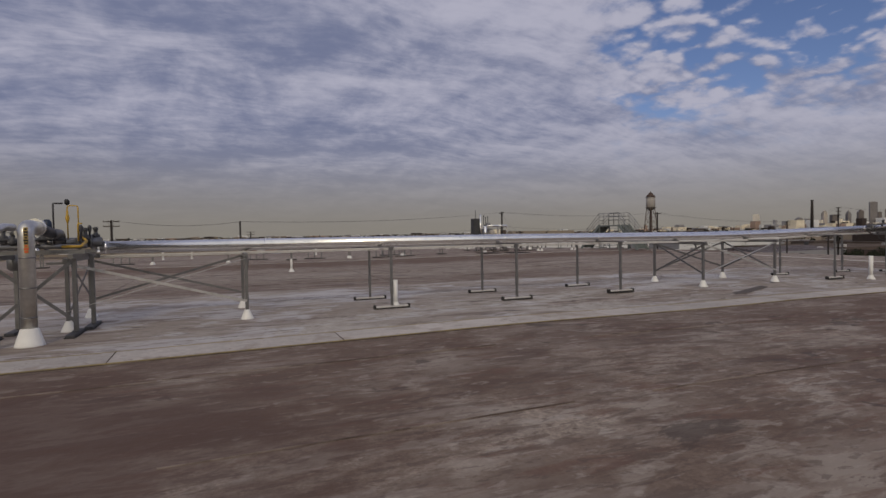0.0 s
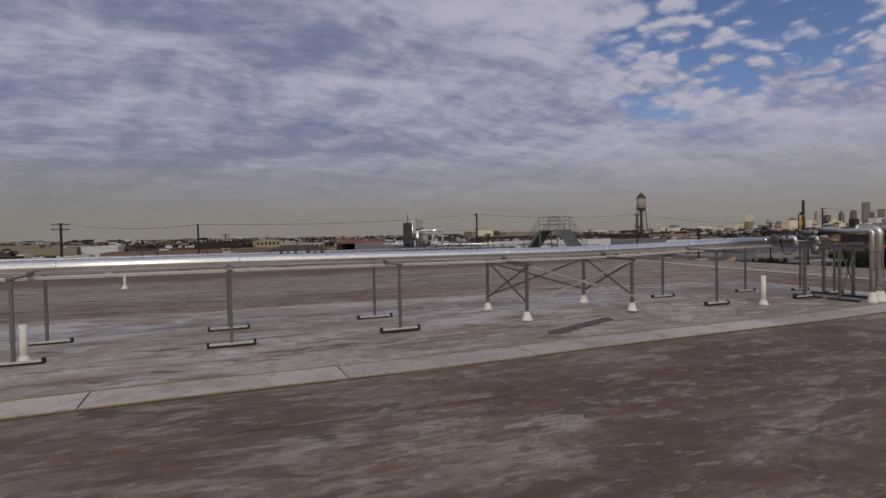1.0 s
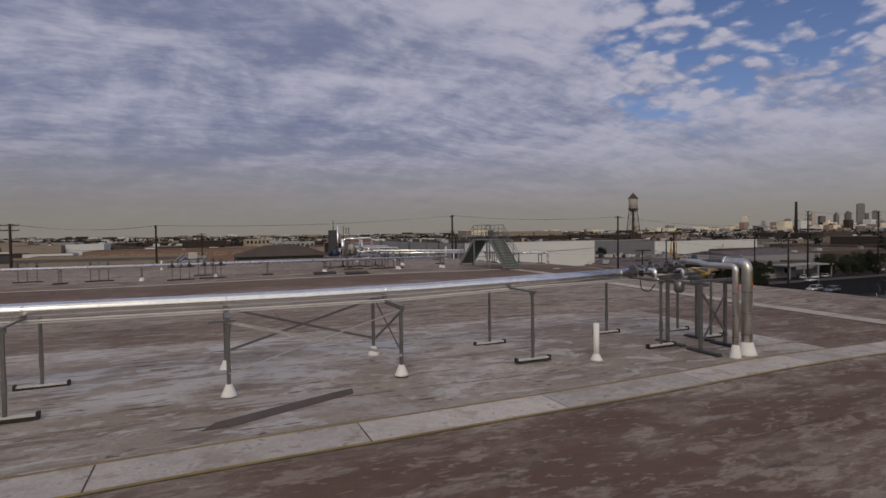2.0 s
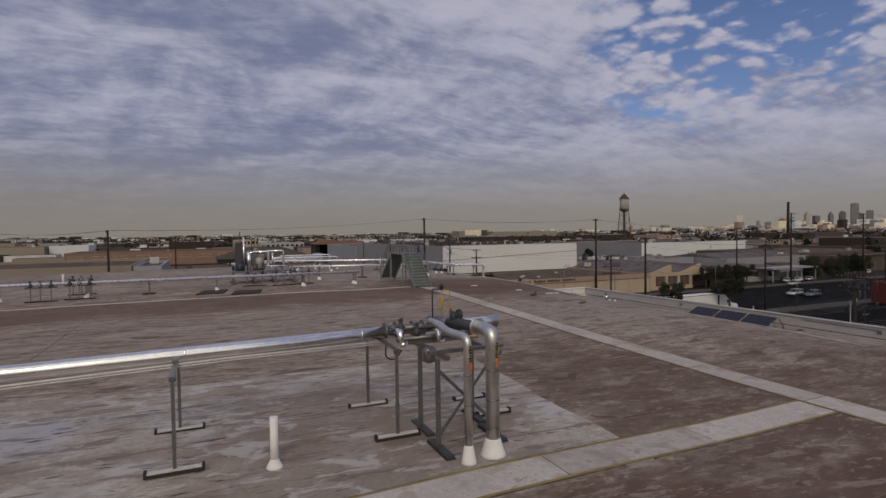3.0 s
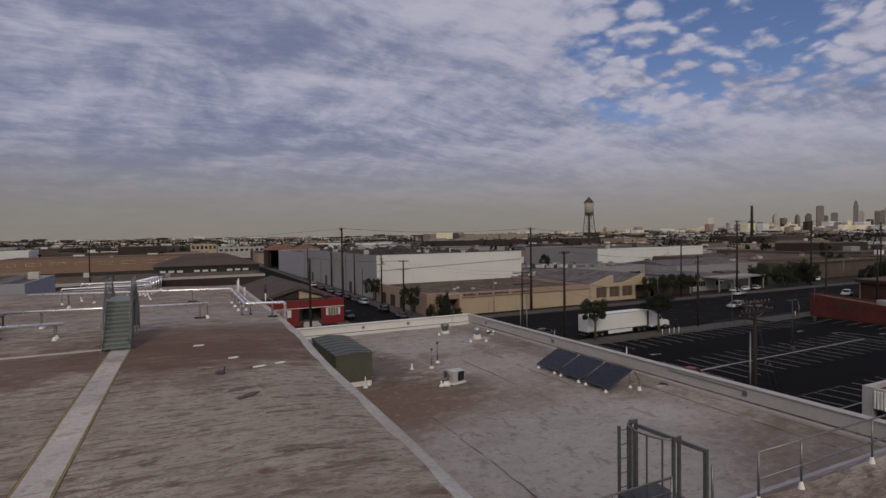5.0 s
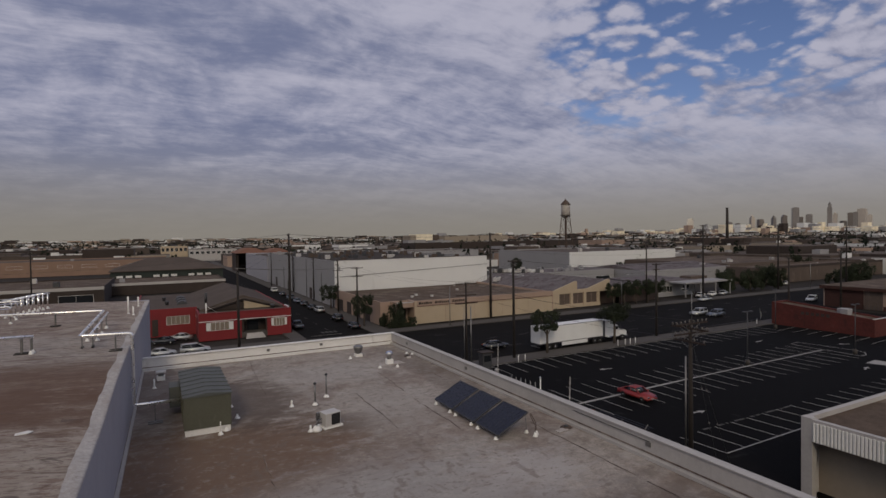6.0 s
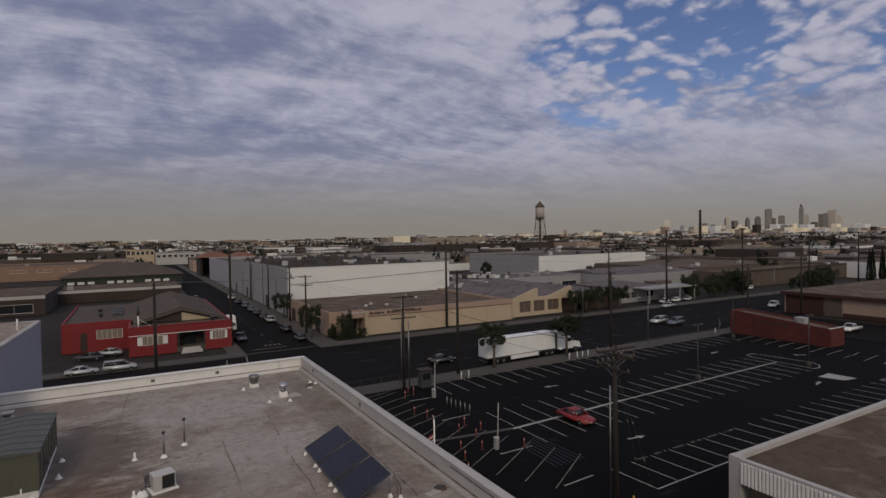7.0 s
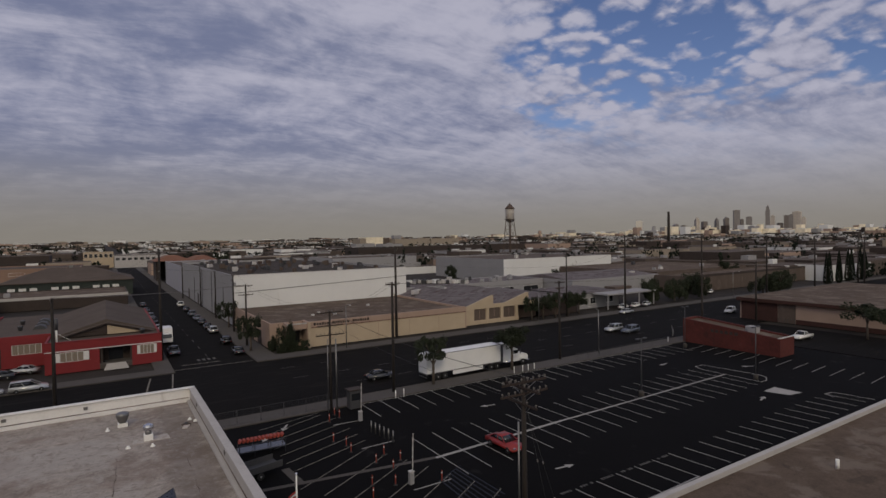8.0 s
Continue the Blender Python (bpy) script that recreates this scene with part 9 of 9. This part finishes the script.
def street_lamp(x, y, h, d):
    t = thing("street_lamp", (x, y, 0.14), "slim grey street lamp with a curved arm", "street lamp", "street lamps")
    part("pole", put_tube(B(), (0, 0, 0), (0, 0, h), 0.09, 0.06, 10), M_galv, t)
    part("arm", put_run(B(), [(0, 0, h - 0.1), (0, d * 0.6, h + 0.35), (0, d * 1.9, h + 0.45)], 0.035, 8, 0.3), M_galv, t)
    part("head", put_box(B(), -0.14, 0.14, min(d * 1.8, d * 2.5), max(d * 1.8, d * 2.5), h + 0.36, h + 0.5, 0.04), M_coping, t)


for x in (100.0, 152.0, 240.0):
    street_lamp(x, 112.6, 8.5, -1)
for x in (137.0,):
    street_lamp(x, 79.6, 8.0, 1)

# ---- trees ----
def leaf_cluster(n, spread, size, seed, shape="round"):
    """Many small leaf clumps in an uneven crown."""
    r = random.Random(seed)
    bm = B()
    lobes = [(Vector((r.uniform(-0.78, 0.78), r.uniform(-0.78, 0.78), r.uniform(-0.55, 0.62))), r.uniform(0.16, 0.42)) for _ in range(22)]
    for _ in range(n):
        if shape == "round":
            c, rad = r.choice(lobes)
            d = Vector((r.gauss(0, 1), r.gauss(0, 1), r.gauss(0, 1))).normalized() * rad * r.random() ** 0.4
            p = c + d
            p = Vector((p.x * spread[0], p.y * spread[1], p.z * spread[2]))
        else:
            f = r.random()
            a = r.random() * math.tau
            w = (1 - f) ** 0.7 * min(1.0, f * 6 + 0.35) * (0.75 + 0.25 * r.random())
            p = Vector((math.cos(a) * w * spread[0], math.sin(a) * w * spread[1], f * spread[2]))
        s = size * r.uniform(0.6, 1.4)
        q = Euler((r.random() * 6, r.random() * 6, r.random() * 6)).to_matrix()
        v = [bm.verts.new(p + q @ Vector(k) * s) for k in ((-0.5, 0, 0), (0, -0.32, 0.08), (0.5, 0, 0), (0, 0.32, 0.12))]
        bm.faces.new(v)
    return bm


def put_limbs(bm, h, seed, k=6, reach=1.2):
    r = random.Random(seed)
    put_tube(bm, (0, 0, 0), (0.05, 0.03, h * 0.55), 0.16, 0.11, 8)
    for i in range(k):
        a = math.tau * i / k + r.random()
        z = h * (0.42 + 0.12 * r.random())
        e = Vector((math.cos(a) * reach * r.uniform(0.6, 1), math.sin(a) * reach * r.uniform(0.6, 1), h * r.uniform(0.68, 0.9)))
        mid = Vector((e.x * 0.45, e.y * 0.45, (z + e.z) / 2 - 0.1))
        put_tube(bm, (0.03, 0.02, z), mid, 0.075, 0.05, 6)
        put_tube(bm, mid, e, 0.05, 0.018, 6)
        put_tube(bm, mid, e + Vector((r.uniform(-0.5, 0.5), r.uniform(-0.5, 0.5), 0.1)), 0.035, 0.012, 5)


CROWNS = [mesh_of("crown", leaf_cluster(3600, (1, 1, 1), 0.115, 11 + k), M_leaf) for k in range(3)]
TRUNKS = []
for k in range(3):
    _b = B()
    put_limbs(_b, 1.0 * 5.0, 31 + k)
    TRUNKS.append(mesh_of("trunk", _b, M_bark))
CYPRESS = mesh_of("crown", leaf_cluster(1800, (1, 1, 1), 0.11, 55, "spire"), M_leafdark)


def tree(x, y, h, w, label="street tree with a dusty green crown", k=None, group="street trees", lift=0.62):
    k = rng.randrange(3) if k is None else k
    t = thing("tree", (x, y, 0.0), label, "tree", group)
    tr = part("trunk", TRUNKS[k], None, t)
    tr.scale = (h / 5.0, h / 5.0, h / 5.0 * 0.95)
    c = part("crown", CROWNS[k], None, t)
    c.location = (0, 0, h * lift)
    c.scale = (w / 2, w / 2, h * (1 - lift) * 1.15)
    c.rotation_euler = (0, 0, rng.random() * 6)
    return t


def cypress(x, y, h, w):
    t = thing("cypress_tree", (x, y, 0.0), "tall dark slender cypress tree", "tree", "cypress trees")
    part("trunk", put_tube(B(), (0, 0, 0), (0, 0, h * 0.5), 0.2, 0.1, 8), M_bark, t)
    c = part("crown", CYPRESS, None, t)
    c.location = (0, 0, 0.4)
    c.scale = (w / 2, w / 2, h)
    return t


for x, y, h, w in ((100.4, 79.2, 7.4, 4.6), (115.7, 79.2, 8.0, 5.4), (83.3, 122.0, 7.2, 4.6), (85.4, 155.5, 6.8, 4.8), (153.5, 117.0, 6.4, 4.2), (157.5, 117.0, 6.8, 4.6), (162.0, 117.0, 6.8, 4.8), (167.0, 117.2, 6.6, 4.8), (171.5, 117.6, 6.5, 4.4)):
    tree(x, y, h, w, lift=0.74 if y < 80 else 0.66)
for x, y, h, w in ((87.4, 120.0, 3.6, 2.2), (88.9, 116.7, 6.0, 3.0), (89.9, 117.0, 4.6, 2.4), (92.4, 116.6, 2.2, 2.4)):
    tree(x, y, h, w, "dark shrub-like tree against the tan building", lift=0.36)
for x, y, h, w in ((206.0, 120.0, 7.0, 6.0), (211.0, 123.0, 7.6, 7.0), (217.0, 119.0, 7.4, 6.5), (224.0, 122.0, 7.0, 6.5), (232.0, 119.0, 7.2, 7.0), (258.0, 112.0, 8.0, 9.0), (266.0, 110.0, 8.4, 9.0), (280.0, 118.0, 8.0, 8.0), (240.0, 128.0, 8.0, 8.0), (300.0, 150.0, 9.0, 9.0),
                   (205.0, 235.0, 8.0, 7.0), (250.0, 207.0, 6.0, 5.0), (286.0, 209.0, 6.0, 4.0), (197.5, 46.0, 6.5, 6.0), (60.0, 300.0, 8.0, 7.0), (74.0, 590.0, 10.0, 9.0), (130.0, 420.0, 12.0, 9.0), (139.0, 212.0, 9.0, 6.0)):
    tree(x, y, h, w, "broad dark street tree far down the block", group="far trees", lift=0.5)
tree(190.4, 56.5, 7.8, 8.5, "broad airy street tree before the beige shop", k=1, lift=0.72)
for x, y, h, w in ((311.0, 114.0, 12.5, 2.8), (315.0, 114.5, 13.0, 3.0), (320.0, 113.0, 9.0, 2.6), (325.0, 115.0, 13.2, 3.2), (331.0, 114.0, 13.6, 3.4), (337.0, 115.0, 13.6, 3.4), (343.0, 114.0, 14.0, 3.6), (350.0, 115.0, 14.0, 3.8)):
    cypress(x, y, h, w)


# ---- water tower, chimney, skyline ----
def water_tower(x, y):
    t = thing("water_tower", (x, y, 0), "rusty pale water tower with conical roof on lattice legs", "water tower")
    r, z0, z1, top = 4.0, 36.5, 46.2, 51.0
    part("tank", put_lathe(B(), [(0.8, z0 - 3.0), (2.6, z0 - 1.6), (r, z0 + 0.4), (r, z1)], seg=24), M_tank, t, "pale rust-streaked tank")
    part("roof", put_lathe(B(), [(r + 0.5, z1), (r + 0.4, z1 + 0.3), (1.2, top - 0.8), (0.3, top)], seg=24), M_rustroof, t, "dark conical roof")
    part("finial", put_tube(B(), (0, 0, top), (0, 0, top + 1.0), 0.2, seg=8), M_rustroof, t)
    part("balcony", put_tube(B(), (0, 0, z0), (0, 0, z0 + 0.3), r + 0.9, seg=24), M_rustroof, t)
    part("riser", put_tube(B(), (0, 0, 0), (0, 0, z0 - 2.5), 0.6, seg=12), M_rustroof, t)
    legs = []
    for k in range(4):
        a = math.pi / 4 + k * math.pi / 2
        f, g = Vector((7.6 * math.cos(a), 7.6 * math.sin(a), 0)), Vector((3.5 * math.cos(a), 3.5 * math.sin(a), z0))
        legs.append((f, g))
        part("leg", put_bar(B(), f, g, 0.55), M_rustroof, t)
    for zf in (0.28, 0.52, 0.76):
        for k in range(4):
            p, q = legs[k][0].lerp(legs[k][1], zf), legs[(k + 1) % 4][0].lerp(legs[(k + 1) % 4][1], zf)
            part("girt", put_bar(B(), p, q, 0.28), M_rustroof, t)
    for lo, hi in ((0.0, 0.28), (0.28, 0.52), (0.52, 0.76), (0.76, 1.0)):
        for k in range(4):
            p, q = legs[k][0].lerp(legs[k][1], lo), legs[(k + 1) % 4][0].lerp(legs[(k + 1) % 4][1], hi)
            part("rod", put_bar(B(), p, q, 0.13), M_rustroof, t)
            p, q = legs[k][0].lerp(legs[k][1], hi), legs[(k + 1) % 4][0].lerp(legs[(k + 1) % 4][1], lo)
            part("rod", put_bar(B(), p, q, 0.13), M_rustroof, t)
    t.rotation_euler = (0, 0, 0.2)


water_tower(370.5, 391.0)
t = thing("chimney", (652.0, 428.0, 0), "tall dark industrial chimney", "chimney")
part("shaft", put_tube(B(), (0, 0, 0), (0, 0, 47.5), 2.0, 1.35, 14), M_wood, t)
part("rim", put_tube(B(), (0, 0, 47.5), (0, 0, 48.3), 1.6, seg=14), M_wood, t)


def tower_material(name, light, dark, floor, bay):
    """A facade of pale piers and darker window bands."""
    mt = material(name, light, 0.6, grain=((0.01, 0.08),))
    n, l = mt.node_tree.nodes, mt.node_tree.links
    bsdf = n["Principled BSDF"]
    src = bsdf.inputs["Base Color"].links[0].from_socket
    br = n.new("ShaderNodeTexBrick")
    br.inputs["Scale"].default_value = 1.0
    br.inputs["Mortar Size"].default_value = 0.22
    br.offset = 0.0
    br.inputs["Brick Width"].default_value, br.inputs["Row Height"].default_value = bay, floor
    br.inputs["Color1"].default_value = br.inputs["Color2"].default_value = (*dark, 1)
    sep, com, tc = n.new("ShaderNodeSeparateXYZ"), n.new("ShaderNodeCombineXYZ"), n.new("ShaderNodeTexCoord")
    l.new(tc.outputs["Object"], sep.inputs[0])
    ad = n.new("ShaderNodeMath")
    ad.operation = "ADD"
    l.new(sep.outputs[0], ad.inputs[0]), l.new(sep.outputs[1], ad.inputs[1])
    l.new(ad.outputs[0], com.inputs[0]), l.new(sep.outputs[2], com.inputs[1])
    l.new(com.outputs[0], br.inputs["Vector"])
    l.new(src, br.inputs["Mortar"])
    mx = n.new("ShaderNodeMix")
    mx.data_type = "RGBA"
    mx.inputs[0].default_value = 0.5
    l.new(src, mx.inputs[6]), l.new(br.outputs[0], mx.inputs[7])
    l.new(mx.outputs[2], bsdf.inputs["Base Color"])
    return mt


# the pale and white facades are brightened for sun on the skyline
TOWERS = [tower_material("pale_tower_facade", (0.62, 0.54, 0.46), (0.26, 0.24, 0.23), 8.0, 9.0), tower_material("grey_tower_facade", (0.27, 0.245, 0.235), (0.10, 0.095, 0.10), 8.0, 8.0),
          tower_material("brown_tower_facade", (0.19, 0.16, 0.145), (0.09, 0.08, 0.078), 8.0, 10.0), tower_material("white_tower_facade", (0.80, 0.74, 0.64), (0.5, 0.46, 0.42), 8.0, 9.0)]
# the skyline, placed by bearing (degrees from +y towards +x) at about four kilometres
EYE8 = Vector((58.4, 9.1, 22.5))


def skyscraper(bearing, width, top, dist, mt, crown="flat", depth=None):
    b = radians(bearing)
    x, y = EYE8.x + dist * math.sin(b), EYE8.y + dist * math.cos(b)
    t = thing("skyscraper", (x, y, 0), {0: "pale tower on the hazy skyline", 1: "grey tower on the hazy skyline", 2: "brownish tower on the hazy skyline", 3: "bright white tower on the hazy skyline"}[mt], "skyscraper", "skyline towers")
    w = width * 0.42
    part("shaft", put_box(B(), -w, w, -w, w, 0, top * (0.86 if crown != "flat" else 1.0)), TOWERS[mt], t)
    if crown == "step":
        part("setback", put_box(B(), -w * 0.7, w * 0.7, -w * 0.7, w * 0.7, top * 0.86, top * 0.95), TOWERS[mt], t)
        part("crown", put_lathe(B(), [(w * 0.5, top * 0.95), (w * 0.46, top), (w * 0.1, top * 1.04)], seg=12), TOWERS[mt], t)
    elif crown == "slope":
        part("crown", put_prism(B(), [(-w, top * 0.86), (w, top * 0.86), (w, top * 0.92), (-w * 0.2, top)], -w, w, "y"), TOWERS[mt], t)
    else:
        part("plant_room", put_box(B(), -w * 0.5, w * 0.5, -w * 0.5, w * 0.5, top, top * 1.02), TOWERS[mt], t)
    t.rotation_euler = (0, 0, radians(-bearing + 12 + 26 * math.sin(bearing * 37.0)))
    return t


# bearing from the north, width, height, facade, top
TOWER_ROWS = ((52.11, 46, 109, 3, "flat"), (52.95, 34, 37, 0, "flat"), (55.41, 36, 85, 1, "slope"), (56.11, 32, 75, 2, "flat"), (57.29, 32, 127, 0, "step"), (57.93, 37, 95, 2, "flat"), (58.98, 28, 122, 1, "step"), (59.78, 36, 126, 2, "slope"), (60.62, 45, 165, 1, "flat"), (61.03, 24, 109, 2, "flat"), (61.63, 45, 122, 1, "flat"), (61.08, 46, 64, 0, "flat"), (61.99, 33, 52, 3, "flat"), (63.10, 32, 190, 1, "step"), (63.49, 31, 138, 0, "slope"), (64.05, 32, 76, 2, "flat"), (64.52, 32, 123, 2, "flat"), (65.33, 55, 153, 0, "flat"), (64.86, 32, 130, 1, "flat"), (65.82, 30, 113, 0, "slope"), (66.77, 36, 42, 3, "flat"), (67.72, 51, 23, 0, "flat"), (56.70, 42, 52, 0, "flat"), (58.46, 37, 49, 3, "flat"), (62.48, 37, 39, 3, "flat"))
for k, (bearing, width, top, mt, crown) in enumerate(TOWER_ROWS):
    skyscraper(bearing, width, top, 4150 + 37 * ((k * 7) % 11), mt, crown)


# ---- the low city out to the horizon ----
def far_city():
    """Blocks of low roofs, joined, too many to count."""
    r = random.Random(91)
    shade = [(M_greywall, "pale grey"), (M_whitewall, "white"), (M_beige, "beige"), (M_greyroof, "grey"), (M_tanpink, "tan"), (M_darkfascia, "dark"), (M_sunlit, "cream")]
    bms = [B() for _ in shade]
    roofs = B()

    def blocked(x, y, w, d):
        for a0, a1, b0, b1 in ((-95, 70, -60, 108), (36, 90, 105, 400), (60, 222, -60, 118), (85, 176, 115, 335), (174, 300, 110, 285), (160, 222, 210, 285), (-95, 64, 195, 385), (196, 300, 20, 82), (-90, 20, 125, 165), (38, 185, 540, 690), (260, 475, 480, 525), (460, 665, 900, 965), (-120, -58, 455, 525), (-60, 64, 378, 435), (80, 130, 335, 405), (355, 390, 375, 408)):
            if x + w / 2 > a0 and x - w / 2 < a1 and y + d > b0 and y < b1:
                return True
        return 66 < x + w / 2 and x - w / 2 < 84.5

    made = 0
    for ring, (d0, d1, count, wmin, wmax, hmin, hmax) in enumerate(((120, 420, 260, 14, 45, 4, 8), (420, 900, 520, 18, 60, 4.5, 9), (900, 1800, 1100, 18, 50, 4, 9), (1800, 3400, 1500, 20, 60, 5, 13), (3400, 4300, 900, 25, 70, 7, 20))):
        for _ in range(count):
            bearing = radians(r.uniform(-22, 82))
            d = math.sqrt(r.uniform(d0 * d0, d1 * d1))
            x, y = 40 + d * math.sin(bearing), 5 + d * math.cos(bearing)
            w, dp, h = r.uniform(wmin, wmax), r.uniform(wmin, wmax) * 0.7, r.uniform(hmin, hmax) * (1.5 if r.random() < 0.06 else 1)
            if blocked(x, y, w, dp) or (80 < y + dp and y < 113):
                continue
            k = r.choices(range(6), (3, 1.6, 2, 5, 2, 6) if d < 900 else (2, 4.5, 3, 3, 3, 5))[0]
            put_box(bms[k], x - w / 2, x + w / 2, y, y + dp, -0.1, h)
            put_box(roofs, x - w / 2 + 0.4, x + w / 2 - 0.4, y + 0.4, y + dp - 0.4, h, h + 0.05)
            if r.random() < 0.5:
                q = r.uniform(1.5, 4)
                put_box(bms[r.choice((0, 1, 5))], x - q, x + q, y + dp * 0.4, y + dp * 0.4 + q, h, h + r.uniform(1, 2.5))
            made += 1
    for _ in range(900):                       # the denser centre round the towers, paler to stand for sunlight
        bearing, d = radians(r.gauss(62, 9)), r.uniform(2700, 4250)
        x, y = 40 + d * math.sin(bearing), 5 + d * math.cos(bearing)
        w, h = r.uniform(14, 55), r.uniform(12, 34) * (1.7 if r.random() < 0.12 else 1)
        put_box(bms[r.choices((6, 1, 0, 5, 4), (5, 2, 1, 1.5, 1))[0]], x - w / 2, x + w / 2, y, y + w * 0.7, -0.1, h)
    for (mt, nm), bm in zip(shade, bms):
        whole("distant_buildings", bm, mt, (0, 0, 0), "low %s city buildings spreading to the horizon" % nm, "buildings", kind="stuff")
    whole("distant_roofs", roofs, M_greyroof, (0, 0, 0), "flat grey roofs of the low city", "roofs", kind="stuff")


far_city()


def far_trees():
    r = random.Random(17)
    verts, faces = [], []
    for _ in range(4200):
        bearing = radians(r.uniform(-22, 80))
        d = math.sqrt(r.uniform(300 ** 2, 2400 ** 2))
        x, y = 40 + d * math.sin(bearing), 5 + d * math.cos(bearing)
        if 64 < x < 86 or (y < 470 and x < 180):
            continue
        h, w = r.uniform(6, 13) * (1.45 if d > 1000 and r.random() < 0.35 else 1), r.uniform(2.5, 6)
        for _k in range(22):
            p = Vector((x + r.gauss(0, w * 0.3), y + r.gauss(0, w * 0.3), h * r.uniform(0.15, 1.0)))
            s = r.uniform(1.2, 2.6)
            q = Euler((r.random() * 6, r.random() * 6, r.random() * 6)).to_matrix()
            i = len(verts)
            verts.extend(p + q @ Vector(c) * s for c in ((-0.6, 0, 0), (0, -0.45, 0.1), (0.6, 0, 0), (0, 0.45, 0.1)))
            faces.append((i, i + 1, i + 2, i + 3))
    me = bpy.data.meshes.new("distant_trees")
    me.from_pydata([tuple(v) for v in verts], [], faces)
    me.materials.append(M_leafdark)
    tagged(new("distant_trees", me), "scattered dark trees among the low city roofs", "trees", kind="stuff")


far_trees()
